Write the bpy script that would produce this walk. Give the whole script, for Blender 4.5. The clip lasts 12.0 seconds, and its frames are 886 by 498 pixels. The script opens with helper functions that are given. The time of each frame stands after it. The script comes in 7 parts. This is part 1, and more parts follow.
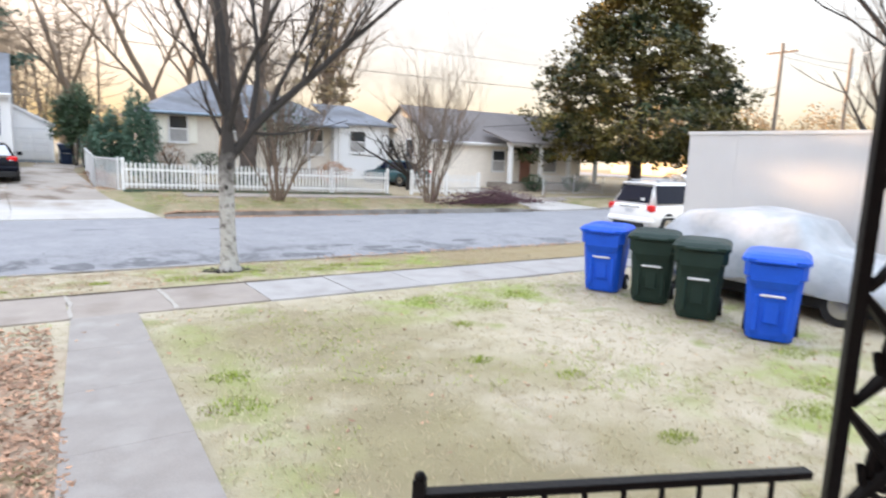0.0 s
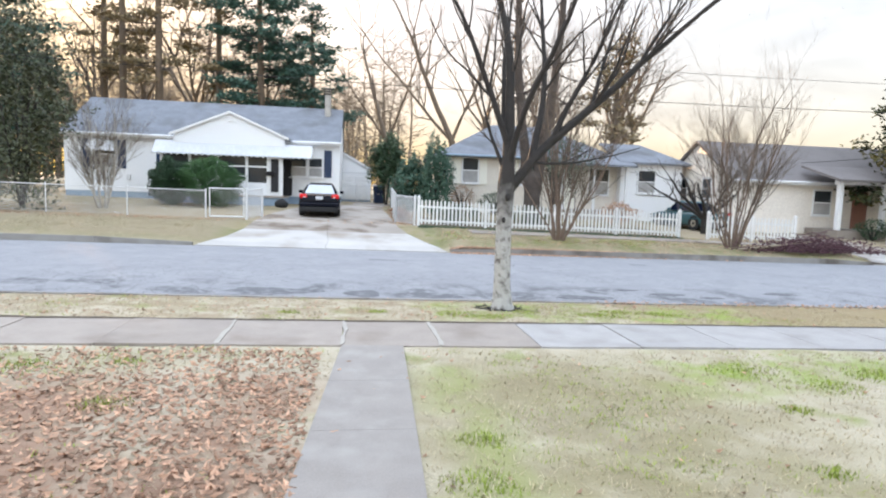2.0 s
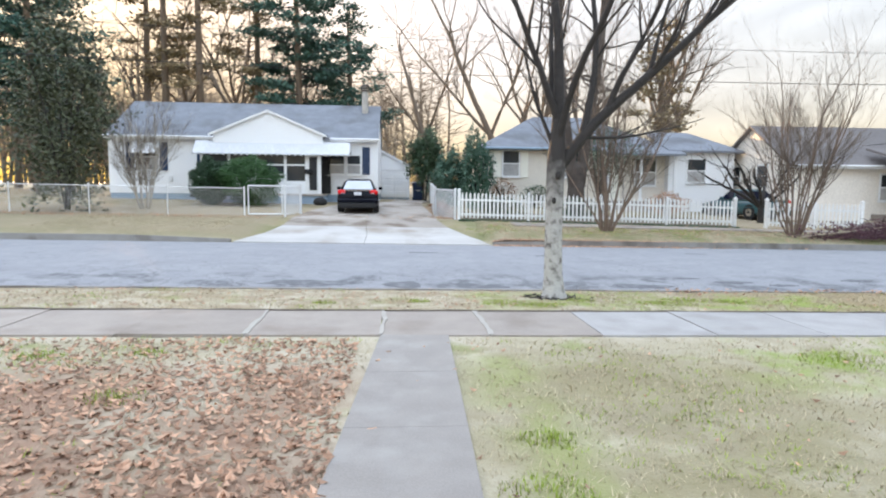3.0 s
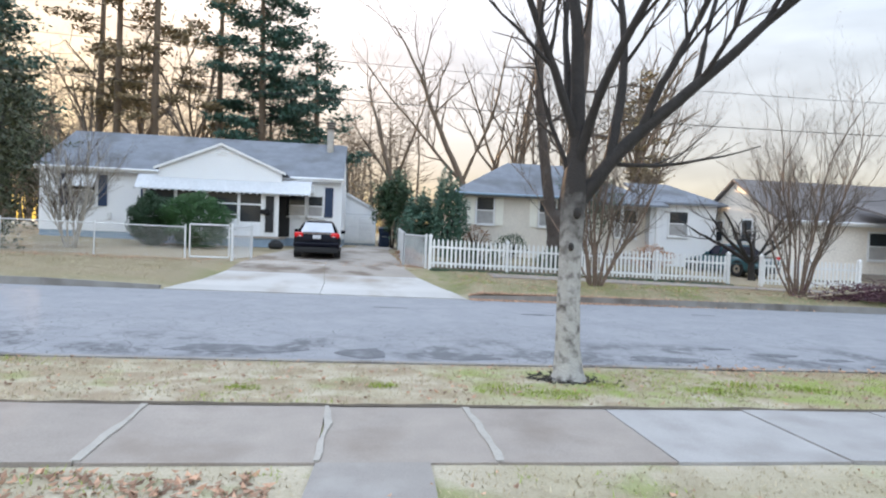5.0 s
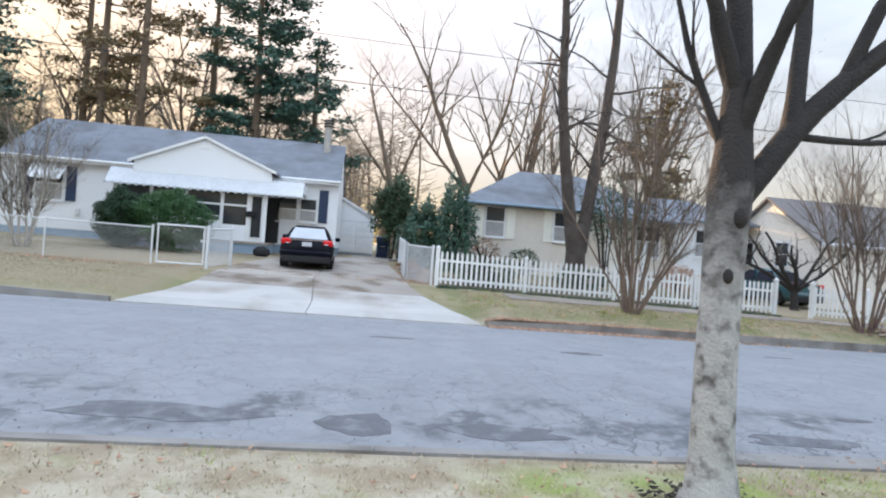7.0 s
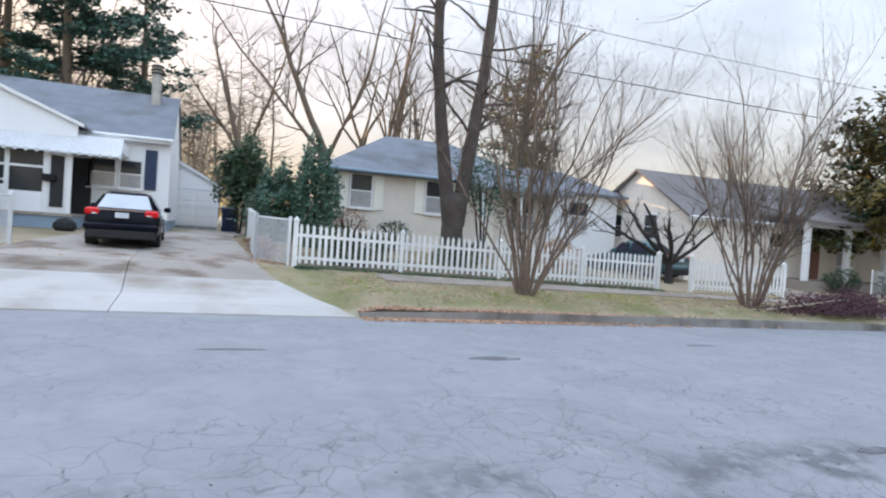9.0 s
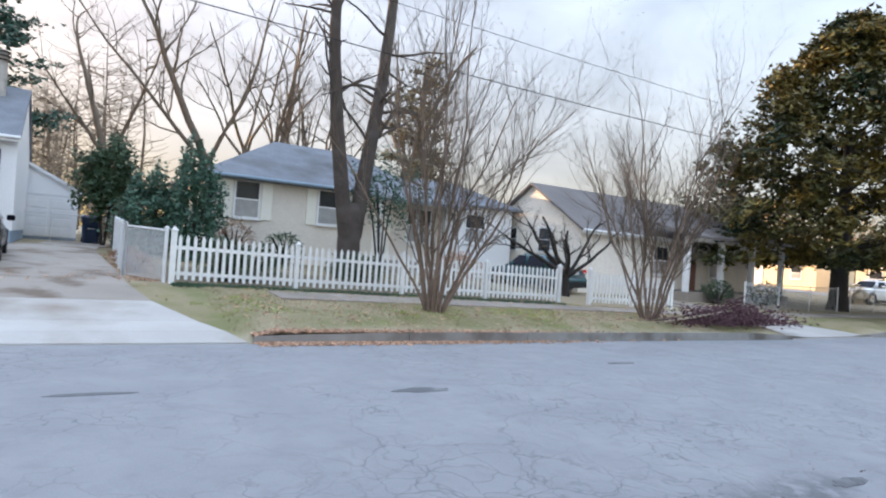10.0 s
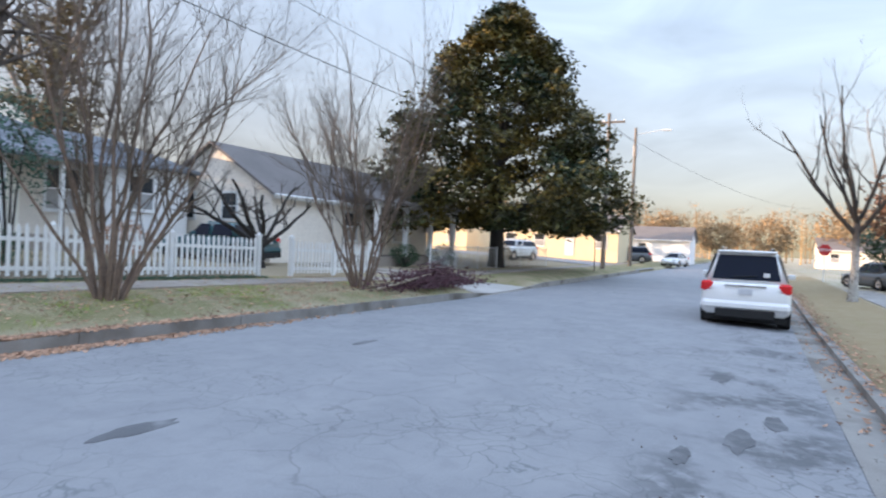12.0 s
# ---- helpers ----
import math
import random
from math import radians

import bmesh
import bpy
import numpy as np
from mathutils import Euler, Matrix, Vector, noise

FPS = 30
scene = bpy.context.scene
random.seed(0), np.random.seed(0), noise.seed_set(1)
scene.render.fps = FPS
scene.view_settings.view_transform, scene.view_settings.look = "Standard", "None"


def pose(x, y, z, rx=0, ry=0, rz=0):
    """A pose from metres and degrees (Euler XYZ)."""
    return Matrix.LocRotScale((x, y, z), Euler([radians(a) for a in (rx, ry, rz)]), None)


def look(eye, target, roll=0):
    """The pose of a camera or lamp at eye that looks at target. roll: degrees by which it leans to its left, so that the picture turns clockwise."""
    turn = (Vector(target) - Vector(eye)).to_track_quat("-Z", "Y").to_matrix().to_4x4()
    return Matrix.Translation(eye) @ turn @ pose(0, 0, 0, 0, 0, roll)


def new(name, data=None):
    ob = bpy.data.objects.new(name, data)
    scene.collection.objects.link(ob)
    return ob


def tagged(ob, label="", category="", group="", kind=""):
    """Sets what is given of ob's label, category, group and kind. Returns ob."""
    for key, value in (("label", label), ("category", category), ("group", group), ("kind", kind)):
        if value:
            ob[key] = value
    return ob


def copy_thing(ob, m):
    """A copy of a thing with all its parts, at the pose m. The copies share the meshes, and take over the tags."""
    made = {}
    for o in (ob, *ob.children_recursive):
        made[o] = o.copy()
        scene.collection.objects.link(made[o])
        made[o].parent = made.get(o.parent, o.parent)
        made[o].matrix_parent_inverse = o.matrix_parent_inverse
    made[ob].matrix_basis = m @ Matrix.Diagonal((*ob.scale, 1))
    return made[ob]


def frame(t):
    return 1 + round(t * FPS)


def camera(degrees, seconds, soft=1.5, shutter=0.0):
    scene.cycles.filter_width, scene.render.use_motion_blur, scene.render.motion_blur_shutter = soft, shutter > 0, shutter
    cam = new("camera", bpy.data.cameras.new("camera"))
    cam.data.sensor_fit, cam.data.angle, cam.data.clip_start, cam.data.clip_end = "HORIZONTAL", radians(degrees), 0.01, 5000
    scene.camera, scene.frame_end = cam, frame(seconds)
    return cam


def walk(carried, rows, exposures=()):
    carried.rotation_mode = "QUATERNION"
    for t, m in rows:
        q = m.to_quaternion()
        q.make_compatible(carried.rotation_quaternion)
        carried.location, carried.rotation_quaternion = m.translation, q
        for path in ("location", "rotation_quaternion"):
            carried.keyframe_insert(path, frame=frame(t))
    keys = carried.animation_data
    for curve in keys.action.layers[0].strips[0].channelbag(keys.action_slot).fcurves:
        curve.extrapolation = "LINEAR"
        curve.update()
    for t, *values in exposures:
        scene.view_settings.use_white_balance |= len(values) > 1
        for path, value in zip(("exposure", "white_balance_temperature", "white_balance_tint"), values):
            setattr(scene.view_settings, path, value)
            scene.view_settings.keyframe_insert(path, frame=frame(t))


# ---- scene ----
cam = camera(72.0, 12.0, soft=2.1, shutter=0.2)
PATH = [
    (0, (-0.282, 1.317, 2.272), (0.836, 2.948, 1.964), 2.1),
    (0.5, (-0.03, 1.662, 2.292), (0.682, 3.519, 2.083), 3.0),
    (1, (0.117, 2.011, 2.287), (0.512, 3.956, 2.039), 2.8),
    (1.5, (0.156, 2.328, 2.238), (0.556, 4.272, 1.993), 1.3),
    (2, (0.223, 2.59, 2.025), (0.509, 4.559, 1.827), 2.0),
    (2.5, (0.214, 2.93, 1.883), (0.523, 4.896, 1.685), 0.1),
    (3, (0.243, 3.344, 1.691), (0.4, 5.328, 1.492), 0.6),
    (3.5, (0.275, 3.823, 1.555), (0.481, 5.81, 1.451), 0.2),
    (5.5, (0.337, 6.869, 1.564), (0.608, 8.85, 1.53), 2.4),
    (6, (0.268, 7.622, 1.583), (0.523, 9.605, 1.56), 2.0),
    (6.5, (0.278, 8.425, 1.543), (0.53, 10.409, 1.558), 3.6),
    (8.3, (0.417, 11.061, 1.545), (0.892, 13.002, 1.478), 3.1),
    (8.5, (0.49, 11.397, 1.538), (1.034, 13.321, 1.468), 2.8),
    (9, (0.653, 12.279, 1.524), (1.383, 14.14, 1.473), 4.0),
    (9.5, (0.633, 12.879, 1.564), (1.549, 14.656, 1.622), 4.6),
    (10, (0.704, 13.459, 1.506), (1.764, 15.156, 1.522), 4.1),
    (10.5, (0.82, 14.085, 1.495), (1.928, 15.75, 1.489), 3.9),
    (11, (0.962, 14.609, 1.412), (2.3, 16.093, 1.347), 2.5),
    (11.5, (1.205, 15.076, 1.345), (2.761, 16.333, 1.313), 3.8),
    (12, (1.357, 15.512, 1.427), (3.132, 16.433, 1.401), 2.5),
]
EXPOSURES = [(0, 3.76, 7450, 25), (2.5, 3.64, 7200, 22), (5.5, 3.34, 6900, 21), (8.5, 3.32, 6850, 22), (11, 3.14, 6450, 21), (12, 3.05, 6250, 21)]
walk(cam, [(t, look(eye, target, roll)) for t, eye, target, roll in PATH], EXPOSURES)

# world, sun, exposure
SUN_AZ, SUN_EL = radians(26), radians(8)      # left of +y, above the horizon
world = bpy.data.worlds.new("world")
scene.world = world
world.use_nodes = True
wn = world.node_tree
sky = wn.nodes.new("ShaderNodeTexSky")
sky.sky_type = 'NISHITA'
sky.sun_disc = False
sky.sun_elevation, sky.sun_rotation = SUN_EL, -SUN_AZ
sky.air_density, sky.dust_density, sky.ozone_density = 1.0, 1.2, 1.2
SKY = 0.072
soften = wn.nodes.new("ShaderNodeGamma")         # flattens the sky so the ground looks brighter against it
soften.inputs["Gamma"].default_value = 0.15
wn.links.new(sky.outputs[0], soften.inputs["Color"])
deepen = wn.nodes.new("ShaderNodeHueSaturation")
deepen.inputs["Saturation"].default_value = 3.3
wn.links.new(soften.outputs[0], deepen.inputs["Color"])
# soft high-cloud streaks; zenith and anti-sun side painted brighter to light ground and walls
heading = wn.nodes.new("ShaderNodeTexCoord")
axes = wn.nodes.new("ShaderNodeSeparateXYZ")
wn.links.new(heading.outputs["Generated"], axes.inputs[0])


def sky_math(op, a, b, c=None):
    n = wn.nodes.new("ShaderNodeMath")
    n.operation = op
    for sock, v in zip(n.inputs, (a, b, c)):
        if v is None:
            continue
        if isinstance(v, (int, float)):
            sock.default_value = v
        else:
            wn.links.new(v, sock)
    return n.outputs[0]


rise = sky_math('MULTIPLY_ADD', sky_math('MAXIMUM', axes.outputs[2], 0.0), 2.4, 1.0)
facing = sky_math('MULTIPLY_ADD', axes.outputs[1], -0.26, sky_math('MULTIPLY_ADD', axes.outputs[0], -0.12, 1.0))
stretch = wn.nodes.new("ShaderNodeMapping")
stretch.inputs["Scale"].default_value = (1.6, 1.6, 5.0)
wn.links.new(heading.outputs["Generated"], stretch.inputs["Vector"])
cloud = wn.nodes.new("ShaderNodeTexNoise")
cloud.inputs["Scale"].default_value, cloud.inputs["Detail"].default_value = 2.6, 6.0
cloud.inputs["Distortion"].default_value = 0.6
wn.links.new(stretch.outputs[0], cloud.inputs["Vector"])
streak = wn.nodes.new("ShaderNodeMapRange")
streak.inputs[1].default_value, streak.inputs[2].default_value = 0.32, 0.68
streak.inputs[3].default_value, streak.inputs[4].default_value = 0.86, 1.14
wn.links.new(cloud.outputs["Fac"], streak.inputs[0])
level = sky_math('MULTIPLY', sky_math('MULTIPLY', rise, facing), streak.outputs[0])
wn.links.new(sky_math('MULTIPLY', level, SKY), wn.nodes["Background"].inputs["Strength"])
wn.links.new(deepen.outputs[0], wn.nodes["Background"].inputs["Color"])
sun = new("sun", bpy.data.lights.new("sun", 'SUN'))
sun.data.energy, sun.data.angle, sun.data.color = 1.6, radians(0.6), (1.0, 0.72, 0.42)
sun.matrix_world = look((0, 0, 40), (40 * math.sin(SUN_AZ), -40 * math.cos(SUN_AZ), 40 - 40 * math.tan(SUN_EL)))


# materials
def mat(name, a, b=None, scale=6.0, rough=0.85, bump=0.25, metal=0.0, fine=60.0, stain=None, stain_scale=0.7, stain_amount=0.35,
        island=0.0, objrand=0.0, alpha=1.0, coat=0.0, bump_dist=0.01, trans=0.0):
    """Two colours mixed by coarse and fine noise, stains at a larger scale, and a fine relief."""
    m = bpy.data.materials.new(name)
    m.use_nodes = True
    t = m.node_tree
    bsdf = t.nodes["Principled BSDF"]
    pos = t.nodes.new("ShaderNodeNewGeometry")
    b = b or tuple(c * 0.8 for c in a)

    def noise_at(s, detail=4.0):
        n = t.nodes.new("ShaderNodeTexNoise")
        n.inputs["Scale"].default_value, n.inputs["Detail"].default_value = s, detail
        t.links.new(pos.outputs["Position"], n.inputs["Vector"])
        return n.outputs["Fac"]

    def mix(fac, c1, c2, mode='MIX'):
        n = t.nodes.new("ShaderNodeMix")
        n.data_type, n.blend_type = 'RGBA', mode
        if isinstance(fac, float):
            n.inputs[0].default_value = fac
        else:
            t.links.new(fac, n.inputs[0])
        for sock, c in ((n.inputs[6], c1), (n.inputs[7], c2)):
            if isinstance(c, tuple):
                sock.default_value = (*c, 1.0)
            else:
                t.links.new(c, sock)
        return n.outputs[2]

    def ramp(fac, lo, hi):
        n = t.nodes.new("ShaderNodeMapRange")
        n.inputs[1].default_value, n.inputs[2].default_value = lo, hi
        t.links.new(fac, n.inputs[0])
        return n.outputs[0]

    coarse, small = noise_at(scale), noise_at(fine, 3.0)
    col = mix(ramp(coarse, 0.35, 0.65), a, b)
    col = mix(0.35, col, mix(ramp(small, 0.3, 0.7), tuple(c * 0.72 for c in a), tuple(min(1.0, c * 1.22) for c in a)))
    if stain:
        col = mix(ramp(noise_at(stain_scale, 5.0), 0.5, 0.5 + 0.5 * (1 - stain_amount)), col, stain)
    for amount, node, out in ((island, pos, "Random Per Island"), (objrand, None, "Random")):
        if amount:
            src = node.outputs[out] if node else t.nodes.new("ShaderNodeObjectInfo").outputs[out]
            v = t.nodes.new("ShaderNodeMapRange")
            v.inputs[3].default_value, v.inputs[4].default_value = 1 - amount, 1 + amount
            t.links.new(src, v.inputs[0])
            h = t.nodes.new("ShaderNodeHueSaturation")
            t.links.new(v.outputs[0], h.inputs["Value"])
            t.links.new(col, h.inputs["Color"])
            col = h.outputs[0]
    t.links.new(col, bsdf.inputs["Base Color"])
    bsdf.inputs["Roughness"].default_value, bsdf.inputs["Metallic"].default_value = rough, metal
    bsdf.inputs["Coat Weight"].default_value = coat
    bsdf.inputs["Coat Roughness"].default_value = 0.08
    if trans:
        bsdf.inputs["Transmission Weight"].default_value = trans
    if bump:
        bn = t.nodes.new("ShaderNodeBump")
        bn.inputs["Strength"].default_value, bn.inputs["Distance"].default_value = bump, bump_dist
        t.links.new(small, bn.inputs["Height"])
        t.links.new(bn.outputs[0], bsdf.inputs["Normal"])
    return m


def lawn_material():
    """Winter lawn: straw, green tufts, bare soil and a bed of fallen leaves, each with its own patches."""
    m = mat("lawn", (0.53, 0.465, 0.355), (0.45, 0.385, 0.275), scale=1.6, fine=45, bump=0.6, bump_dist=0.03, rough=0.95)
    t = m.node_tree
    bsdf = t.nodes["Principled BSDF"]
    col = bsdf.inputs["Base Color"].links[0].from_socket
    pos = t.nodes.new("ShaderNodeNewGeometry")
    xyz = t.nodes.new("ShaderNodeSeparateXYZ")
    t.links.new(pos.outputs["Position"], xyz.inputs[0])

    def fac_noise(s, lo, hi, offset, detail=5.0):
        o = t.nodes.new("ShaderNodeVectorMath")
        o.inputs[1].default_value = offset
        t.links.new(pos.outputs["Position"], o.inputs[0])
        n = t.nodes.new("ShaderNodeTexNoise")
        n.inputs["Scale"].default_value, n.inputs["Detail"].default_value = s, detail
        t.links.new(o.outputs[0], n.inputs["Vector"])
        r = t.nodes.new("ShaderNodeMapRange")
        r.inputs[1].default_value, r.inputs[2].default_value = lo, hi
        t.links.new(n.outputs["Fac"], r.inputs[0])
        return r.outputs[0]

    def band(sock, lo, hi, soft):
        r1 = t.nodes.new("ShaderNodeMapRange")
        r1.inputs[1].default_value, r1.inputs[2].default_value = lo - soft, lo + soft
        t.links.new(sock, r1.inputs[0])
        r2 = t.nodes.new("ShaderNodeMapRange")
        r2.inputs[1].default_value, r2.inputs[2].default_value = hi + soft, hi - soft
        t.links.new(sock, r2.inputs[0])
        return times(r1.outputs[0], r2.outputs[0])

    def times(a, b):
        n = t.nodes.new("ShaderNodeMath")
        n.operation = 'MULTIPLY'
        for sock, v in zip(n.inputs, (a, b)):
            if isinstance(v, float):
                sock.default_value = v
            else:
                t.links.new(v, sock)
        return n.outputs[0]

    def over(fac, c):
        n = t.nodes.new("ShaderNodeMix")
        n.data_type = 'RGBA'
        t.links.new(fac, n.inputs[0])
        t.links.new(col, n.inputs[6])
        n.inputs[7].default_value = (*c, 1)
        return n.outputs[2]

    x, y = xyz.outputs[0], xyz.outputs[1]
    col = over(times(fac_noise(0.45, 0.46, 0.66, (3.1, 7.7, 0)), 0.45), (0.315, 0.275, 0.150))
    col = over(times(fac_noise(1.3, 0.58, 0.70, (11.0, 2.0, 0)), 0.7), (0.216, 0.272, 0.056))
    col = over(times(fac_noise(2.2, 0.52, 0.68, (4.0, 21.0, 0)), 0.4), (0.264, 0.208, 0.128))
    col = over(times(times(band(x, 0.9, 4.4, 0.9), band(y, 1.0, 9.6, 0.6)), times(fac_noise(0.9, 0.34, 0.56, (6.0, 2.0, 0)), 0.85)), (0.288, 0.248, 0.128))
    col = over(times(band(y, 11.6, 14.2, 0.2), times(fac_noise(2.6, 0.40, 0.6, (1.0, 9.0, 0)), 0.65)), (0.304, 0.216, 0.136))
    col = over(times(band(x, 6.0, 60.0, 2.0), times(band(y, 11.6, 14.2, 0.2), 0.8)), (0.296, 0.220, 0.112))
    col = over(times(times(band(x, 0.9, 3.5, 0.9), band(y, 1.0, 9.9, 0.4)), times(fac_noise(1.7, 0.28, 0.6, (2.0, 13.0, 5.0)), 0.75)), (0.26, 0.215, 0.125))
    for x0, x1, y0, y1, soft, amount in ((1.4, 7.5, 11.9, 13.8, 0.4, 0.8), (3.7, 7.2, 8.3, 10.0, 0.5, 0.75), (0.95, 1.6, 4.0, 9.5, 0.25, 0.4), (5.0, 8.5, 3.2, 5.0, 0.5, 0.6)):
        patch = times(band(x, x0, x1, soft), band(y, y0, y1, soft * 0.6))
        col = over(times(patch, times(fac_noise(1.3, 0.44, 0.60, (x0 * 3, y0, 2.0)), amount)), (0.25, 0.33, 0.06))
    bed = times(band(x, -7.5, -0.1, 0.5), band(y, 3.0, 8.9, 0.5))
    col = over(times(bed, fac_noise(0.8, 0.30, 0.52, (0, 5.0, 3.0))), (0.320, 0.200, 0.136))
    col = over(times(band(y, 24.2, 28.6, 0.3), 0.75), (0.240, 0.192, 0.096))
    col = over(times(times(band(y, 24.2, 28.6, 0.3), fac_noise(0.9, 0.42, 0.6, (2, 1, 0))), 0.7), (0.152, 0.168, 0.056))
    col = over(times(band(y, 28.4, 70.0, 0.6), 0.75), (0.304, 0.232, 0.144))
    # mulch behind the picket fence, darkened further to paint in its shade
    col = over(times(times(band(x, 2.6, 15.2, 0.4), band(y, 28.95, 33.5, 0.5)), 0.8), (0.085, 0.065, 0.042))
    col = over(times(band(y, 33.5, 70.0, 0.6), fac_noise(0.35, 0.40, 0.60, (9, 1, 0))), (0.232, 0.184, 0.104))
    col = over(times(times(band(x, -40.0, -4.6, 0.4), band(y, 24.2, 34.0, 0.5)), 0.7), (0.30, 0.235, 0.155))
    t.links.new(col, bsdf.inputs["Base Color"])
    return m


def asphalt_material():
    """Old grey asphalt with crack lines, a worn strip and darker repairs along the near side."""
    m = mat("asphalt", (0.276, 0.280, 0.296), (0.240, 0.244, 0.260), scale=0.5, fine=90, bump=0.35, bump_dist=0.006, rough=0.82)
    t = m.node_tree
    bsdf = t.nodes["Principled BSDF"]
    col = bsdf.inputs["Base Color"].links[0].from_socket
    pos = t.nodes.new("ShaderNodeNewGeometry")
    xyz = t.nodes.new("ShaderNodeSeparateXYZ")
    t.links.new(pos.outputs["Position"], xyz.inputs[0])
    warp = t.nodes.new("ShaderNodeTexNoise")
    warp.inputs["Scale"].default_value, warp.inputs["Detail"].default_value = 1.2, 4
    t.links.new(pos.outputs["Position"], warp.inputs["Vector"])
    add = t.nodes.new("ShaderNodeVectorMath")
    t.links.new(pos.outputs["Position"], add.inputs[0])
    t.links.new(warp.outputs["Color"], add.inputs[1])

    def cracks(scale, width):
        v = t.nodes.new("ShaderNodeTexVoronoi")
        v.feature = 'DISTANCE_TO_EDGE'
        v.inputs["Scale"].default_value = scale
        t.links.new(add.outputs[0], v.inputs["Vector"])
        r = t.nodes.new("ShaderNodeMapRange")
        r.inputs[1].default_value, r.inputs[2].default_value = width, 0.0
        t.links.new(v.outputs["Distance"], r.inputs[0])
        return r.outputs[0]

    def ranged(sock, lo, hi):
        r = t.nodes.new("ShaderNodeMapRange")
        r.inputs[1].default_value, r.inputs[2].default_value = lo, hi
        t.links.new(sock, r.inputs[0])
        return r.outputs[0]

    def times(a, b):
        n = t.nodes.new("ShaderNodeMath")
        n.operation = 'MULTIPLY'
        for sock, v in zip(n.inputs, (a, b)):
            if isinstance(v, float):
                sock.default_value = v
            else:
                t.links.new(v, sock)
        return n.outputs[0]

    def over(fac, c):
        n = t.nodes.new("ShaderNodeMix")
        n.data_type = 'RGBA'
        t.links.new(fac, n.inputs[0])
        t.links.new(col, n.inputs[6])
        n.inputs[7].default_value = (*c, 1)
        return n.outputs[2]

    def blotch(s, lo, hi, seed):
        n = t.nodes.new("ShaderNodeTexNoise")
        n.inputs["Scale"].default_value, n.inputs["Detail"].default_value = s, 6
        o = t.nodes.new("ShaderNodeVectorMath")
        o.inputs[1].default_value = (seed, seed * 0.7, 0)
        t.links.new(pos.outputs["Position"], o.inputs[0])
        t.links.new(o.outputs[0], n.inputs["Vector"])
        return ranged(n.outputs["Fac"], lo, hi)

    near = ranged(xyz.outputs[1], 18.6, 15.4)
    some = blotch(0.35, 0.40, 0.58, 4.0)
    col = over(times(blotch(1.6, 0.42, 0.68, 17.0), 0.55), (0.320, 0.320, 0.332))
    col = over(times(times(cracks(0.85, 0.013), some), 0.5), (0.104, 0.104, 0.108))
    col = over(times(times(cracks(1.9, 0.028), times(near, some)), 0.85), (0.080, 0.080, 0.084))
    col = over(times(times(cracks(3.1, 0.03), blotch(0.5, 0.44, 0.58, 23.0)), 0.7), (0.112, 0.128, 0.134))
    strip = times(ranged(xyz.outputs[1], 16.6, 15.9), ranged(xyz.outputs[1], 14.5, 14.9))
    col = over(times(strip, times(times(blotch(1.0, 0.49, 0.60, 9.3), blotch(7.0, 0.30, 0.55, 41.0)), 0.8)), (0.088, 0.092, 0.100))
    col = over(times(blotch(5.0, 0.5, 0.75, 31.0), 0.4), (0.192, 0.196, 0.208))
    t.links.new(col, bsdf.inputs["Base Color"])
    return m


LAWN, ASPHALT = lawn_material(), asphalt_material()
TAR = mat("tar_patch", (0.143, 0.146, 0.158), (0.105, 0.109, 0.116), scale=3, stain=(0.225, 0.229, 0.240), stain_scale=4.0, stain_amount=0.6, bump=0.5)
JOINT = mat("joint_filler", (0.425, 0.391, 0.348), (0.357, 0.327, 0.293), scale=6)
CONCRETE = mat("sidewalk_concrete", (0.340, 0.293, 0.255), (0.281, 0.242, 0.212), scale=2.5, fine=70, stain=(0.212, 0.170, 0.140), stain_scale=1.3, objrand=0.16, bump=0.3, bump_dist=0.006)
PATHWAY = mat("walkway_concrete", (0.304, 0.276, 0.252), (0.252, 0.228, 0.208), scale=3, fine=80, stain=(0.368, 0.344, 0.320), stain_scale=2.2, stain_amount=0.35, objrand=0.03, bump=0.3, bump_dist=0.006)
SIDEWALK = mat("pale_sidewalk_concrete", (0.377, 0.361, 0.348), (0.320, 0.303, 0.291), scale=2.5, fine=80, stain=(0.254, 0.234, 0.217), stain_scale=1.4, objrand=0.08, bump=0.3, bump_dist=0.006)
SOIL_SHADOW = mat("soil_and_shadow", (0.075, 0.055, 0.04), (0.14, 0.11, 0.075), scale=5, fine=60, bump=0.6, bump_dist=0.02)
KERB = mat("kerb_concrete", (0.30, 0.285, 0.265), (0.22, 0.20, 0.185), scale=2, stain=(0.11, 0.09, 0.075), stain_scale=0.9, stain_amount=0.6)
DRIVE = mat("driveway_concrete", (0.493, 0.471, 0.449), (0.422, 0.400, 0.378), scale=0.8, fine=60, stain=(0.264, 0.207, 0.158), stain_scale=0.6, stain_amount=0.42, objrand=0.09)
DRIVE_OLD = mat("old_driveway_concrete", (0.374, 0.327, 0.285), (0.306, 0.264, 0.225), scale=0.7, fine=50, stain=(0.187, 0.140, 0.106), stain_scale=0.9, stain_amount=0.75, objrand=0.12)
WHITE = mat("white_siding", (0.83, 0.84, 0.86), (0.80, 0.81, 0.835), scale=0.6, fine=30.0, bump=0.03, rough=0.6)
# white metal greyed to offset the sky light on the tilted awning
AWNING = mat("greyed_white_metal", (0.60, 0.61, 0.63), (0.55, 0.56, 0.58), scale=2.0, fine=12, rough=0.55, bump=0.04)
WHITE_TRIM = mat("white_trim", (0.80, 0.80, 0.80), (0.72, 0.73, 0.74), scale=3, rough=0.55, bump=0.08)
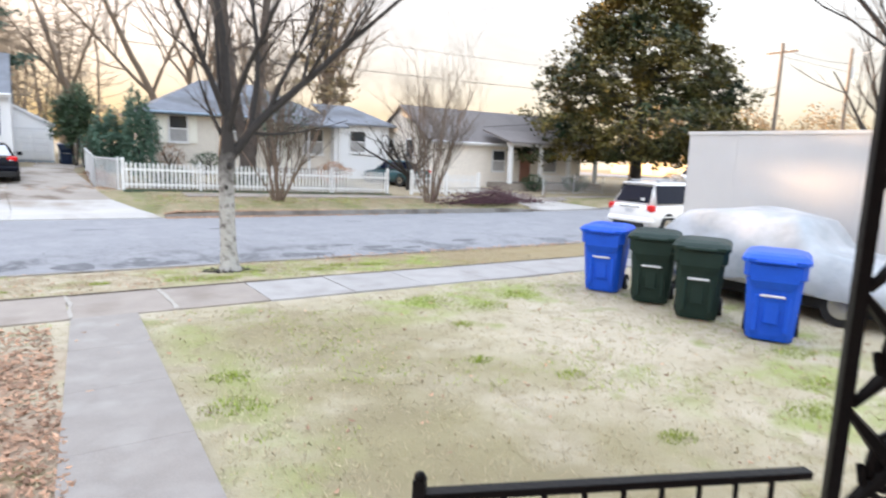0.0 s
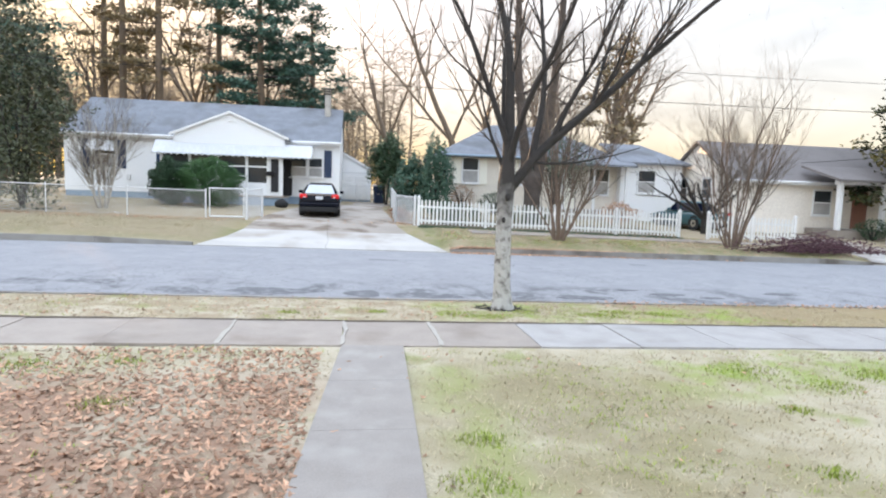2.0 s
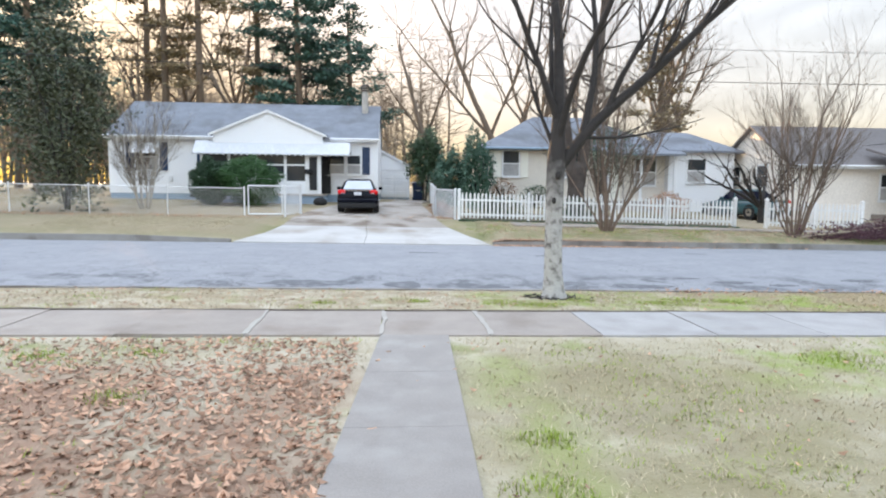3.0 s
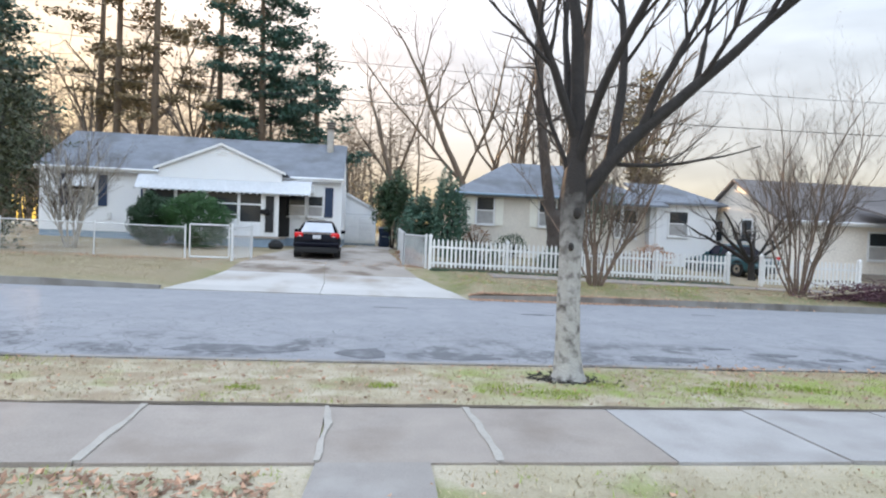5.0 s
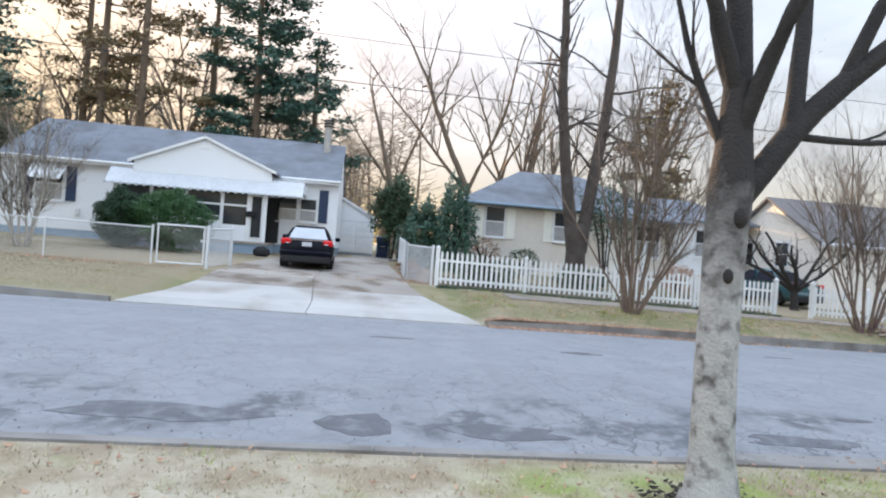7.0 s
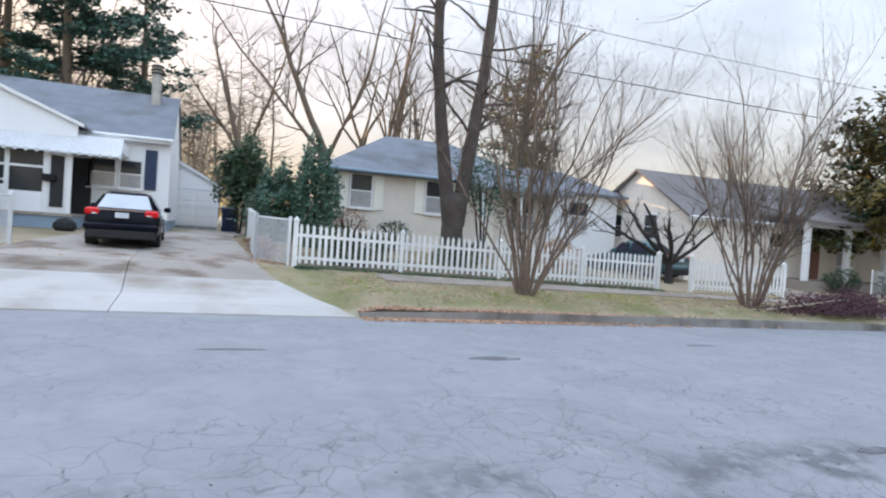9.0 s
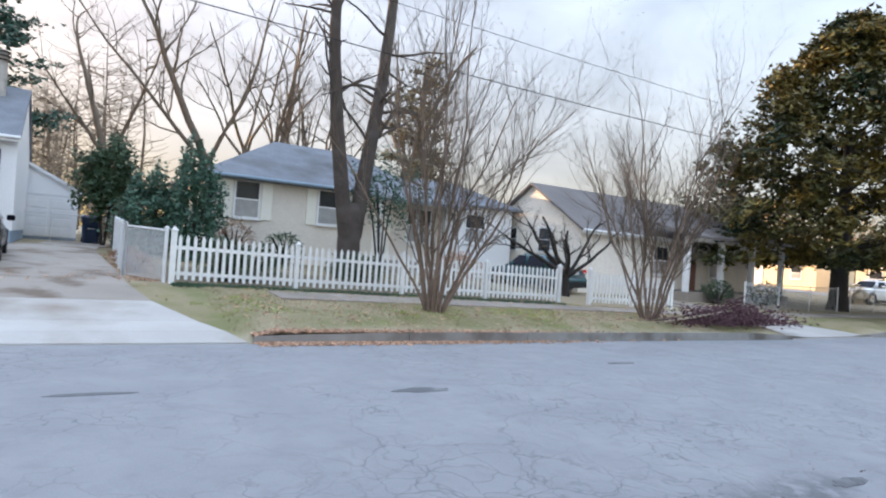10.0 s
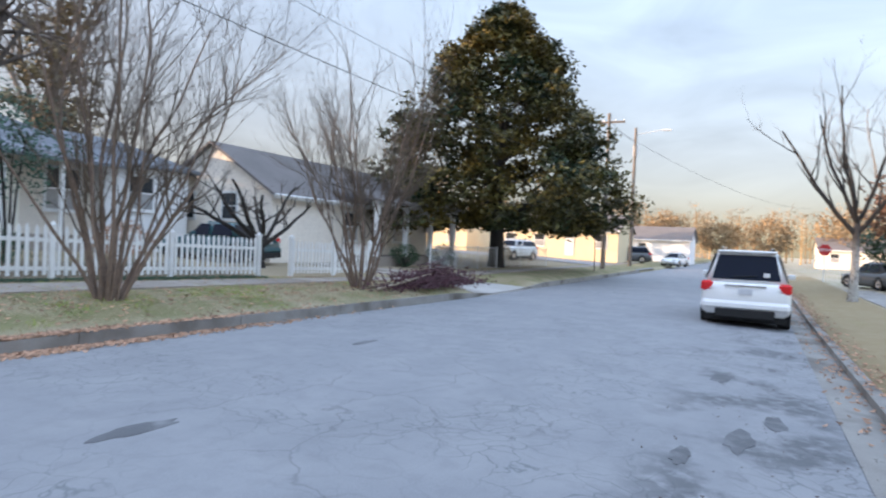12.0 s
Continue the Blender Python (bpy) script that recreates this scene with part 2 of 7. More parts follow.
FENCE_WHITE = mat("fence_white", (0.82, 0.82, 0.81), (0.74, 0.74, 0.73), scale=3, rough=0.5, bump=0.06, objrand=0.05)
BEIGE = mat("beige_brick_paint", (0.74, 0.68, 0.60), (0.68, 0.62, 0.55), scale=1.4, fine=25, bump=0.25, rough=0.8)
TAN = mat("cream_wall_siding", (0.84, 0.77, 0.69), (0.79, 0.72, 0.64), scale=1.0, fine=14, bump=0.1, rough=0.7)
YELLOW = mat("cream_siding", (0.74, 0.62, 0.42), (0.68, 0.56, 0.38), scale=0.8, fine=14, bump=0.1)
SHINGLE = mat("grey_shingle", (0.20, 0.216, 0.244), (0.145, 0.157, 0.182), scale=1.6, fine=16, bump=0.6, bump_dist=0.03, rough=0.9, stain=(0.105, 0.108, 0.115), stain_scale=0.55, stain_amount=0.55)
SHINGLE_BROWN = mat("brown_shingle", (0.19, 0.17, 0.165), (0.15, 0.135, 0.13), scale=0.8, fine=16, bump=0.5, bump_dist=0.02, rough=0.9)
FOUNDATION = mat("foundation_block", (0.27, 0.36, 0.45), (0.22, 0.30, 0.39), scale=2)
NAVY = mat("navy_shutter", (0.008, 0.028, 0.075), (0.012, 0.036, 0.095), scale=4, rough=0.5)
CREAM = mat("cream_shutter", (0.88, 0.85, 0.76), (0.84, 0.81, 0.72), scale=4, rough=0.6)
GLASS = mat("window_glass", (0.03, 0.035, 0.04), (0.05, 0.055, 0.06), scale=1.2, rough=0.06, bump=0)
CURTAIN = mat("curtain_behind_glass", (0.38, 0.38, 0.38), (0.28, 0.28, 0.29), scale=3, rough=0.12, bump=0)
DARK = mat("painted_dark_interior", (0.03, 0.03, 0.032), (0.02, 0.02, 0.022), scale=2)
IRON = mat("black_iron", (0.006, 0.006, 0.008), (0.010, 0.010, 0.012), scale=8, rough=0.5, bump=0.2)
GALV = mat("galvanised_steel", (0.72, 0.73, 0.74), (0.62, 0.63, 0.64), scale=5, rough=0.5, metal=0.25, bump=0.1)
FLUE = mat("weathered_flue", (0.46, 0.43, 0.39), (0.36, 0.33, 0.30), scale=4, stain=(0.2, 0.17, 0.15), stain_scale=3.0)
BARK_LIGHT = mat("pale_bark", (0.46, 0.44, 0.41), (0.34, 0.325, 0.30), scale=7, fine=40, bump=0.7, bump_dist=0.02, stain=(0.12, 0.105, 0.095), stain_scale=9.0, stain_amount=0.6)
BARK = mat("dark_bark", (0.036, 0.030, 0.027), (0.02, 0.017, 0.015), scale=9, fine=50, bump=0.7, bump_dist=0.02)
bt = BARK_LIGHT.node_tree                         # darkens with world height, between 1.35 and 2.25 m
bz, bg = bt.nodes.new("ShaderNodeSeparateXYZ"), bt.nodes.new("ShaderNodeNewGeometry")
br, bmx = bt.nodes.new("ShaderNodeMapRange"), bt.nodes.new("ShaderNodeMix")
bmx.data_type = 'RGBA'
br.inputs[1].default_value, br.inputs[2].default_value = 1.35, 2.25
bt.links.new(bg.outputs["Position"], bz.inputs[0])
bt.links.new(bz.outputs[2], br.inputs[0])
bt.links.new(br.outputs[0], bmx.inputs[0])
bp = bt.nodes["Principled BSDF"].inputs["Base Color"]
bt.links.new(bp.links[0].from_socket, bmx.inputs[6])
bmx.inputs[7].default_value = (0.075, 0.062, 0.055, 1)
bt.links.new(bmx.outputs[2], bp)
BARK_WARM = mat("brown_bark", (0.156, 0.113, 0.078), (0.105, 0.078, 0.058), scale=6, fine=40, bump=0.6, bump_dist=0.02)
PALE_STEM = mat("pale_stem", (0.42, 0.38, 0.33), (0.30, 0.265, 0.225), scale=6, fine=40, bump=0.3)
BARK_TWIN = mat("furrowed_bark", (0.076, 0.056, 0.046), (0.040, 0.031, 0.027), scale=4, fine=22, bump=0.9, bump_dist=0.04, stain=(0.108, 0.094, 0.083), stain_scale=2.0, stain_amount=0.4)
CRAPE = mat("crape_bark", (0.225, 0.155, 0.115), (0.115, 0.082, 0.064), scale=8, fine=40, bump=0.3)


def two_tone_bark():
    """Pale bark below that turns to rough dark bark where the trunk nears its fork, along a ragged line."""
    m = mat("two_tone_bark", (0.46, 0.44, 0.41), (0.34, 0.325, 0.30), scale=7, fine=40, bump=0.7, bump_dist=0.02, stain=(0.12, 0.105, 0.095), stain_scale=9.0, stain_amount=0.6)
    t = m.node_tree
    base = t.nodes["Principled BSDF"].inputs["Base Color"]
    col = base.links[0].from_socket
    tc, sep, nz = t.nodes.new("ShaderNodeTexCoord"), t.nodes.new("ShaderNodeSeparateXYZ"), t.nodes.new("ShaderNodeTexNoise")
    nz.inputs["Scale"].default_value, nz.inputs["Detail"].default_value = 6.0, 6.0
    t.links.new(tc.outputs["Object"], sep.inputs[0])
    t.links.new(tc.outputs["Object"], nz.inputs["Vector"])
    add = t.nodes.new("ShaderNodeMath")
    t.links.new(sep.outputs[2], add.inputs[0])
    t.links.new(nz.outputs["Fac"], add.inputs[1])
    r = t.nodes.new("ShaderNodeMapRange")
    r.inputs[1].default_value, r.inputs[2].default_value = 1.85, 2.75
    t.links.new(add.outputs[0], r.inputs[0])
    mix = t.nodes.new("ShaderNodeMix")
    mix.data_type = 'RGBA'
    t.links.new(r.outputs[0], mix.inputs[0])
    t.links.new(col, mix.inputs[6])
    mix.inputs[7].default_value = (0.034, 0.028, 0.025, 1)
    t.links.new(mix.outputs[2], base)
    return m


TRUNK_BARK = two_tone_bark()
TWIG = mat("twig", (0.136, 0.100, 0.076), (0.088, 0.064, 0.052), scale=6, bump=0)
# brown-green needles with the sunset's warm light put into the colour
PINE_SUNSET_BROWN = mat("sunset_brown_needles", (0.24, 0.17, 0.085), (0.15, 0.125, 0.06), scale=1.2, island=0.45, bump=0, rough=0.7)
PINE = mat("pine_needles", (0.025, 0.085, 0.065), (0.05, 0.11, 0.07), scale=1.2, island=0.45, bump=0, rough=0.7)
OLIVE = mat("olive_leaf", (0.045, 0.062, 0.03), (0.085, 0.085, 0.04), scale=0.8, island=0.5, bump=0, rough=0.6)
HOLLY = mat("evergreen_leaf", (0.032, 0.070, 0.032), (0.052, 0.095, 0.042), scale=2, island=0.45, bump=0, rough=0.6)
BLUEGREEN = mat("juniper_leaf", (0.047, 0.111, 0.076), (0.068, 0.136, 0.085), scale=2, island=0.4, bump=0, rough=0.7)
HEDGE_BRIGHT = mat("bright_hedge_leaf", (0.022, 0.085, 0.02), (0.045, 0.13, 0.03), scale=2, island=0.4, bump=0, rough=0.6)
HEDGE = mat("hedge_leaf", (0.014, 0.050, 0.018), (0.024, 0.068, 0.024), scale=2, island=0.4, bump=0, rough=0.6)
# bronze undersides, with gold strengthened to paint in low-sun highlights
MAGNOLIA = mat("magnolia_leaf", (0.010, 0.032, 0.014), (0.20, 0.13, 0.022), scale=0.35, island=0.6, bump=0, rough=0.5)
RUST_LEAF = mat("rust_leaf", (0.22, 0.10, 0.055), (0.30, 0.16, 0.08), scale=1, island=0.5, bump=0)
DEADLEAF = mat("dead_leaf", (0.50, 0.30, 0.20), (0.34, 0.20, 0.13), scale=3, island=0.55, bump=0, rough=0.85)
STRAW = mat("straw_blade", (0.485, 0.407, 0.266), (0.328, 0.259, 0.156), scale=1.0, island=0.35, bump=0, rough=0.8)
GREENBLADE = mat("green_blade", (0.234, 0.312, 0.035), (0.343, 0.390, 0.078), scale=1.0, island=0.35, bump=0, rough=0.7)
SEED = mat("seed_head", (0.17, 0.125, 0.07), (0.11, 0.085, 0.05), scale=2, island=0.4, bump=0)
THICKET = mat("winter_thicket", (0.34, 0.27, 0.19), (0.26, 0.20, 0.14), scale=0.6, island=0.35, bump=0)
# tawny wood colour with the low sun's gold put into it
GOLD_WOOD = mat("sun_painted_woods", (0.33, 0.22, 0.11), (0.22, 0.15, 0.085), scale=0.4, island=0.35, bump=0)
BLUE_BIN = mat("blue_plastic", (0.0, 0.095, 0.62), (0.0, 0.08, 0.54), scale=5, rough=0.42, bump=0.08)
GREEN_BIN = mat("dark_green_plastic", (0.010, 0.028, 0.022), (0.014, 0.034, 0.027), scale=5, rough=0.5, bump=0.08)
RUBBER = mat("black_rubber", (0.015, 0.015, 0.016), scale=8, rough=0.8)
TARP = mat("silver_tarp", (0.30, 0.34, 0.37), (0.52, 0.55, 0.58), scale=1.5, rough=0.35, bump=0.5, bump_dist=0.03, fine=5)
TRAILER = mat("white_panel", (0.60, 0.60, 0.605), (0.55, 0.55, 0.56), scale=0.8, rough=0.4, bump=0.05)
CAR_DARK = mat("dark_blue_paint", (0.003, 0.004, 0.009), (0.004, 0.005, 0.011), scale=2, rough=0.22, coat=0.06, bump=0)
CAR_WHITE = mat("white_car_paint", (0.86, 0.86, 0.86), (0.84, 0.84, 0.84), scale=2, rough=0.3, coat=0.7, bump=0)
CAR_TEAL = mat("teal_car_paint", (0.012, 0.09, 0.11), (0.015, 0.08, 0.10), scale=2, rough=0.3, coat=0.8, bump=0)
CAR_GREY = mat("grey_car_paint", (0.10, 0.11, 0.13), scale=2, rough=0.3, coat=0.8, bump=0)
CARGLASS = mat("car_glass", (0.004, 0.007, 0.018), (0.005, 0.008, 0.02), scale=2, rough=0.04, bump=0)
for glazing in (GLASS, CARGLASS, BLUE_BIN, GREEN_BIN, CAR_DARK, IRON, MAGNOLIA):
    for node in glazing.node_tree.nodes:
        if node.type == "BSDF_PRINCIPLED":
            node.inputs["Specular IOR Level"].default_value = 0.12 if glazing in (CARGLASS, CAR_DARK) else 0.25
# pale base colour paints the sky's reflection on the rear window
SKY_PAINTED_GLASS = mat("sky_painted_car_glass", (0.50, 0.52, 0.55), (0.42, 0.44, 0.48), scale=2, rough=0.05, bump=0)
TAIL = mat("red_lens", (0.72, 0.018, 0.02), (0.62, 0.014, 0.016), scale=9, rough=0.15, bump=0)
PLATE = mat("number_plate", (0.62, 0.64, 0.68), scale=9, rough=0.4, bump=0)
CHROME = mat("chrome", (0.6, 0.6, 0.62), scale=9, rough=0.2, metal=1.0, bump=0)
SIGN_RED = mat("sign_red", (0.50, 0.02, 0.025), scale=5, rough=0.5, bump=0)
SIGN_WHITE = mat("sign_white", (0.8, 0.8, 0.8), scale=5, rough=0.5, bump=0)
SIGN_BACK = mat("sign_back", (0.12, 0.09, 0.08), scale=5, rough=0.6, bump=0)
POLE = mat("weathered_pole", (0.20, 0.165, 0.14), (0.15, 0.12, 0.10), scale=5)
BRUSHWOOD = mat("brush_twig", (0.105, 0.042, 0.052), (0.07, 0.03, 0.036), scale=5, bump=0, island=0.4)
CUTWOOD = mat("pale_cut_branch", (0.42, 0.34, 0.25), scale=5)
BRICK = mat("porch_brick", (0.30, 0.14, 0.10), (0.25, 0.12, 0.09), scale=3)


# the lie of the land
def ease(v, a, b):
    v = min(1.0, max(0.0, (v - a) / (b - a)))
    return v


ROAD_N, ROAD_F = 14.25, 23.95        # kerb faces
PROFILE = [(-60, 0.0), (10, 0.0), (11.65, 0.0), (14.05, -0.10), (14.25, -0.10), (24.1, -0.03), (24.8, 0.20), (26.2, 0.30), (28.7, 0.42), (38.0, 0.80), (60, 1.0), (400, 3.0)]


def along(x):
    return -0.01 * max(-30.0, min(20.0, x))


def ground_z(x, y):
    """Height of the ground away from the carriageway."""
    z = PROFILE[-1][1]
    for (y0, z0), (y1, z1) in zip(PROFILE, PROFILE[1:]):
        if y < y1:
            z = z0 + (z1 - z0) * max(0.0, (y - y0) / (y1 - y0))
            break
    for lo, hi in ((-5.2, 3.5), (20.6, 26.0)):                 # aprons slope evenly from the gutter
        w = ease(x, lo - 0.5, lo + 0.3) * ease(-x, -hi - 0.5, -hi + 0.3) * (1.0 if 23.9 < y < 28.7 else 0.0)
        z += w * (-0.20 + 0.62 * (y - 23.95) / 4.75 - z)
    far = -0.011 * max(0.0, min(x, 22.0) - 3.0) * ease(y, 24.0, 28.0)
    return z + along(x) + far


def road_z(x, y):
    mid = (ROAD_N + ROAD_F) / 2
    d = (y - mid) / (mid - ROAD_N)
    return -0.095 - 0.125 * min(1.0, d * d) + along(x)


# mesh helpers
def part(name, bm, material, parent=None, label=""):
    """Links a bmesh (or mesh data) as one object, under a thing or a part."""
    if isinstance(bm, bmesh.types.BMesh):
        me = bpy.data.meshes.new(name)
        bmesh.ops.recalc_face_normals(bm, faces=bm.faces)
        bm.to_mesh(me)
        bm.free()
    else:
        me = bm
    if material and not me.materials:
        me.materials.append(material)
    ob = new(name, me)
    if parent:
        ob.parent = parent
    if label:
        ob["label"] = label
    return ob


def thing(name, at, label, category, group="", kind="", turn=0.0):
    ob = new(name)
    ob.empty_display_size = 0.1
    ob.matrix_world = pose(*at, 0, 0, turn)
    return tagged(ob, label, category, group, kind)


def box(x0, y0, z0, x1, y1, z1, bm=None, bevel=0.0):
    """A box between two corners, its edges eased by bevel."""
    bm = bm or bmesh.new()
    r = bmesh.ops.create_cube(bm, size=1.0, matrix=Matrix.Translation(((x0 + x1) / 2, (y0 + y1) / 2, (z0 + z1) / 2)) @ Matrix.Diagonal((abs(x1 - x0), abs(y1 - y0), abs(z1 - z0), 1)))
    if bevel:
        edges = {e for v in r["verts"] for e in v.link_edges}
        bmesh.ops.bevel(bm, geom=list(edges), offset=bevel, segments=1, affect='EDGES')
    return bm


def rod(p0, p1, r0, r1=None, n=8, bm=None):
    bm = bm or bmesh.new()
    p0, p1 = Vector(p0), Vector(p1)
    d = p1 - p0
    m = Matrix.Translation((p0 + p1) / 2) @ d.to_track_quat('Z', 'Y').to_matrix().to_4x4()
    bmesh.ops.create_cone(bm, cap_ends=True, segments=n, radius1=r0, radius2=r0 if r1 is None else r1, depth=d.length, matrix=m)
    return bm


def prism(outline, y0, y1, bm=None):
    """A solid from an outline in x and z, running from y0 to y1."""
    bm = bm or bmesh.new()
    a = [bm.verts.new((x, y0, z)) for x, z in outline]
    b = [bm.verts.new((x, y1, z)) for x, z in outline]
    bm.faces.new(a)
    bm.faces.new(b[::-1])
    for i in range(len(a)):
        j = (i + 1) % len(a)
        bm.faces.new((a[i], b[i], b[j], a[j]))
    return bm


def slab(corners, thick, bm=None):
    """A plate of given thickness over four (or more) top corners."""
    bm = bm or bmesh.new()
    a = [bm.verts.new(c) for c in corners]
    b = [bm.verts.new((c[0], c[1], c[2] - thick)) for c in corners]
    bm.faces.new(a)
    bm.faces.new(b[::-1])
    for i in range(len(a)):
        j = (i + 1) % len(a)
        bm.faces.new((a[i], b[i], b[j], a[j]))
    return bm


def mesh_from(name, verts, faces, smooth=False):
    me = bpy.data.meshes.new(name)
    me.from_pydata(verts, [], faces)
    me.update()
    if smooth:
        me.polygons.foreach_set("use_smooth", [True] * len(me.polygons))
    return me


def tube(verts, faces, line, radii, sides):
    """Adds one tapered tube along a line of points."""
    base = len(verts)
    for i, (p, r) in enumerate(zip(line, radii)):
        d = (line[min(i + 1, len(line) - 1)] - line[max(i - 1, 0)]).normalized()
        u = d.cross(Vector((0.31, 0.17, 0.93) if abs(d.z) < 0.9 else (1, 0.2, 0))).normalized()
        v = d.cross(u)
        for k in range(sides):
            a = 2 * math.pi * k / sides
            verts.append(p + u * (r * math.cos(a)) + v * (r * math.sin(a)))
    for i in range(len(line) - 1):
        for k in range(sides):
            l = (k + 1) % sides
            a = base + i * sides
            faces.append((a + k, a + l, a + sides + l, a + sides + k))
    return base


def branch(rng, out, p, d, length, r, level, spec):
    """A limb that wanders and divides; out[level] gathers (line, radii)."""
    n = max(3, int(length / spec["step"][level]))
    line, radii = [p.copy()], [r]
    d = d.normalized()
    tip = spec["tip"] * r
    for i in range(n):
        w = spec["wander"][level]
        d = (d + Vector((rng.uniform(-w, w), rng.uniform(-w, w), rng.uniform(-w, w) + spec["rise"][level]))).normalized()
        p = p + d * (length / n)
        line.append(p.copy())
        radii.append(r + (tip - r) * (i + 1) / n)
    out[level].append((line, radii))
    if level + 1 >= len(spec["count"]):
        return
    for k in range(spec["count"][level + 1]):
        f = rng.uniform(spec["from"], 1.0)
        i = min(n - 1, int(f * n))
        at = line[i].lerp(line[i + 1], f * n - i)
        axis = line[i + 1] - line[i]
        side = Vector((rng.uniform(-1, 1), rng.uniform(-1, 1), rng.uniform(-0.4, 0.8))).normalized()
        nd = (axis.normalized() * spec["along"] + side * spec["spread"]).normalized()
        branch(rng, out, at, nd, length * spec["shrink"] * rng.uniform(0.6, 1.15), radii[i] * spec["thin"], level + 1, spec)


def limbs_mesh(name, runs, sides):
    verts, faces = [], []
    for line, radii in runs:
        tube(verts, faces, line, radii, sides)
    return mesh_from(name, verts, faces, smooth=True)


def leaf_mesh(name, rng, places, size, flat=0.35, bent=True):
    """Many small leaves, each two bent quads, at the places given."""
    verts, faces = [], []
    for p in places:
        a = rng.uniform(0, 2 * math.pi)
        tilt = rng.gauss(0, 1) * (1 - flat)
        u = Vector((math.cos(a), math.sin(a), tilt)).normalized()
        v = u.cross(Vector((rng.uniform(-0.5, 0.5), rng.uniform(-0.5, 0.5), 1))).normalized()
        s = size * rng.uniform(0.6, 1.3)
        w = u.cross(v) * (s * 0.25)
        b = len(verts)
        p = Vector(p)
        verts += [p - u * s * 0.5, p + v * s * 0.24 + w, p - v * s * 0.24 + w, p + u * s * 0.5]
        faces += [(b, b + 1, b + 3), (b, b + 3, b + 2)]
    return mesh_from(name, verts, faces)


def bare_tree(rng, height, r, limbs, spec, fork, splay=(0.25, 0.75)):
    """Trunk, limb and twig meshes of one leafless tree standing at the origin."""
    out = [[] for _ in spec["count"]]
    p = Vector((0, 0, -0.1))
    trunk = [p.copy()]
    n = 7
    d = Vector((0, 0, 1))
    for i in range(n):
        d = (d + Vector((rng.uniform(-0.06, 0.06), rng.uniform(-0.06, 0.06), 0.2))).normalized()
        p = p + d * (fork / n)
        trunk.append(p.copy())
    radii = [r * (1.35 if i == 0 else 1.08 if i == 1 else 1 - 0.25 * i / n) for i in range(n + 1)]
    for k in range(limbs):
        a = 2 * math.pi * (k + rng.uniform(-0.3, 0.3)) / limbs
        s = rng.uniform(*splay)
        f = n if k % 2 else n - 1
        branch(rng, out, trunk[f], Vector((math.cos(a) * s, math.sin(a) * s, 1)), (height - fork) * rng.uniform(0.75, 1.05), r * rng.uniform(0.42, 0.62), 0, spec)
    return [(trunk, radii)], out


# ground, road, kerbs
def build_ground():
    xs = [-600, -300, -150, -90, -60, -45] + [-32 + 0.8 * i for i in range(91)] + [45, 52, 60, 75, 100, 150, 300, 600]
    ys = [-300, -120, -60, -30, -15, -5] + [0.5 * i for i in range(0, 28)] + [14.05, 14.12, 14.5, 19, 23.7, 24.02, 24.1] + [24.4 + 0.4 * i for i in range(40)] + [42, 46, 52, 60, 75, 100, 150, 250, 400, 800]
    verts, faces = [], []
    for y in ys:
        for x in xs:
            z = ground_z(x, y)
            if 14.1 < y < 24.05:
                z = road_z(x, y) - 0.12
            else:
                z += 0.025 * noise.noise(Vector((x * 0.7, y * 0.7, 0)))
            verts.append((x, y, z - 0.012))
    w = len(xs)
    for j in range(len(ys) - 1):
        for i in range(w - 1):
            a = j * w + i
            faces.append((a, a + 1, a + w + 1, a + w))
    tagged(part("ground", mesh_from("ground", verts, faces, True), LAWN), "winter lawn, straw-coloured with green tufts and fallen leaves", "ground", kind="structure")


def sheet(x0, x1, y0, y1, z_of, dx, dy, name):
    nx, ny = max(1, round((x1 - x0) / dx)), max(1, round((y1 - y0) / dy))
    verts = [(x0 + (x1 - x0) * i / nx, y0 + (y1 - y0) * j / ny, z_of(x0 + (x1 - x0) * i / nx, y0 + (y1 - y0) * j / ny)) for j in range(ny + 1) for i in range(nx + 1)]
    faces = [(j * (nx + 1) + i, j * (nx + 1) + i + 1, (j + 1) * (nx + 1) + i + 1, (j + 1) * (nx + 1) + i) for j in range(ny) for i in range(nx)]
    return mesh_from(name, verts, faces, True)


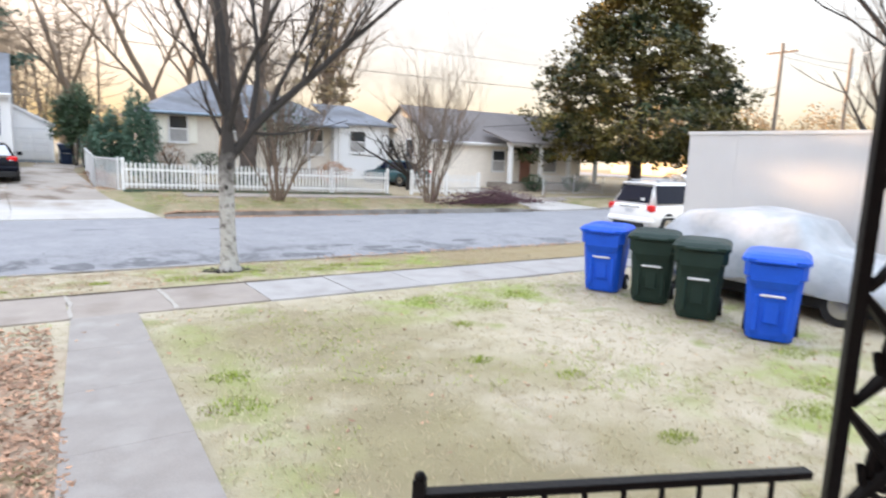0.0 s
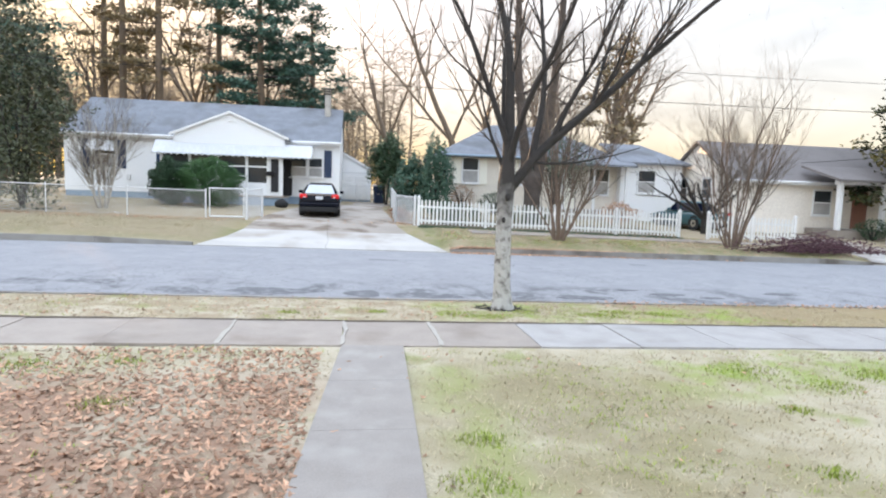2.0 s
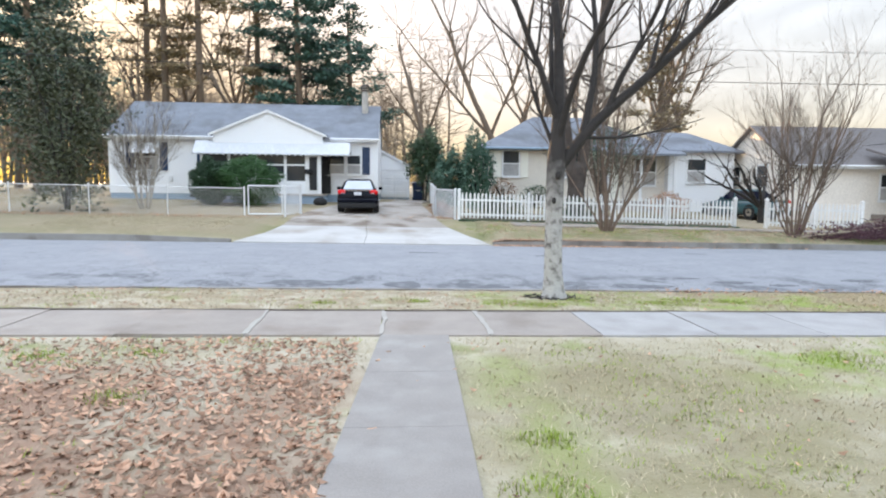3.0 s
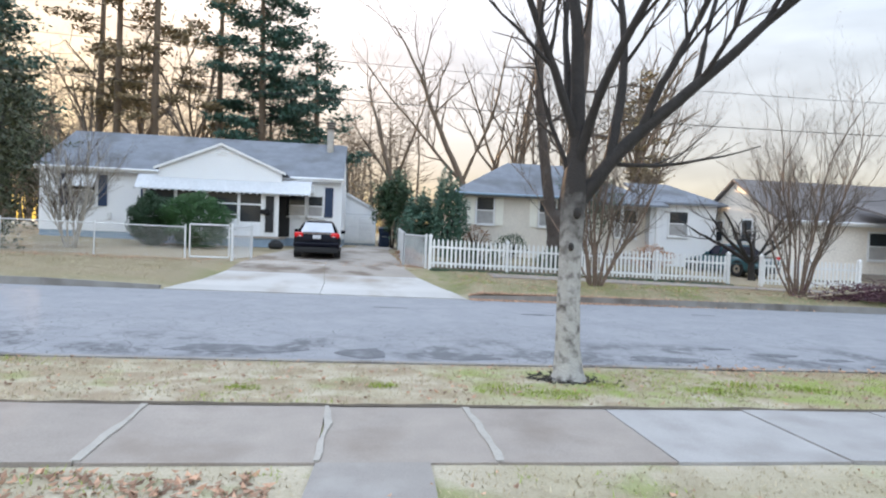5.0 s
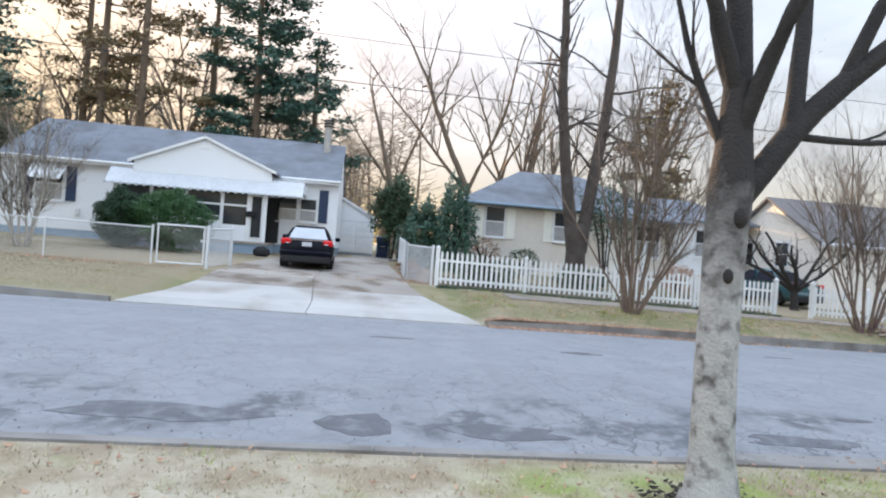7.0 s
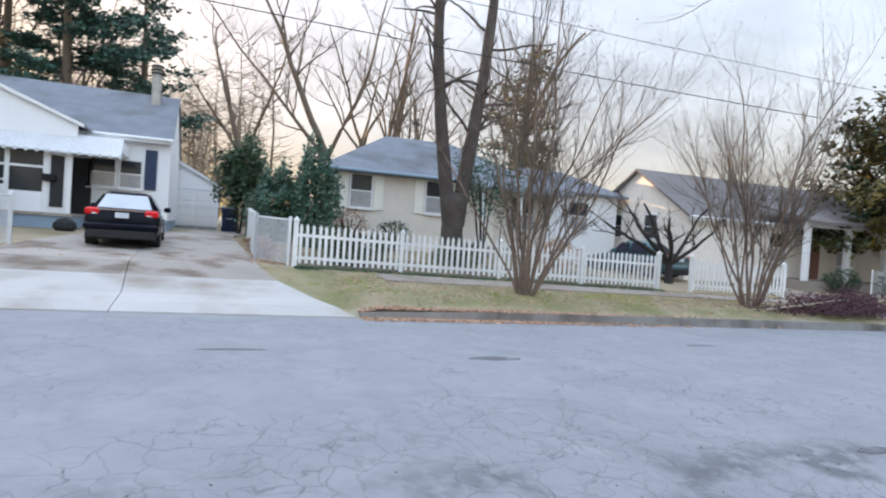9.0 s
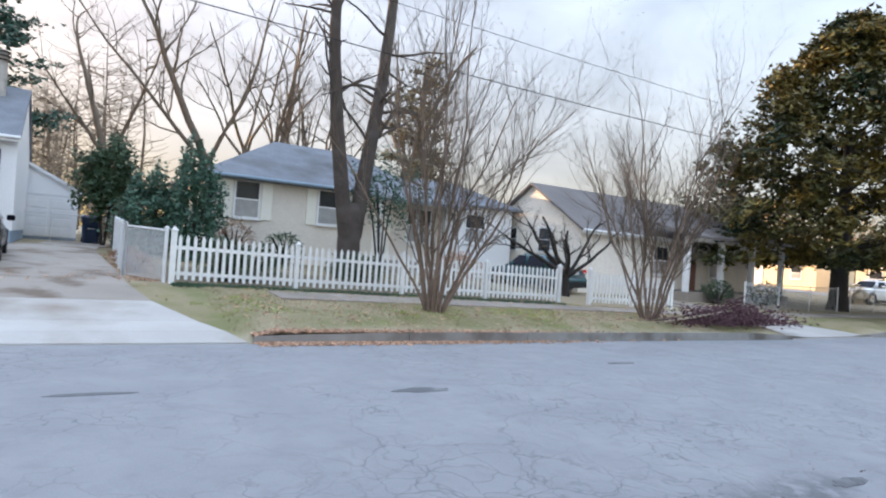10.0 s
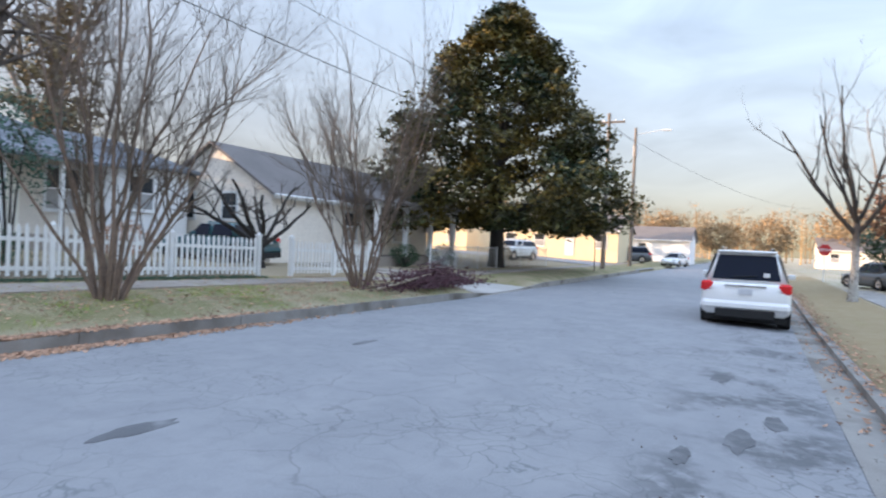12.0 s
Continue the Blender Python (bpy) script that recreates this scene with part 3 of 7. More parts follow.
def build_road():
    roadway = tagged(part("road", sheet(-150, 160, ROAD_N, ROAD_F, road_z, 2.0, 0.4, "road"), ASPHALT), "worn pale grey asphalt street with cracks and dark repairs", "road", kind="structure")
    # the crossing road far along the street
    tagged(part("road", sheet(52, 60, ROAD_F, 140, lambda x, y: ground_z(x, y) + 0.03, 2.0, 4.0, "crossing"), ASPHALT), "grey asphalt side street at the crossing", "road", kind="structure")
    rng = random.Random(3)
    for x, y, rx, ry in ((4.47, 19.75, 0.34, 0.12), (1.0, 20.3, 0.4, 0.06), (9.2, 20.9, 0.3, 0.07), (-1.4, 15.2, 0.9, 0.28), (0.4, 15.1, 0.35, 0.3), (1.9, 15.0, 0.6, 0.2), (5.2, 15.1, 0.7, 0.18), (7.4, 15.6, 0.4, 0.12), (8.3, 15.3, 0.3, 0.1), (6.6, 16.0, 0.25, 0.08), (10.4, 15.9, 0.35, 0.1)):
        pts = []
        for k in range(18):
            a = 2 * math.pi * k / 18
            f = 1 + 0.5 * noise.noise(Vector((math.cos(a) * 1.7 + x, math.sin(a) * 1.7 + y, 0)))
            px, py = x + rx * f * math.cos(a), y + ry * f * math.sin(a)
            pts.append((px, py, road_z(px, py) + 0.005))
        part("tar_patch", slab(pts, 0.02), TAR, roadway)
    # gutter pan of the near side, raised a little above the asphalt
    tagged(part("gutter", sheet(4.0, 52, ROAD_N, ROAD_N + 0.45, lambda x, y: road_z(x, y) + 0.006, 1.0, 0.45, "gutter"), KERB), "stained concrete gutter along the kerb", "gutter", kind="structure")
    # kerbs in lengths
    for y0, y1, spans, side in ((ROAD_N - 0.16, ROAD_N, [(-60, 52)], 0), (ROAD_F, ROAD_F + 0.16, [(-60, -5.2), (3.6, 52)], 1)):
        for x0, x1 in spans:
            holder = tagged(new("kerb"), "weathered concrete street kerb with dirty edge", "kerb", kind="structure")
            n = int((x1 - x0) / 3.0)
            for i in range(n):
                a, b = x0 + (x1 - x0) * i / n + 0.006, x0 + (x1 - x0) * (i + 1) / n - 0.006
                top = lambda x: ground_z(x, 14.1 if side == 0 else 24.1) + (0.0 if side == 0 else 0.02)
                bm = slab([(a, y0, top(a)), (b, y0, top(b)), (b, y1, top(b) - 0.01), (a, y1, top(a) - 0.01)], 0.34)
                part("kerbstone", bm, KERB, holder)


def build_sidewalks():
    near = tagged(new("pavement"), "old concrete sidewalk of worn slabs with open joints", "sidewalk", kind="structure")
    rng = random.Random(5)
    edges = [-1.45, 0.08, 1.35, 2.69, 4.1]
    cuts = [-1.45 - 1.4 * k for k in range(28, 0, -1)] + edges + [4.1 + 1.4 * k for k in range(1, 26)]
    for a, b in zip(cuts, cuts[1:]):
        t = rng.uniform(-0.006, 0.008)
        bm = slab([(a + 0.008, 10.22, ground_z(a, 10.2) + 0.015 + t), (b - 0.008, 10.22, ground_z(b, 10.2) + 0.015 + t * 0.5), (b - 0.008, 11.6, ground_z(b, 11.6) + 0.012), (a + 0.008, 11.6, ground_z(a, 11.6) + 0.012 + t)], 0.1)
        part("slab", bm, CONCRETE if a < 2.6 else SIDEWALK, near)
        if -2 < a < 2:
            left, right = [], []
            drift = rng.uniform(-0.02, 0.02)
            for i in range(9):
                y = 10.24 + 1.34 * i / 8
                drift += rng.uniform(-0.018, 0.018)
                w = 0.014 + 0.022 * rng.random()
                z = ground_z(a, y) + 0.023
                left.append((a + drift - w, y, z))
                right.append((a + drift + w, y, z))
            part("joint_patch", slab(left + right[::-1], 0.03), JOINT, near)
    # wavy dark strip: bare soil plus painted shadow under overhanging grass
    n = 260
    inner = [(-14 + 32 * i / n, 11.585, ground_z(-14 + 32 * i / n, 11.6) + 0.016) for i in range(n + 1)]
    outer = [(x, 11.63 + 0.06 * max(0.0, 0.5 + noise.noise(Vector((x * 2.3, 0, 7)))) + 0.02 * noise.noise(Vector((x * 9, 3, 0))), z + 0.004) for x, _, z in inner]
    verts = inner + outer + [(x, y, z - 0.05) for x, y, z in outer]
    faces = [(i, i + 1, n + 2 + i, n + 1 + i) for i in range(n)] + [(n + 1 + i, n + 2 + i, 2 * n + 3 + i, 2 * n + 2 + i) for i in range(n)]
    part("soil_edge", mesh_from("soil_edge", verts, faces), SOIL_SHADOW, near, "dark soil and painted shadow along the sidewalk edge")
    # front walk from the porch steps to the sidewalk, a little askew
    path = tagged(new("walkway"), "narrow grey concrete front walk crossing the lawn", "walkway", kind="structure")
    ys = [3.62, 4.9, 6.2, 7.5, 8.8, 10.21]
    for a, b in zip(ys, ys[1:]):
        l = lambda y: 0.08 + 0.072 * (y - 10.22)
        r = lambda y: 0.86 + 0.035 * (y - 10.22)
        part("slab", slab([(l(a), a + 0.002, 0.016), (r(a), a + 0.002, 0.013), (r(b), b - 0.002, 0.013), (l(b), b - 0.002, 0.016)], 0.1), PATHWAY, path)
    # sidewalk before the far houses
    far = tagged(new("pavement"), "grey concrete sidewalk edged with grass across the street", "sidewalk", kind="structure")
    for k in range(1, 45):
        for x0 in (3.4 + 1.5 * k, ):
            a, b = x0 + 0.01, x0 + 1.49
            z = lambda x, y: ground_z(x, y) + 0.02
            part("slab", slab([(a, 26.75, z(a, 26.75)), (b, 26.75, z(b, 26.75)), (b, 28.0, z(b, 28.0)), (a, 28.0, z(a, 28.0))], 0.1), CONCRETE, far)


def build_driveway(name, rows, label):
    """Concrete panels between rows of (y, left x, right x)."""
    d = tagged(new(name), label, "driveway", kind="structure")
    for (y0, l0, r0), (y1, l1, r1) in zip(rows, rows[1:]):
        for a, b in ((0.0, 0.5), (0.5, 1.0)):
            c = []
            for y, l, r, f, e in ((y0, l0, r0, a, 1), (y0, l0, r0, b, -1), (y1, l1, r1, b, -1), (y1, l1, r1, a, 1)):
                x = l + (r - l) * f + 0.008 * e
                c.append((x, y + (0.008 if y == y0 else -0.008), ground_z(x, y) + 0.03 if y > 24.2 else road_z(x, ROAD_F) + 0.03))
            part("panel", slab(c, 0.12), DRIVE if y0 < 26.5 else DRIVE_OLD, d)


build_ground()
build_road()
build_sidewalks()
build_driveway("driveway", [(23.93, -5.1, 3.5), (24.5, -4.8, 3.25), (25.2, -4.4, 2.9), (26.7, -4.0, 2.3), (28.2, -3.9, 2.0), (31, -3.7, 1.9), (34, -3.2, 1.8), (37, -2.4, 1.7), (40, 0.0, 1.9), (44.5, 0.2, 3.2)], "pale stained concrete driveway with open joints")
build_driveway("driveway", [(23.93, 20.6, 26.0), (24.5, 21.0, 25.6), (25.2, 21.4, 25.2), (26.7, 21.8, 24.6), (29, 22, 24.4), (33, 22.2, 24.2)], "pale concrete driveway apron beside the brush pile")


# houses
def window_unit(house, x0, x1, z0, z1, y, glass=GLASS, curtain=True, shutters=None, split=True):
    """A sash window in a wall that faces -y: frame, sill, two sashes of glass."""
    win = part("window", box(x0 - 0.09, y - 0.05, z0 - 0.09, x1 + 0.09, y + 0.02, z1 + 0.09, bevel=0.01), WHITE_TRIM, house)
    mid = (z0 + z1) / 2
    part("pane", box(x0, y - 0.06, mid + 0.03, x1, y - 0.052, z1), glass, win)
    part("pane", box(x0, y - 0.06, z0, x1, y - 0.052, mid - 0.03), CURTAIN if curtain else glass, win)
    part("sill", box(x0 - 0.14, y - 0.12, z0 - 0.13, x1 + 0.14, y - 0.05, z0 - 0.08), WHITE_TRIM, win)
    if shutters:
        for a, b in ((x0 - 0.14 - 0.42, x0 - 0.13), (x1 + 0.13, x1 + 0.14 + 0.42)):
            s = part("shutter", box(a, y - 0.05, z0 - 0.1, b, y - 0.005, z1 + 0.1, bevel=0.008), shutters, house, "plain louvred shutter")
            for k in range(9):
                z = z0 + (z1 - z0) * (k + 0.3) / 9
                part("slat", box(a + 0.05, y - 0.062, z, b - 0.05, y - 0.05, z + 0.07), shutters, s)


def gable_roof(house, x0, x1, yf, yb, eave, ridge, material, over=0.35, side=0.25):
    """Two roof slopes with a ridge along x, fascia and gable boards."""
    ym = (yf + yb) / 2
    k = (ridge - eave) / (ym - yf)
    ef = eave - k * over
    bm = bmesh.new()
    slab([(x0 - side, yf - over, ef), (x1 + side, yf - over, ef), (x1 + side, ym, ridge), (x0 - side, ym, ridge)], 0.12, bm)
    slab([(x1 + side, yb + over, ef), (x0 - side, yb + over, ef), (x0 - side, ym, ridge), (x1 + side, ym, ridge)], 0.12, bm)
    roof = part("roof", bm, material, house)
    part("fascia", box(x0 - side, yf - over - 0.03, ef - 0.2, x1 + side, yf - over, ef - 0.02), WHITE_TRIM, roof)
    part("gutter", rod((x0 - side, yf - over - 0.08, ef - 0.06), (x1 + side, yf - over - 0.08, ef - 0.06), 0.06), WHITE_TRIM, roof)
    return roof


def walls_gabled(house, x0, x1, yf, yb, base, eave, ridge, material):
    ym = (yf + yb) / 2
    part("wall", box(x0, yf, base, x1, yf + 0.2, eave), material, house)
    part("wall", box(x0, yb - 0.2, base, x1, yb, eave), material, house)
    for a, b in ((x0, x0 + 0.2), (x1 - 0.2, x1)):
        bm = bmesh.new()
        pts = [(yf + 0.2, base), (yb - 0.2, base), (yb - 0.2, eave), (ym, ridge - 0.13), (yf + 0.2, eave)]
        v0 = [bm.verts.new((a, y, z)) for y, z in pts]
        v1 = [bm.verts.new((b, y, z)) for y, z in pts]
        bm.faces.new(v0)
        bm.faces.new(v1[::-1])
        for i in range(5):
            j = (i + 1) % 5
            bm.faces.new((v0[i], v1[i], v1[j], v0[j]))
        part("gable_wall", bm, material, house)


def white_house():
    h = thing("house", (0, 0, 0), "white ranch house with grey roof, front gable porch and navy shutters", "house")
    x0, x1, yf, yb, base, eave, ridge = -15.5, -0.75, 38.6, 46.4, 1.25, 4.6, 6.75
    part("foundation", box(x0 + 0.03, yf + 0.03, 0.5, x1 - 0.03, yb - 0.03, base), FOUNDATION, h, "blue-grey block foundation")
    walls_gabled(h, x0, x1, yf, yb, base, eave, ridge, WHITE)
    gable_roof(h, x0, x1, yf, yb, eave, ridge, SHINGLE, side=0.08)
    for z in [base + 0.2 * k for k in range(1, 16)]:
        part("siding_edge", box(x0 + 0.02, yf - 0.014, z, x1 - 0.02, yf, z + 0.012), WHITE, h)
    # porch: block base, deck, glazed front, gable above a metal awning skirt
    px0, px1, py = -9.9, -2.9, 36.4
    part("porch_base", box(px0, py, 0.4, px1 - 0.7, yf, 1.2), FOUNDATION, h, "blue-grey painted block porch base")
    part("porch_floor", box(px0 - 0.05, py - 0.06, 1.2, px1 - 0.65, yf - 0.003, 1.3), CONCRETE, h)
    # near-black sheet on the wall paints the shade inside the porch
    part("back_panel", box(px0 + 0.1, yf - 0.05, 1.3, px1 - 0.5, yf - 0.012, 3.4), DARK, h, "near-black panel painting the porch's inner shade")
    for x in (-9.85, -8.45, -7.05, -5.55, -4.45, -3.75):
        part("porch_post", box(x - 0.07, py, 1.3, x + 0.07, py + 0.12, 3.5, bevel=0.01), WHITE_TRIM, h)
    for a, b, low in ((-9.78, -8.52, 2.15), (-8.38, -7.12, 2.15), (-6.98, -5.62, 2.15), (-5.48, -4.52, 1.98)):
        part("porch_panel", box(a, py + 0.03, 1.3, b, py + 0.09, low), WHITE, h)
        w = part("porch_window", box(a, py + 0.04, low, b, py + 0.07, 3.45), GLASS, h)
        part("sash_bar", box(a, py + 0.01, 2.78, b, py + 0.04, 2.86), WHITE_TRIM, w)
    part("handrail", box(-6.9, py - 0.02, 2.28, -5.6, py + 0.02, 2.34), WHITE_TRIM, h)
    d = part("storm_door", box(-4.38, py + 0.02, 1.3, -3.82, py + 0.08, 3.4), GALV, h, "grey glazed storm door")
    part("pane", box(-4.30, py + 0.005, 1.5, -3.9, py + 0.02, 3.25), DARK, d)
    part("mailbox", box(-4.52, py - 0.14, 2.36, -4.1, py, 2.6, bevel=0.03), IRON, h, "black wall mailbox by the door")
    # gable
    top, peak = 5.62, -6.45
    g = part("porch_gable", prism([(-9.3, 3.95), (-3.6, 3.95), (-3.6, 4.48), (peak, top), (-9.3, 4.48)], 36.6, 36.75), WHITE, h, "white gable with plain siding")
    for k in range(6):
        z = 4.5 + 0.18 * k
        w = 2.8 * (top - z) / (top - 4.48)
        part("siding_edge", box(peak - w, 36.588, z, peak + w, 36.6, z + 0.01), WHITE, g)
    bm = bmesh.new()
    slab([(-9.5, 36.48, 4.42), (peak, 36.48, top + 0.08), (peak, 41.2, top + 0.08), (-9.5, 39.2, 4.42)], 0.09, bm)
    slab([(peak, 36.48, top + 0.08), (-3.4, 36.48, 4.42), (-3.4, 39.2, 4.42), (peak, 41.2, top + 0.08)], 0.09, bm)
    part("gable_roof", bm, SHINGLE, h)
    for xe in (-9.5, -3.4):
        part("barge_board", slab([(peak, 36.45, top + 0.07), (xe, 36.45, 4.41), (xe, 36.53, 4.41), (peak, 36.53, top + 0.07)], 0.12), WHITE_TRIM, h)
    vent = part("gable_vent", box(peak - 0.2, 36.575, 5.12, peak + 0.2, 36.6, 5.4, bevel=0.01), WHITE_TRIM, g)
    for k in range(4):
        part("slat", box(peak - 0.16, 36.565, 5.15 + 0.06 * k, peak + 0.16, 36.575, 5.18 + 0.06 * k), WHITE, vent)
    # ribbed metal awning along the whole porch front
    ax0, ax1 = -10.2, -2.2
    skirt = part("awning", slab([(ax0, 36.1, 3.38), (ax1, 36.1, 3.38), (ax1, 36.7, 4.05), (ax0, 36.7, 4.05)], 0.035), AWNING, h, "white ribbed metal porch awning")
    n = 27
    for k in range(n):
        x = ax0 + (ax1 - ax0) * k / (n - 1)
        part("rib", slab([(x - 0.02, 36.1, 3.388), (x + 0.02, 36.1, 3.388), (x + 0.02, 36.69, 4.056), (x - 0.02, 36.69, 4.056)], 0.012), AWNING, skirt)
        part("scallop", rod((x, 36.085, 3.36), (x, 36.11, 3.36), 0.07, n=8), AWNING, skirt)
    part("porch_ceiling", box(ax0 + 0.1, 36.5, 3.5, ax1 - 0.1, 38.59, 3.56), WHITE_TRIM, h)
    part("porch_header", box(ax1 - 1.1, 36.75, 3.56, ax1, 38.59, 3.96), WHITE, h)
    window_unit(h, -3.45, -2.65, 2.45, 3.45, yf)
    window_unit(h, -2.45, -1.75, 2.45, 3.45, yf)
    part("shutter", box(-1.62, yf - 0.06, 2.4, -1.2, yf - 0.016, 3.95, bevel=0.01), NAVY, h, "navy louvred shutter")
    part("shutter", box(-10.75, yf - 0.06, 2.5, -10.35, yf - 0.016, 3.75, bevel=0.01), NAVY, h, "navy louvred shutter")
    window_unit(h, -14.0, -12.9, 2.55, 3.95, yf)
    for a in (-14.55, -12.75):
        part("shutter", box(a, yf - 0.06, 2.5, a + 0.42, yf - 0.016, 4.05, bevel=0.01), NAVY, h, "navy louvred shutter")
    part("awning", slab([(-14.2, 37.9, 3.45), (-12.75, 37.9, 3.45), (-12.75, 38.58, 4.15), (-14.2, 38.58, 4.15)], 0.04), WHITE_TRIM, h)
    part("dark_vent", box(-11.2, yf - 0.03, 1.05, -10.9, yf + 0.02, 1.2), DARK, h)
    part("meter_box", box(-12.3, yf - 0.1, 1.9, -12.1, yf - 0.01, 2.2, bevel=0.02), GALV, h)
    # chimney flue, roof vent
    ch = part("chimney", rod((-1.6, 41.6, 5.7), (-1.6, 41.6, 7.9), 0.19, n=12), FLUE, h, "weathered grey flue")
    for z in (7.5, 7.65, 7.8):
        part("flue_ring", rod((-1.6, 41.6, z), (-1.6, 41.6, z + 0.05), 0.27, n=12), IRON, ch)


def garage():
    g = thing("garage", (0, 0, 0), "small white wooden garage behind the driveway", "garage")
    x0, x1, yf, yb, top, eave = -4.0, 1.25, 46.6, 52.0, 4.55, 3.2
    mid = (x0 + x1) / 2
    part("foundation", box(x0 + 0.02, yf + 0.02, 0.5, x1 - 0.02, yb - 0.02, 1.02), FOUNDATION, g)
    part("wall", prism([(x0, 1.0), (x1, 1.0), (x1, eave), (mid, top), (x0, eave)], yf, yb), WHITE, g)
    bm = slab([(x1 + 0.2, yf - 0.12, eave - 0.03), (x1 + 0.2, yb, eave - 0.03), (mid, yb, top + 0.1), (mid, yf - 0.12, top + 0.1)], 0.08)
    slab([(mid, yf - 0.12, top + 0.1), (mid, yb, top + 0.1), (x0 - 0.2, yb, eave - 0.03), (x0 - 0.2, yf - 0.12, eave - 0.03)], 0.08, bm)
    part("roof", bm, SHINGLE, g)
    part("barge_board", slab([(mid, yf - 0.15, top + 0.09), (x1 + 0.2, yf - 0.15, eave - 0.04), (x1 + 0.2, yf - 0.12, eave - 0.04), (mid, yf - 0.12, top + 0.09)], 0.14), WHITE_TRIM, g)
    door = part("garage_door", box(mid - 1.3, yf - 0.05, 1.02, x1 - 0.2, yf - 0.003, 2.75), WHITE_TRIM, g)
    for k in range(4):
        for a in range(4):
            w = (x1 - 0.2 - mid + 1.3) / 4
            part("panel", box(mid - 1.3 + w * a + 0.05, yf - 0.07, 1.08 + 0.41 * k, mid - 1.3 + w * (a + 1) - 0.05, yf - 0.05, 1.42 + 0.41 * k, bevel=0.01), WHITE_TRIM, door)
    part("ledge", box(x0, yf - 0.04, 2.85, x1, yf - 0.003, 2.93), GALV, g)


def beige_house():
    h = thing("house", (0, 0, 0), "beige brick ranch house with hipped blue-grey roof and cream shutters", "house")
    x0, x1, yf, yb, base, eave, ridge = 5.45, 16.2, 38.7, 46.7, 0.4, 4.05, 6.3
    for a in ((x0, yf, x1, yf + 0.2), (x0, yb - 0.2, x1, yb), (x0, yf + 0.2, x0 + 0.2, yb - 0.2), (x1 - 0.2, yf + 0.2, x1, yb - 0.2)):
        part("wall", box(a[0], a[1], base, a[2], a[3], eave), BEIGE, h)
    o = 0.45
    e = [(x0 - o, yf - o, eave), (x1 + o, yf - o, eave), (x1 + o, yb + o, eave), (x0 - o, yb + o, eave)]
    r = [(x0 + 3.6, (yf + yb) / 2, ridge), (x1 - 3.6, (yf + yb) / 2, ridge)]
    bm = bmesh.new()
    ev = [bm.verts.new(c) for c in e]
    rv = [bm.verts.new(c) for c in r]
    lo = [bm.verts.new((c[0], c[1], c[2] - 0.14)) for c in e]
    for f in ((ev[0], ev[1], rv[1], rv[0]), (ev[1], ev[2], rv[1]), (ev[2], ev[3], rv[0], rv[1]), (ev[3], ev[0], rv[0]), lo[::-1]):
        bm.faces.new(f)
    for i in range(4):
        j = (i + 1) % 4
        bm.faces.new((ev[i], lo[i], lo[j], ev[j]))
    roof = part("roof", bm, SHINGLE, h)
    part("gutter", rod((x0 - o, yf - o - 0.06, eave - 0.05), (x1 + o, yf - o - 0.06, eave - 0.05), 0.07), FOUNDATION, roof)
    part("downpipe", rod((x0 + 0.1, yf - 0.06, 0.5), (x0 + 0.1, yf - 0.06, eave - 0.1), 0.045), FOUNDATION, h)
    window_unit(h, 6.5, 7.4, 2.45, 3.85, yf, shutters=CREAM)
    window_unit(h, 10.0, 10.9, 2.45, 3.85, yf, shutters=CREAM)
    # entrance and porch
    part("front_door", box(12.6, yf - 0.05, 1.1, 13.5, yf - 0.003, 3.2), CREAM, h)
    part("step", box(12.2, 37.2, 0.4, 16.4, yf - 0.003, 1.05), CONCRETE, h)
    for x in (12.3, 14.2, 16.2):
        part("porch_post", box(x - 0.07, 37.3, 1.05, x + 0.07, 37.44, 3.8, bevel=0.01), WHITE_TRIM, h)
    part("porch_roof", slab([(12.0, 37.0, 3.75), (16.7, 37.0, 3.75), (16.7, 38.9, 4.3), (12.0, 38.9, 4.3)], 0.12), SHINGLE, h)
    window_unit(h, 14.4, 15.6, 2.0, 3.5, yf)
    # lower wing
    wx0, wx1, wy = 16.2, 20.2, 38.2
    part("wall", box(wx0 + 0.002, wy, 0.3, wx1, wy + 0.2, 3.9), WHITE, h)
    part("wall", box(wx1 - 0.2, wy + 0.2, 0.3, wx1, 45, 3.9), WHITE, h)
    part("wall", box(wx0 + 0.002, wy + 0.2, 0.3, wx0 + 0.2, 45, 3.9), WHITE, h)
    part("wall", box(wx0 + 0.2, 44.8, 0.3, wx1 - 0.2, 45, 3.9), WHITE, h)
    bm = slab([(wx0 - 0.2, wy - 0.4, 4.0), (wx1 + 0.4, wy - 0.4, 4.0), (wx1 - 1.4, 41.5, 5.35), (wx0 - 0.2, 41.5, 5.35)], 0.12)
    slab([(wx1 + 0.4, wy - 0.4, 4.0), (wx1 + 0.4, 45.4, 4.0), (wx1 - 1.4, 41.5, 5.35)], 0.12, bm)
    part("wing_roof", bm, SHINGLE, h)
    window_unit(h, 17.35, 18.4, 2.2, 3.5, wy)


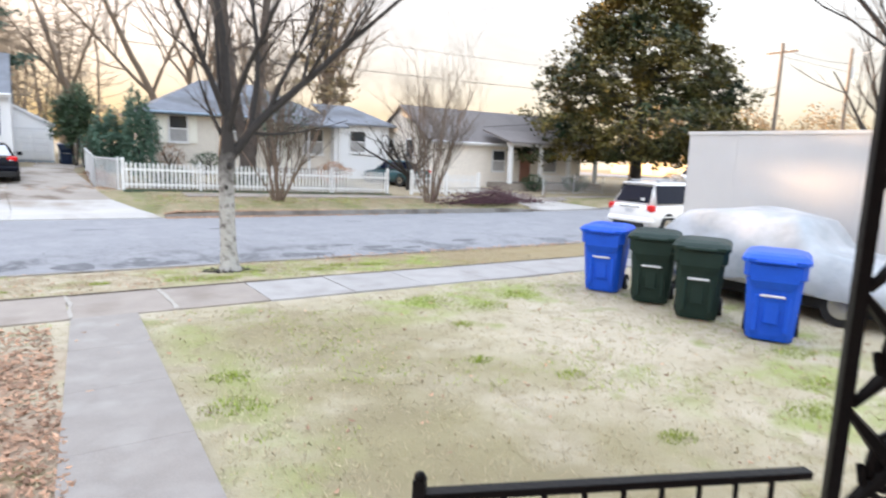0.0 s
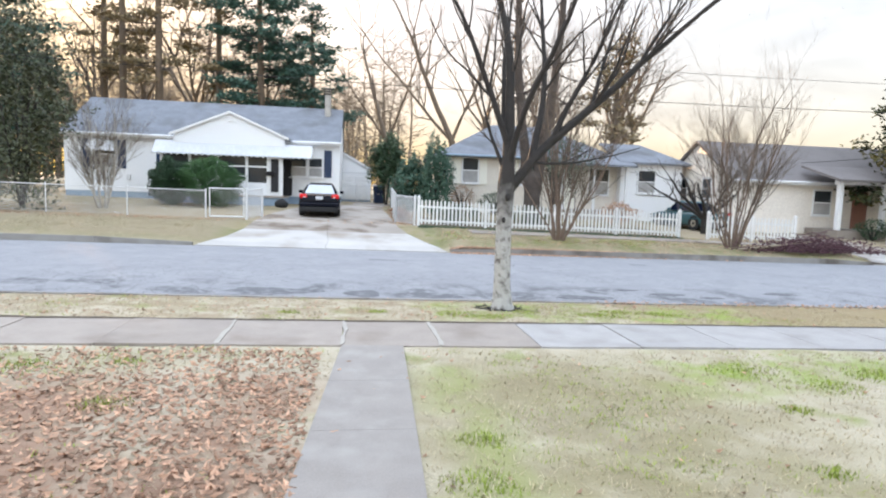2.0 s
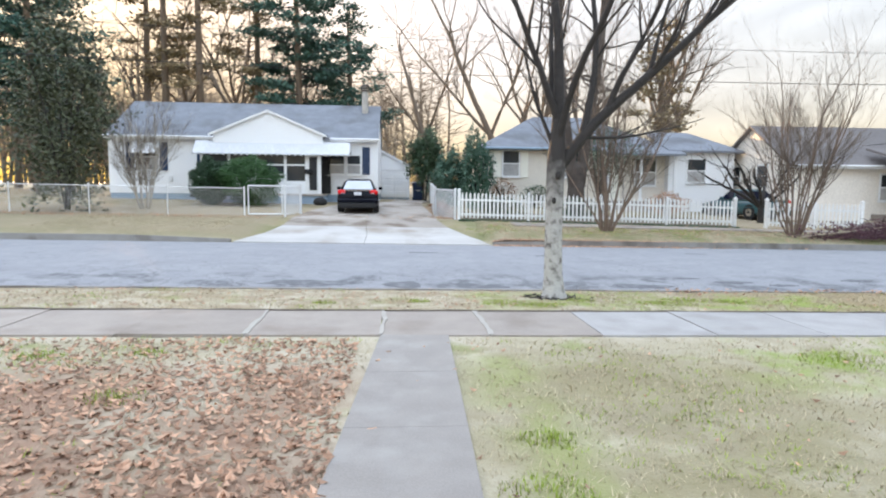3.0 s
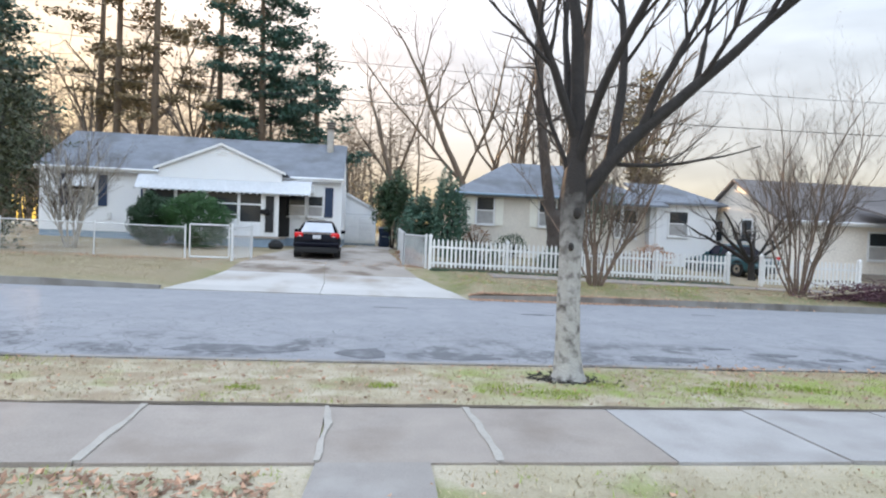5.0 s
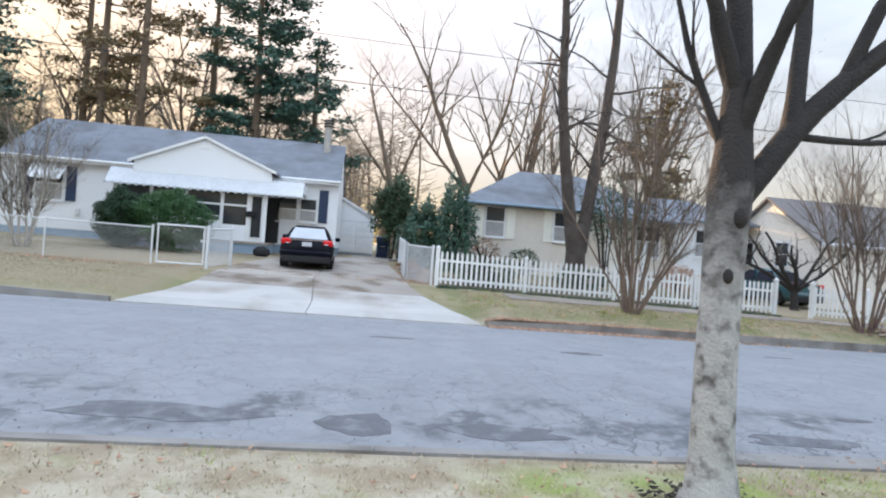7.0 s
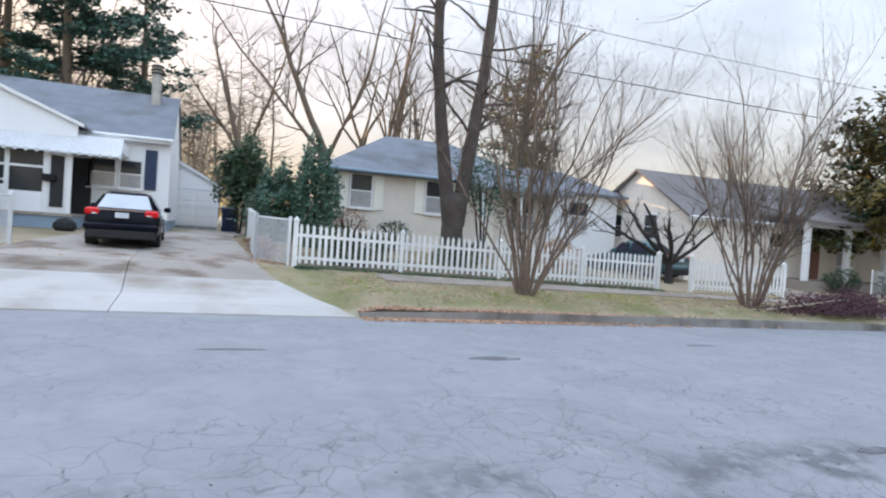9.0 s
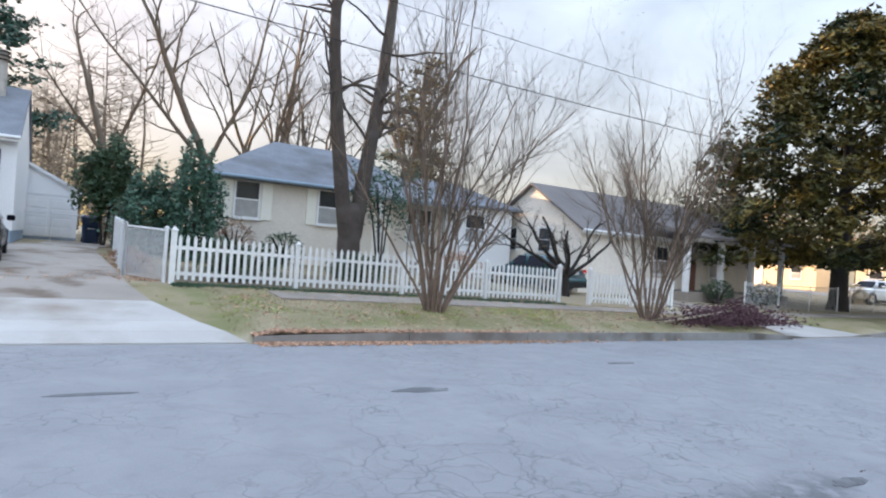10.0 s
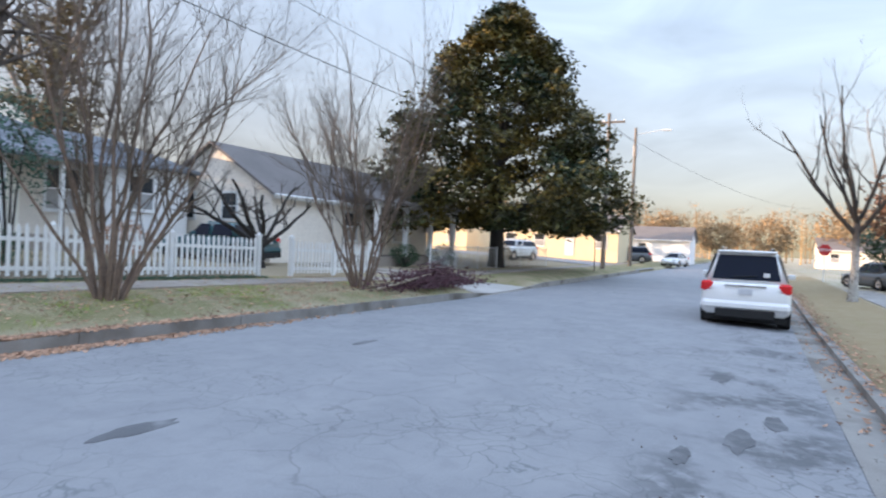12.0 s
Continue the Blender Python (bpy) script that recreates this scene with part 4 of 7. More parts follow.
def porch_house():
    h = thing("house", (0, 0, 0), "tan gabled house with brown roof and white-posted porch", "house")
    x0, x1, yf, yb, base, eave, ridge = 20.6, 34.0, 33.6, 40.6, 0.2, 3.3, 5.4
    walls_gabled(h, x0, x1, yf, yb, base, eave, ridge, TAN)
    gable_roof(h, x0, x1, yf, yb, eave, ridge, SHINGLE_BROWN)
    for y, z in ((36.0, 2.0), (38.6, 2.0)):
        w = part("window", box(x0 - 0.05, y - 0.5, z - 0.1, x0 + 0.02, y + 0.5, z + 1.2, bevel=0.01), WHITE_TRIM, h)
        part("pane", box(x0 - 0.062, y - 0.4, z, x0 - 0.052, y + 0.4, z + 0.53), GLASS, w)
        part("pane", box(x0 - 0.062, y - 0.4, z + 0.57, x0 - 0.052, y + 0.4, z + 1.1), GLASS, w)
    part("porch_floor", box(25.2, 31.2, 0.1, 33.6, yf - 0.003, 0.55), CONCRETE, h)
    for x in (25.4, 28.0, 30.6, 33.3):
        part("porch_post", box(x - 0.12, 31.4, 0.55, x + 0.12, 31.64, 2.95, bevel=0.015), WHITE_TRIM, h)
    part("porch_beam", box(25.2, 31.35, 2.95, 33.6, 31.7, 3.2), WHITE_TRIM, h)
    part("porch_roof", slab([(24.9, 31.0, 3.2), (33.9, 31.0, 3.2), (33.9, 33.9, 4.0), (24.9, 33.9, 4.0)], 0.12), SHINGLE_BROWN, h)
    window_unit(h, 25.6, 26.6, 1.3, 2.6, yf)
    window_unit(h, 30.2, 31.4, 1.3, 2.6, yf)
    part("front_door", box(28.0, yf - 0.05, 0.55, 28.95, yf - 0.003, 2.6), BRICK, h)


def far_house(x, y, w, d, material, roof, turn, label, z=0.0):
    h = thing("house", (x, y, ground_z(x, y) + z), label, "house", turn=turn)
    walls_gabled(h, 0, w, 0, d, -0.4, 2.9, 4.6, material)
    gable_roof(h, 0, w, 0, d, 2.9, 4.6, roof)
    n = max(2, int(w / 3.2))
    for k in range(n):
        c = w * (k + 0.5) / n
        if k == n // 2:
            part("front_door", box(c - 0.45, -0.06, 0.1, c + 0.45, -0.003, 2.2), WHITE_TRIM, h)
        else:
            window_unit(h, c - 0.5, c + 0.5, 1.0, 2.2, 0.0)
    # end-wall windows
    for yy in (d * 0.3, d * 0.7):
        wn_ = part("window", box(-0.05, yy - 0.5, 0.95, 0.01, yy + 0.5, 2.15), WHITE_TRIM, h)
        part("pane", box(-0.06, yy - 0.42, 1.03, -0.051, yy + 0.42, 2.07), GLASS, wn_)
    return h


white_house()
garage()
beige_house()
porch_house()
far_house(63, 41, 13, 8, YELLOW, SHINGLE_BROWN, -90, "cream house lit by low sun beyond the magnolia")
far_house(66, 58, 12, 8, YELLOW, SHINGLE_BROWN, -90, "cream sunlit house past the crossing")
far_house(86, 31.5, 8, 7, WHITE, SHINGLE_BROWN, -90, "small white house far along the street")
far_house(104, 8, 12, 8, TAN, SHINGLE_BROWN, -90, "tan house at the far end of the street")


# the porch that the walk starts from
def near_porch():
    h = thing("house", (0, 0, 0), "house front with concrete porch and black iron posts", "house")
    part("wall", box(-6, -0.9, -0.2, -0.6, -0.7, 3.6), BRICK, h)
    part("wall", box(0.5, -0.9, -0.2, 6, -0.7, 3.6), BRICK, h)
    part("wall", box(-0.6, -0.9, 2.85, 0.5, -0.7, 3.6), BRICK, h)
    part("front_door", box(-0.6, -0.88, 0.72, 0.5, -0.8, 2.85), WHITE_TRIM, h)
    part("porch_floor", box(-1.6, -0.7, -0.1, 2.2, 2.45, 0.72), CONCRETE, h)
    for k in range(3):
        part("step", box(-0.65, 2.45 + 0.36 * k, -0.1, 1.25, 2.81 + 0.36 * k, 0.54 - 0.18 * k), CONCRETE, h)
    part("porch_roof", box(-1.8, -0.7, 3.2, 2.5, 2.6, 3.4), WHITE_TRIM, h)
    part("roof", slab([(-6.4, -1.1, 3.62), (6.4, -1.1, 3.62), (6.4, -5, 5.4), (-6.4, -5, 5.4)], 0.12), SHINGLE, h)
    part("wall", box(-6, -8.9, -0.2, -5.8, -0.9, 3.6), BRICK, h)
    part("wall", box(5.8, -8.9, -0.2, 6, -0.9, 3.6), BRICK, h)
    part("roof", slab([(-6.4, -5, 5.4), (6.4, -5, 5.4), (6.4, -9.2, 3.5), (-6.4, -9.2, 3.5)], 0.12), SHINGLE, h)


near_porch()


# trees and shrubs
def wood_parts(th, trunk, runs, bark, bark2, sides=(8, 6, 5, 4, 3)):
    part("trunk", limbs_mesh("trunk", trunk, 10), bark, th)
    for run in runs[0]:
        part("limb", limbs_mesh("limb", [run], 7), bark2, th)
    for i, r in enumerate(runs[1:]):
        tagged(part("branch" if i == 0 else "twig", limbs_mesh("branch", r, sides[min(i + 2, 4)]), bark2 if i == 0 else TWIG, th), kind="stuff")


def street_tree():
    rng = random.Random(11)
    x, y = 2.86, 13.12
    th = thing("tree", (x, y, ground_z(x, y) - 0.02), "leafless street tree with pale scarred trunk and dark spreading limbs", "tree")
    spec = dict(count=[1, 7, 7, 4], step=[0.28, 0.22, 0.2, 0.18], wander=[0.085, 0.16, 0.22, 0.26], rise=[0.012, 0.07, 0.06, 0.04], tip=0.22, shrink=0.42, thin=0.5, spread=0.62, along=0.95)
    spec["from"] = 0.22
    out = [[], [], [], []]
    trunk = [Vector(p) for p in ((0, 0, -0.1), (0.0, 0, 0.1), (-0.02, 0, 0.4), (-0.03, 0.01, 1.0), (-0.035, 0.0, 1.5), (-0.03, 0, 1.95), (-0.02, 0, 2.25), (-0.01, 0.01, 2.6), (0.0, 0.02, 3.0))]
    radii = [0.3, 0.19, 0.152, 0.142, 0.138, 0.146, 0.155, 0.12, 0.1]

    def limb(start, way, length, r, rise=0.012, **more):
        branch(rng, out, Vector(start), Vector(way), length, r, 0, dict(spec, rise=[rise] + spec["rise"][1:], **more))
        return [run for run in out[0]][-1][0]
    limb((0.0, 0.02, 2.95), (0.03, 0.12, 1), 4.6, 0.098)                     # leader
    limb((-0.01, 0.0, 2.85), (-0.34, -0.1, 1), 3.9, 0.062)
    limb((-0.02, 0.04, 2.9), (-0.2, 0.45, 1), 3.8, 0.055)
    limb((-0.05, 0.02, 2.42), (-0.5, 0.15, 1), 1.7, 0.04, 0.03)
    limb((0.0, -0.03, 2.6), (0.2, -0.32, 1), 4.2, 0.066)
    arm = limb((0.05, 0, 2.18), (0.66, 0.02, 1.02), 5.4, 0.098, -0.02)      # the heavy limb leaning over the verge
    for f, way, length, r in ((0.12, (0.22, 0.16, 1), 4.3, 0.07), (0.24, (0.42, -0.2, 1), 3.8, 0.056), (0.42, (0.4, 0.3, 1), 3.0, 0.042), (0.6, (0.5, -0.2, 1), 2.4, 0.034)):
        limb(arm[int(f * (len(arm) - 1))], way, length, r, 0.02)
    low = dict(count=[1, 4, 3, 2])
    limb(arm[2], (1, -0.06, 0.02), 2.2, 0.03, 0.03, **low)
    limb((0.03, 0.06, 2.5), (0.22, 0.9, 0.46), 3.0, 0.024, 0.0, count=[1, 7, 5, 3])
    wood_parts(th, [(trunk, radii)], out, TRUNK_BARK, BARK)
    # knots and the old mark cut in the bark
    for z, a, s in ((2.02, -1.5, 0.05), (1.62, -1.9, 0.035)):
        bm = bmesh.new()
        bmesh.ops.create_icosphere(bm, subdivisions=2, radius=s, matrix=Matrix.Translation((-0.03 + 0.14 * math.cos(a), 0.14 * math.sin(a), z)) @ Matrix.Diagonal((1, 1, 1.5, 1)))
        part("knot", bm, BARK, th)


def crape(x, y, seed, height, label, stems=11, lean=0.27, bark=CRAPE, bark2=BARK_WARM):
    rng = random.Random(seed)
    th = thing("crape_myrtle", (x, y, ground_z(x, y) - 0.02), label, "tree", "crape myrtles along the verge")
    spec = dict(count=[1, 12, 8, 5], step=[0.35, 0.25, 0.2, 0.18], wander=[0.12, 0.17, 0.22, 0.25], rise=[0.03, 0.06, 0.05, 0.03], tip=0.26, shrink=0.42, thin=0.56, spread=0.66, along=0.95)
    spec["from"] = 0.18
    out = [[], [], [], []]
    for k in range(stems):
        a = 2 * math.pi * (k + rng.uniform(-0.3, 0.3)) / stems
        s = lean * rng.uniform(0.35, 1.3)
        branch(rng, out, Vector((0.18 * math.cos(a), 0.18 * math.sin(a), -0.05)), Vector((math.cos(a) * s, math.sin(a) * s, 1)), height * rng.uniform(0.7, 1.05), rng.uniform(0.032, 0.052), 0, spec)
    for run in out[0]:
        part("stem", limbs_mesh("stem", [run], 6), bark, th)
    tagged(part("branch", limbs_mesh("branch", out[1], 4), bark2, th), kind="stuff")
    tips = [l[-1] for l, _ in out[3] if rng.random() < 0.3]
    tagged(part("seed_head", leaf_mesh("seed_head", rng, tips, 0.045), SEED, th), kind="stuff")
    tagged(part("twig", limbs_mesh("twig", out[2] + out[3], 3), TWIG, th), kind="stuff")


def blob_places(rng, n, rx, ry, rz, shell=0.5, lumps=0.25, seed=0.0):
    """Places in the outer part of an uneven rounded crown about the origin."""
    pts = []
    for _ in range(n):
        d = Vector((rng.gauss(0, 1), rng.gauss(0, 1), rng.gauss(0, 1))).normalized()
        k = 1 + lumps * 2 * noise.noise(d * 2.2 + Vector((seed, 0, seed)))
        f = (shell + (1 - shell) * rng.random()) * k
        pts.append((d.x * rx * f, d.y * ry * f, d.z * rz * f))
    return pts


def shrub(name, x, y, rx, ry, height, n, size, material, label, category="shrub", seed=1, lift=0.0, group="", zbase=None):
    rng = random.Random(seed)
    z = ground_z(x, y) if zbase is None else zbase
    th = thing(name, (x, y, z), label, category, group)
    pts = [(a, b, max(0.03, c + height / 2 + lift)) for a, b, c in blob_places(rng, n, rx, ry, height / 2, 0.55 if category == "tree" else 0.7, 0.5 if name in ("evergreen_tree", "juniper", "ivy_clump") else 0.2, seed * 1.7)]
    if name == "juniper":
        pts = [(a * (1.14 - 0.55 * c / height), b * (1.14 - 0.55 * c / height), c * (1.0 + 0.3 * max(0.0, noise.noise(Vector((a * 2, b * 2, seed)))))) for a, b, c in pts]
    tagged(part("crown", leaf_mesh("crown", rng, pts, size), material, th), kind="stuff")
    runs = []
    for k in range(7):
        a = rng.uniform(0, 6.28)
        runs.append(([Vector((0.05 * math.cos(a), 0.05 * math.sin(a), -0.05)), Vector((0.3 * rx * math.cos(a), 0.3 * ry * math.sin(a), (height + lift) * 0.45)), Vector((0.6 * rx * math.cos(a), 0.6 * ry * math.sin(a), (height + lift) * 0.75))], [0.05, 0.035, 0.015]))
    tagged(part("stem", limbs_mesh("stem", runs, 4), BARK, th), kind="stuff")
    return th


def magnolia():
    rng = random.Random(21)
    x, y = 35.0, 29.4
    th = thing("magnolia_tree", (x, y, ground_z(x, y)), "large dense magnolia with glossy dark green and bronze leaves, sun gold painted in", "tree")
    H, pts = 15.2, []
    for _ in range(2100):
        z = 2.3 + (H - 2.3) * rng.random() ** 1.35
        t = (z - 2.3) / (H - 2.3)
        r = 7.2 * min(1.0, 0.8 + 1.4 * t) * (1 - t ** 1.35) ** 0.85 + 0.3
        a = rng.uniform(0, 6.283)
        k = 1 + 0.75 * noise.noise(Vector((math.cos(a) * 2.4, math.sin(a) * 2.4, z * 0.55)))
        f = r * k * (0.6 + 0.4 * rng.random() ** 0.5)
        c = Vector((math.cos(a) * f, math.sin(a) * f, z + 0.5 * noise.noise(Vector((a * 2, z, 0)))))
        s = rng.uniform(0.3, 0.62)
        pts += [(c.x + rng.gauss(0, s * 0.6), c.y + rng.gauss(0, s * 0.6), c.z + rng.gauss(0, s * 0.36)) for _ in range(23)]
    tagged(part("crown", leaf_mesh("crown", rng, pts, 0.36, 0.4), MAGNOLIA, th), kind="stuff")
    trunk = [Vector((0, 0, -0.2)), Vector((0.02, 0, 0.6)), Vector((0.05, 0.02, 2.5)), Vector((0, 0, 6)), Vector((0, 0, 11))]
    part("trunk", limbs_mesh("trunk", [(trunk, [0.62, 0.45, 0.4, 0.28, 0.08])], 9), BARK, th)
    runs = []
    for k in range(26):
        a, z = rng.uniform(0, 6.28), rng.uniform(1.9, 9.5)
        l = 5.0 * (1 - z / 15)
        runs.append(([Vector((0, 0, z)), Vector((math.cos(a) * l * 0.5, math.sin(a) * l * 0.5, z + 0.5)), Vector((math.cos(a) * l, math.sin(a) * l, z + 1.1))], [0.13, 0.08, 0.03]))
    tagged(part("limb", limbs_mesh("limb", runs, 5), BARK, th), kind="stuff")


def pine(x, y, height, first, spread, seed, label, density=1.0, group="pines behind the white house", needles=PINE):
    """A tall pine: straight trunk, whorls of limbs, needles in flat tufts along them."""
    rng = random.Random(seed)
    th = thing("pine_tree", (x, y, ground_z(x, y) - 0.1), label, "tree", group)
    lean = rng.uniform(-0.5, 0.5)
    part("trunk", limbs_mesh("trunk", [([Vector((0, 0, 0)), Vector((lean * 0.3, 0, height * 0.35)), Vector((lean * 0.7, 0, height * 0.7)), Vector((lean, 0, height))], [0.32, 0.27, 0.19, 0.05])], 8), BARK_WARM, th)
    runs, pts = [], []
    for k in range(int((height - first) * 4.2 * density)):
        z = first + (height - first) * (k + rng.random()) / ((height - first) * 4.2 * density)
        t = (z - first) / (height - first)
        l = spread * (1 - t) ** 0.6 * rng.uniform(0.45, 1.1) + 0.5
        a = rng.uniform(0, 6.28)
        u = Vector((math.cos(a), math.sin(a), rng.uniform(-0.15, 0.3)))
        p0 = Vector((lean * z / height, 0, z))
        line = [p0, p0 + u * l * 0.5 + Vector((0, 0, -0.08 * l)), p0 + u * l + Vector((0, 0, 0.08 * l))]
        runs.append((line, [0.06, 0.035, 0.012]))
        for c in range(max(2, int(l * 2.2))):
            f = rng.uniform(0.35, 1.05)
            q = p0 + u * l * f
            for _ in range(16):
                pts.append((q.x + rng.gauss(0, 0.48), q.y + rng.gauss(0, 0.48), q.z + rng.gauss(0, 0.15)))
    tagged(part("limb", limbs_mesh("limb", runs, 4), BARK, th), kind="stuff")
    tagged(part("needles", leaf_mesh("needles", rng, pts, 0.42, 0.6), needles, th), kind="stuff")


WOOD_SPEC = dict(count=[1, 5, 4, 3], step=[1.2, 0.8, 0.6, 0.5], wander=[0.2, 0.26, 0.3, 0.3], rise=[0.02, 0.04, 0.04, 0.03], tip=0.25, shrink=0.45, thin=0.5, spread=0.95, along=0.75)
WOOD_SPEC["from"] = 0.25


def wood_tree(seed, height, r, fork, limbs=4):
    rng = random.Random(seed)
    th = thing("tree", (0, 0, -50), "tall leafless woodland tree with grey-brown bark", "tree", "woodland trees behind the houses")
    trunk, out = bare_tree(rng, height, r, limbs, WOOD_SPEC, fork)
    part("trunk", limbs_mesh("trunk", trunk, 7), BARK_WARM, th)
    for run in out[0]:
        part("limb", limbs_mesh("limb", [run], 5), BARK_WARM, th)
    tagged(part("branch", limbs_mesh("branch", out[1] + out[2], 4), BARK, th), kind="stuff")
    tagged(part("twig", limbs_mesh("twig", out[3], 3), TWIG, th), kind="stuff")
    return th


def place(th, x, y, turn=0.0, first=False):
    m = pose(x, y, ground_z(x, y) - 0.1, 0, 0, turn)
    if first:
        th.matrix_world = m
        return th
    return copy_thing(th, m)


street_tree()
crape(8.15, 25.6, 3, 6.6, "leafless crape myrtle with many slender brown stems", 13)
crape(15.35, 25.35, 8, 6.4, "leafless crape myrtle spreading beside the brush pile", 13, 0.36)
crape(-10.9, 31.6, 14, 4.6, "pale leafless shrub before the white house", 10, 0.33, PALE_STEM, PALE_STEM)
magnolia()
pine(-7.6, 56, 24, 6.5, 5.6, 31, "tall dark green pine behind the white house", 1.35)
pine(-3.6, 60, 17, 6.0, 3.6, 32, "dark green pine with ragged crown", 1.1)
pine(-12.0, 60, 24, 9, 4.0, 33, "tall pine with bare lower trunk and sunset brown painted into its crown", 0.34, needles=PINE_SUNSET_BROWN)
pine(-15.2, 54, 25, 9, 3.6, 34, "tall pine with bare lower trunk and sunset brown painted into its crown", 0.34, needles=PINE_SUNSET_BROWN)
pine(-18.2, 55, 24, 8, 3.8, 35, "tall pine with bare lower trunk and sunset brown painted into its crown", 0.34, needles=PINE_SUNSET_BROWN)
pine(-24.5, 48, 20, 7, 4.6, 36, "tall pine with ragged dark crown", 0.9)
pine(-21.5, 60, 25, 9, 4.0, 37, "tall pine with bare lower trunk and sunset brown painted into its crown", 0.34, needles=PINE_SUNSET_BROWN)
pine(19.6, 47.6, 13.6, 5.5, 2.7, 38, "olive brown pine behind the beige house", 0.75, needles=PINE_SUNSET_BROWN)
# three dense pines added at the left to keep low sun off the road
pine(-30.5, 50, 21, 4, 5.0, 39, "tall pine with ragged dark crown", 1.2)
pine(-37.0, 47, 19, 3, 5.0, 40, "tall pine with ragged dark crown", 1.2)
pine(-27.5, 55, 22, 4, 4.6, 47, "tall pine with ragged dark crown", 1.1)
shrub("evergreen_tree", -13.6, 30.4, 2.0, 2.0, 8.8, 5200, 0.24, OLIVE, "tall dark evergreen tree before the white house", "tree", 41)
shrub("hedge", -8.95, 34.9, 1.0, 1.05, 2.25, 15000, 0.10, HEDGE, "clipped round dark green bush before the porch", "bush", 42, group="clipped bushes before the porch")
shrub("hedge", -7.0, 34.7, 1.45, 1.25, 2.4, 16000, 0.10, HEDGE_BRIGHT, "clipped round green bush before the porch", "bush", 43, group="clipped bushes before the porch")
shrub("evergreen_tree", 2.15, 42.5, 1.05, 1.0, 3.3, 4200, 0.22, HOLLY, "small dark evergreen tree beyond the driveway", "tree", 44, lift=1.2)
shrub("juniper", 4.55, 36.2, 1.0, 0.9, 3.7, 5000, 0.18, BLUEGREEN, "upright blue-green juniper beside the beige house", "shrub", 45)
shrub("juniper", 3.3, 37.2, 1.1, 1.1, 2.8, 4600, 0.19, BLUEGREEN, "bushy blue-green juniper beside the driveway", "shrub", 46)
# low dark bush stands in for a bin behind the pickets
shrub("shrub", 4.3, 29.9, 0.7, 0.5, 1.15, 900, 0.1, HOLLY, "leafy stand-in for the dark bin behind the picket fence", "shrub", 47)
shrub("shrub", 5.1, 30.2, 0.9, 0.5, 0.95, 1300, 0.1, HEDGE, "low dark evergreen shrub behind the picket fence", "shrub", 57)
shrub("shrub", 8.6, 31.0, 1.0, 0.6, 1.0, 1400, 0.1, HEDGE, "low dark evergreen shrub behind the picket fence", "shrub", 58)
# tree added where low sun would leak past the house onto the road
shrub("evergreen_tree", -18.6, 41.0, 2.8, 2.2, 7.6, 5200, 0.24, OLIVE, "broad olive evergreen added past the white house to block low sun", "tree", 59)
shrub("weeds", 2.35, 30.6, 0.35, 0.8, 0.55, 500, 0.09, RUST_LEAF, "dry rust-brown weeds along the driveway edge", "weeds", 60)
shrub("weeds", 2.3, 33.2, 0.4, 1.1, 0.5, 600, 0.09, RUST_LEAF, "dry rust-brown weeds along the driveway edge", "weeds", 63)
shrub("shrub", 6.3, 37.6, 0.8, 0.6, 1.6, 900, 0.1, RUST_LEAF, "reddish shrub under the window", "shrub", 48)
shrub("shrub", 8.2, 37.5, 0.9, 0.6, 1.35, 1000, 0.1, HOLLY, "dark low shrub against the beige house", "shrub", 49)
shrub("shrub", 14.4, 34.2, 1.1, 0.9, 1.25, 1400, 0.11, DEADLEAF, "dark brown rounded shrub behind the fence", "shrub", 50)
shrub("shrub", 27.0, 30.9, 1.0, 0.6, 1.1, 900, 0.12, HOLLY, "low green shrub before the porch", "shrub", 51)
shrub("shrub", 30.6, 30.7, 1.3, 0.6, 1.2, 1000, 0.12, HOLLY, "low green shrub before the porch", "shrub", 52)
shrub("shrub", 44.5, 33.0, 0.9, 0.9, 1.3, 600, 0.16, STRAW, "tawny rounded shrub by the cream house", "shrub", 53)
shrub("ivy_clump", 10.9, 34.2, 1.5, 1.0, 2.6, 1500, 0.16, BLUEGREEN, "straggling evergreen ivy and brush round the trunks", "shrub", 54, lift=2.0)

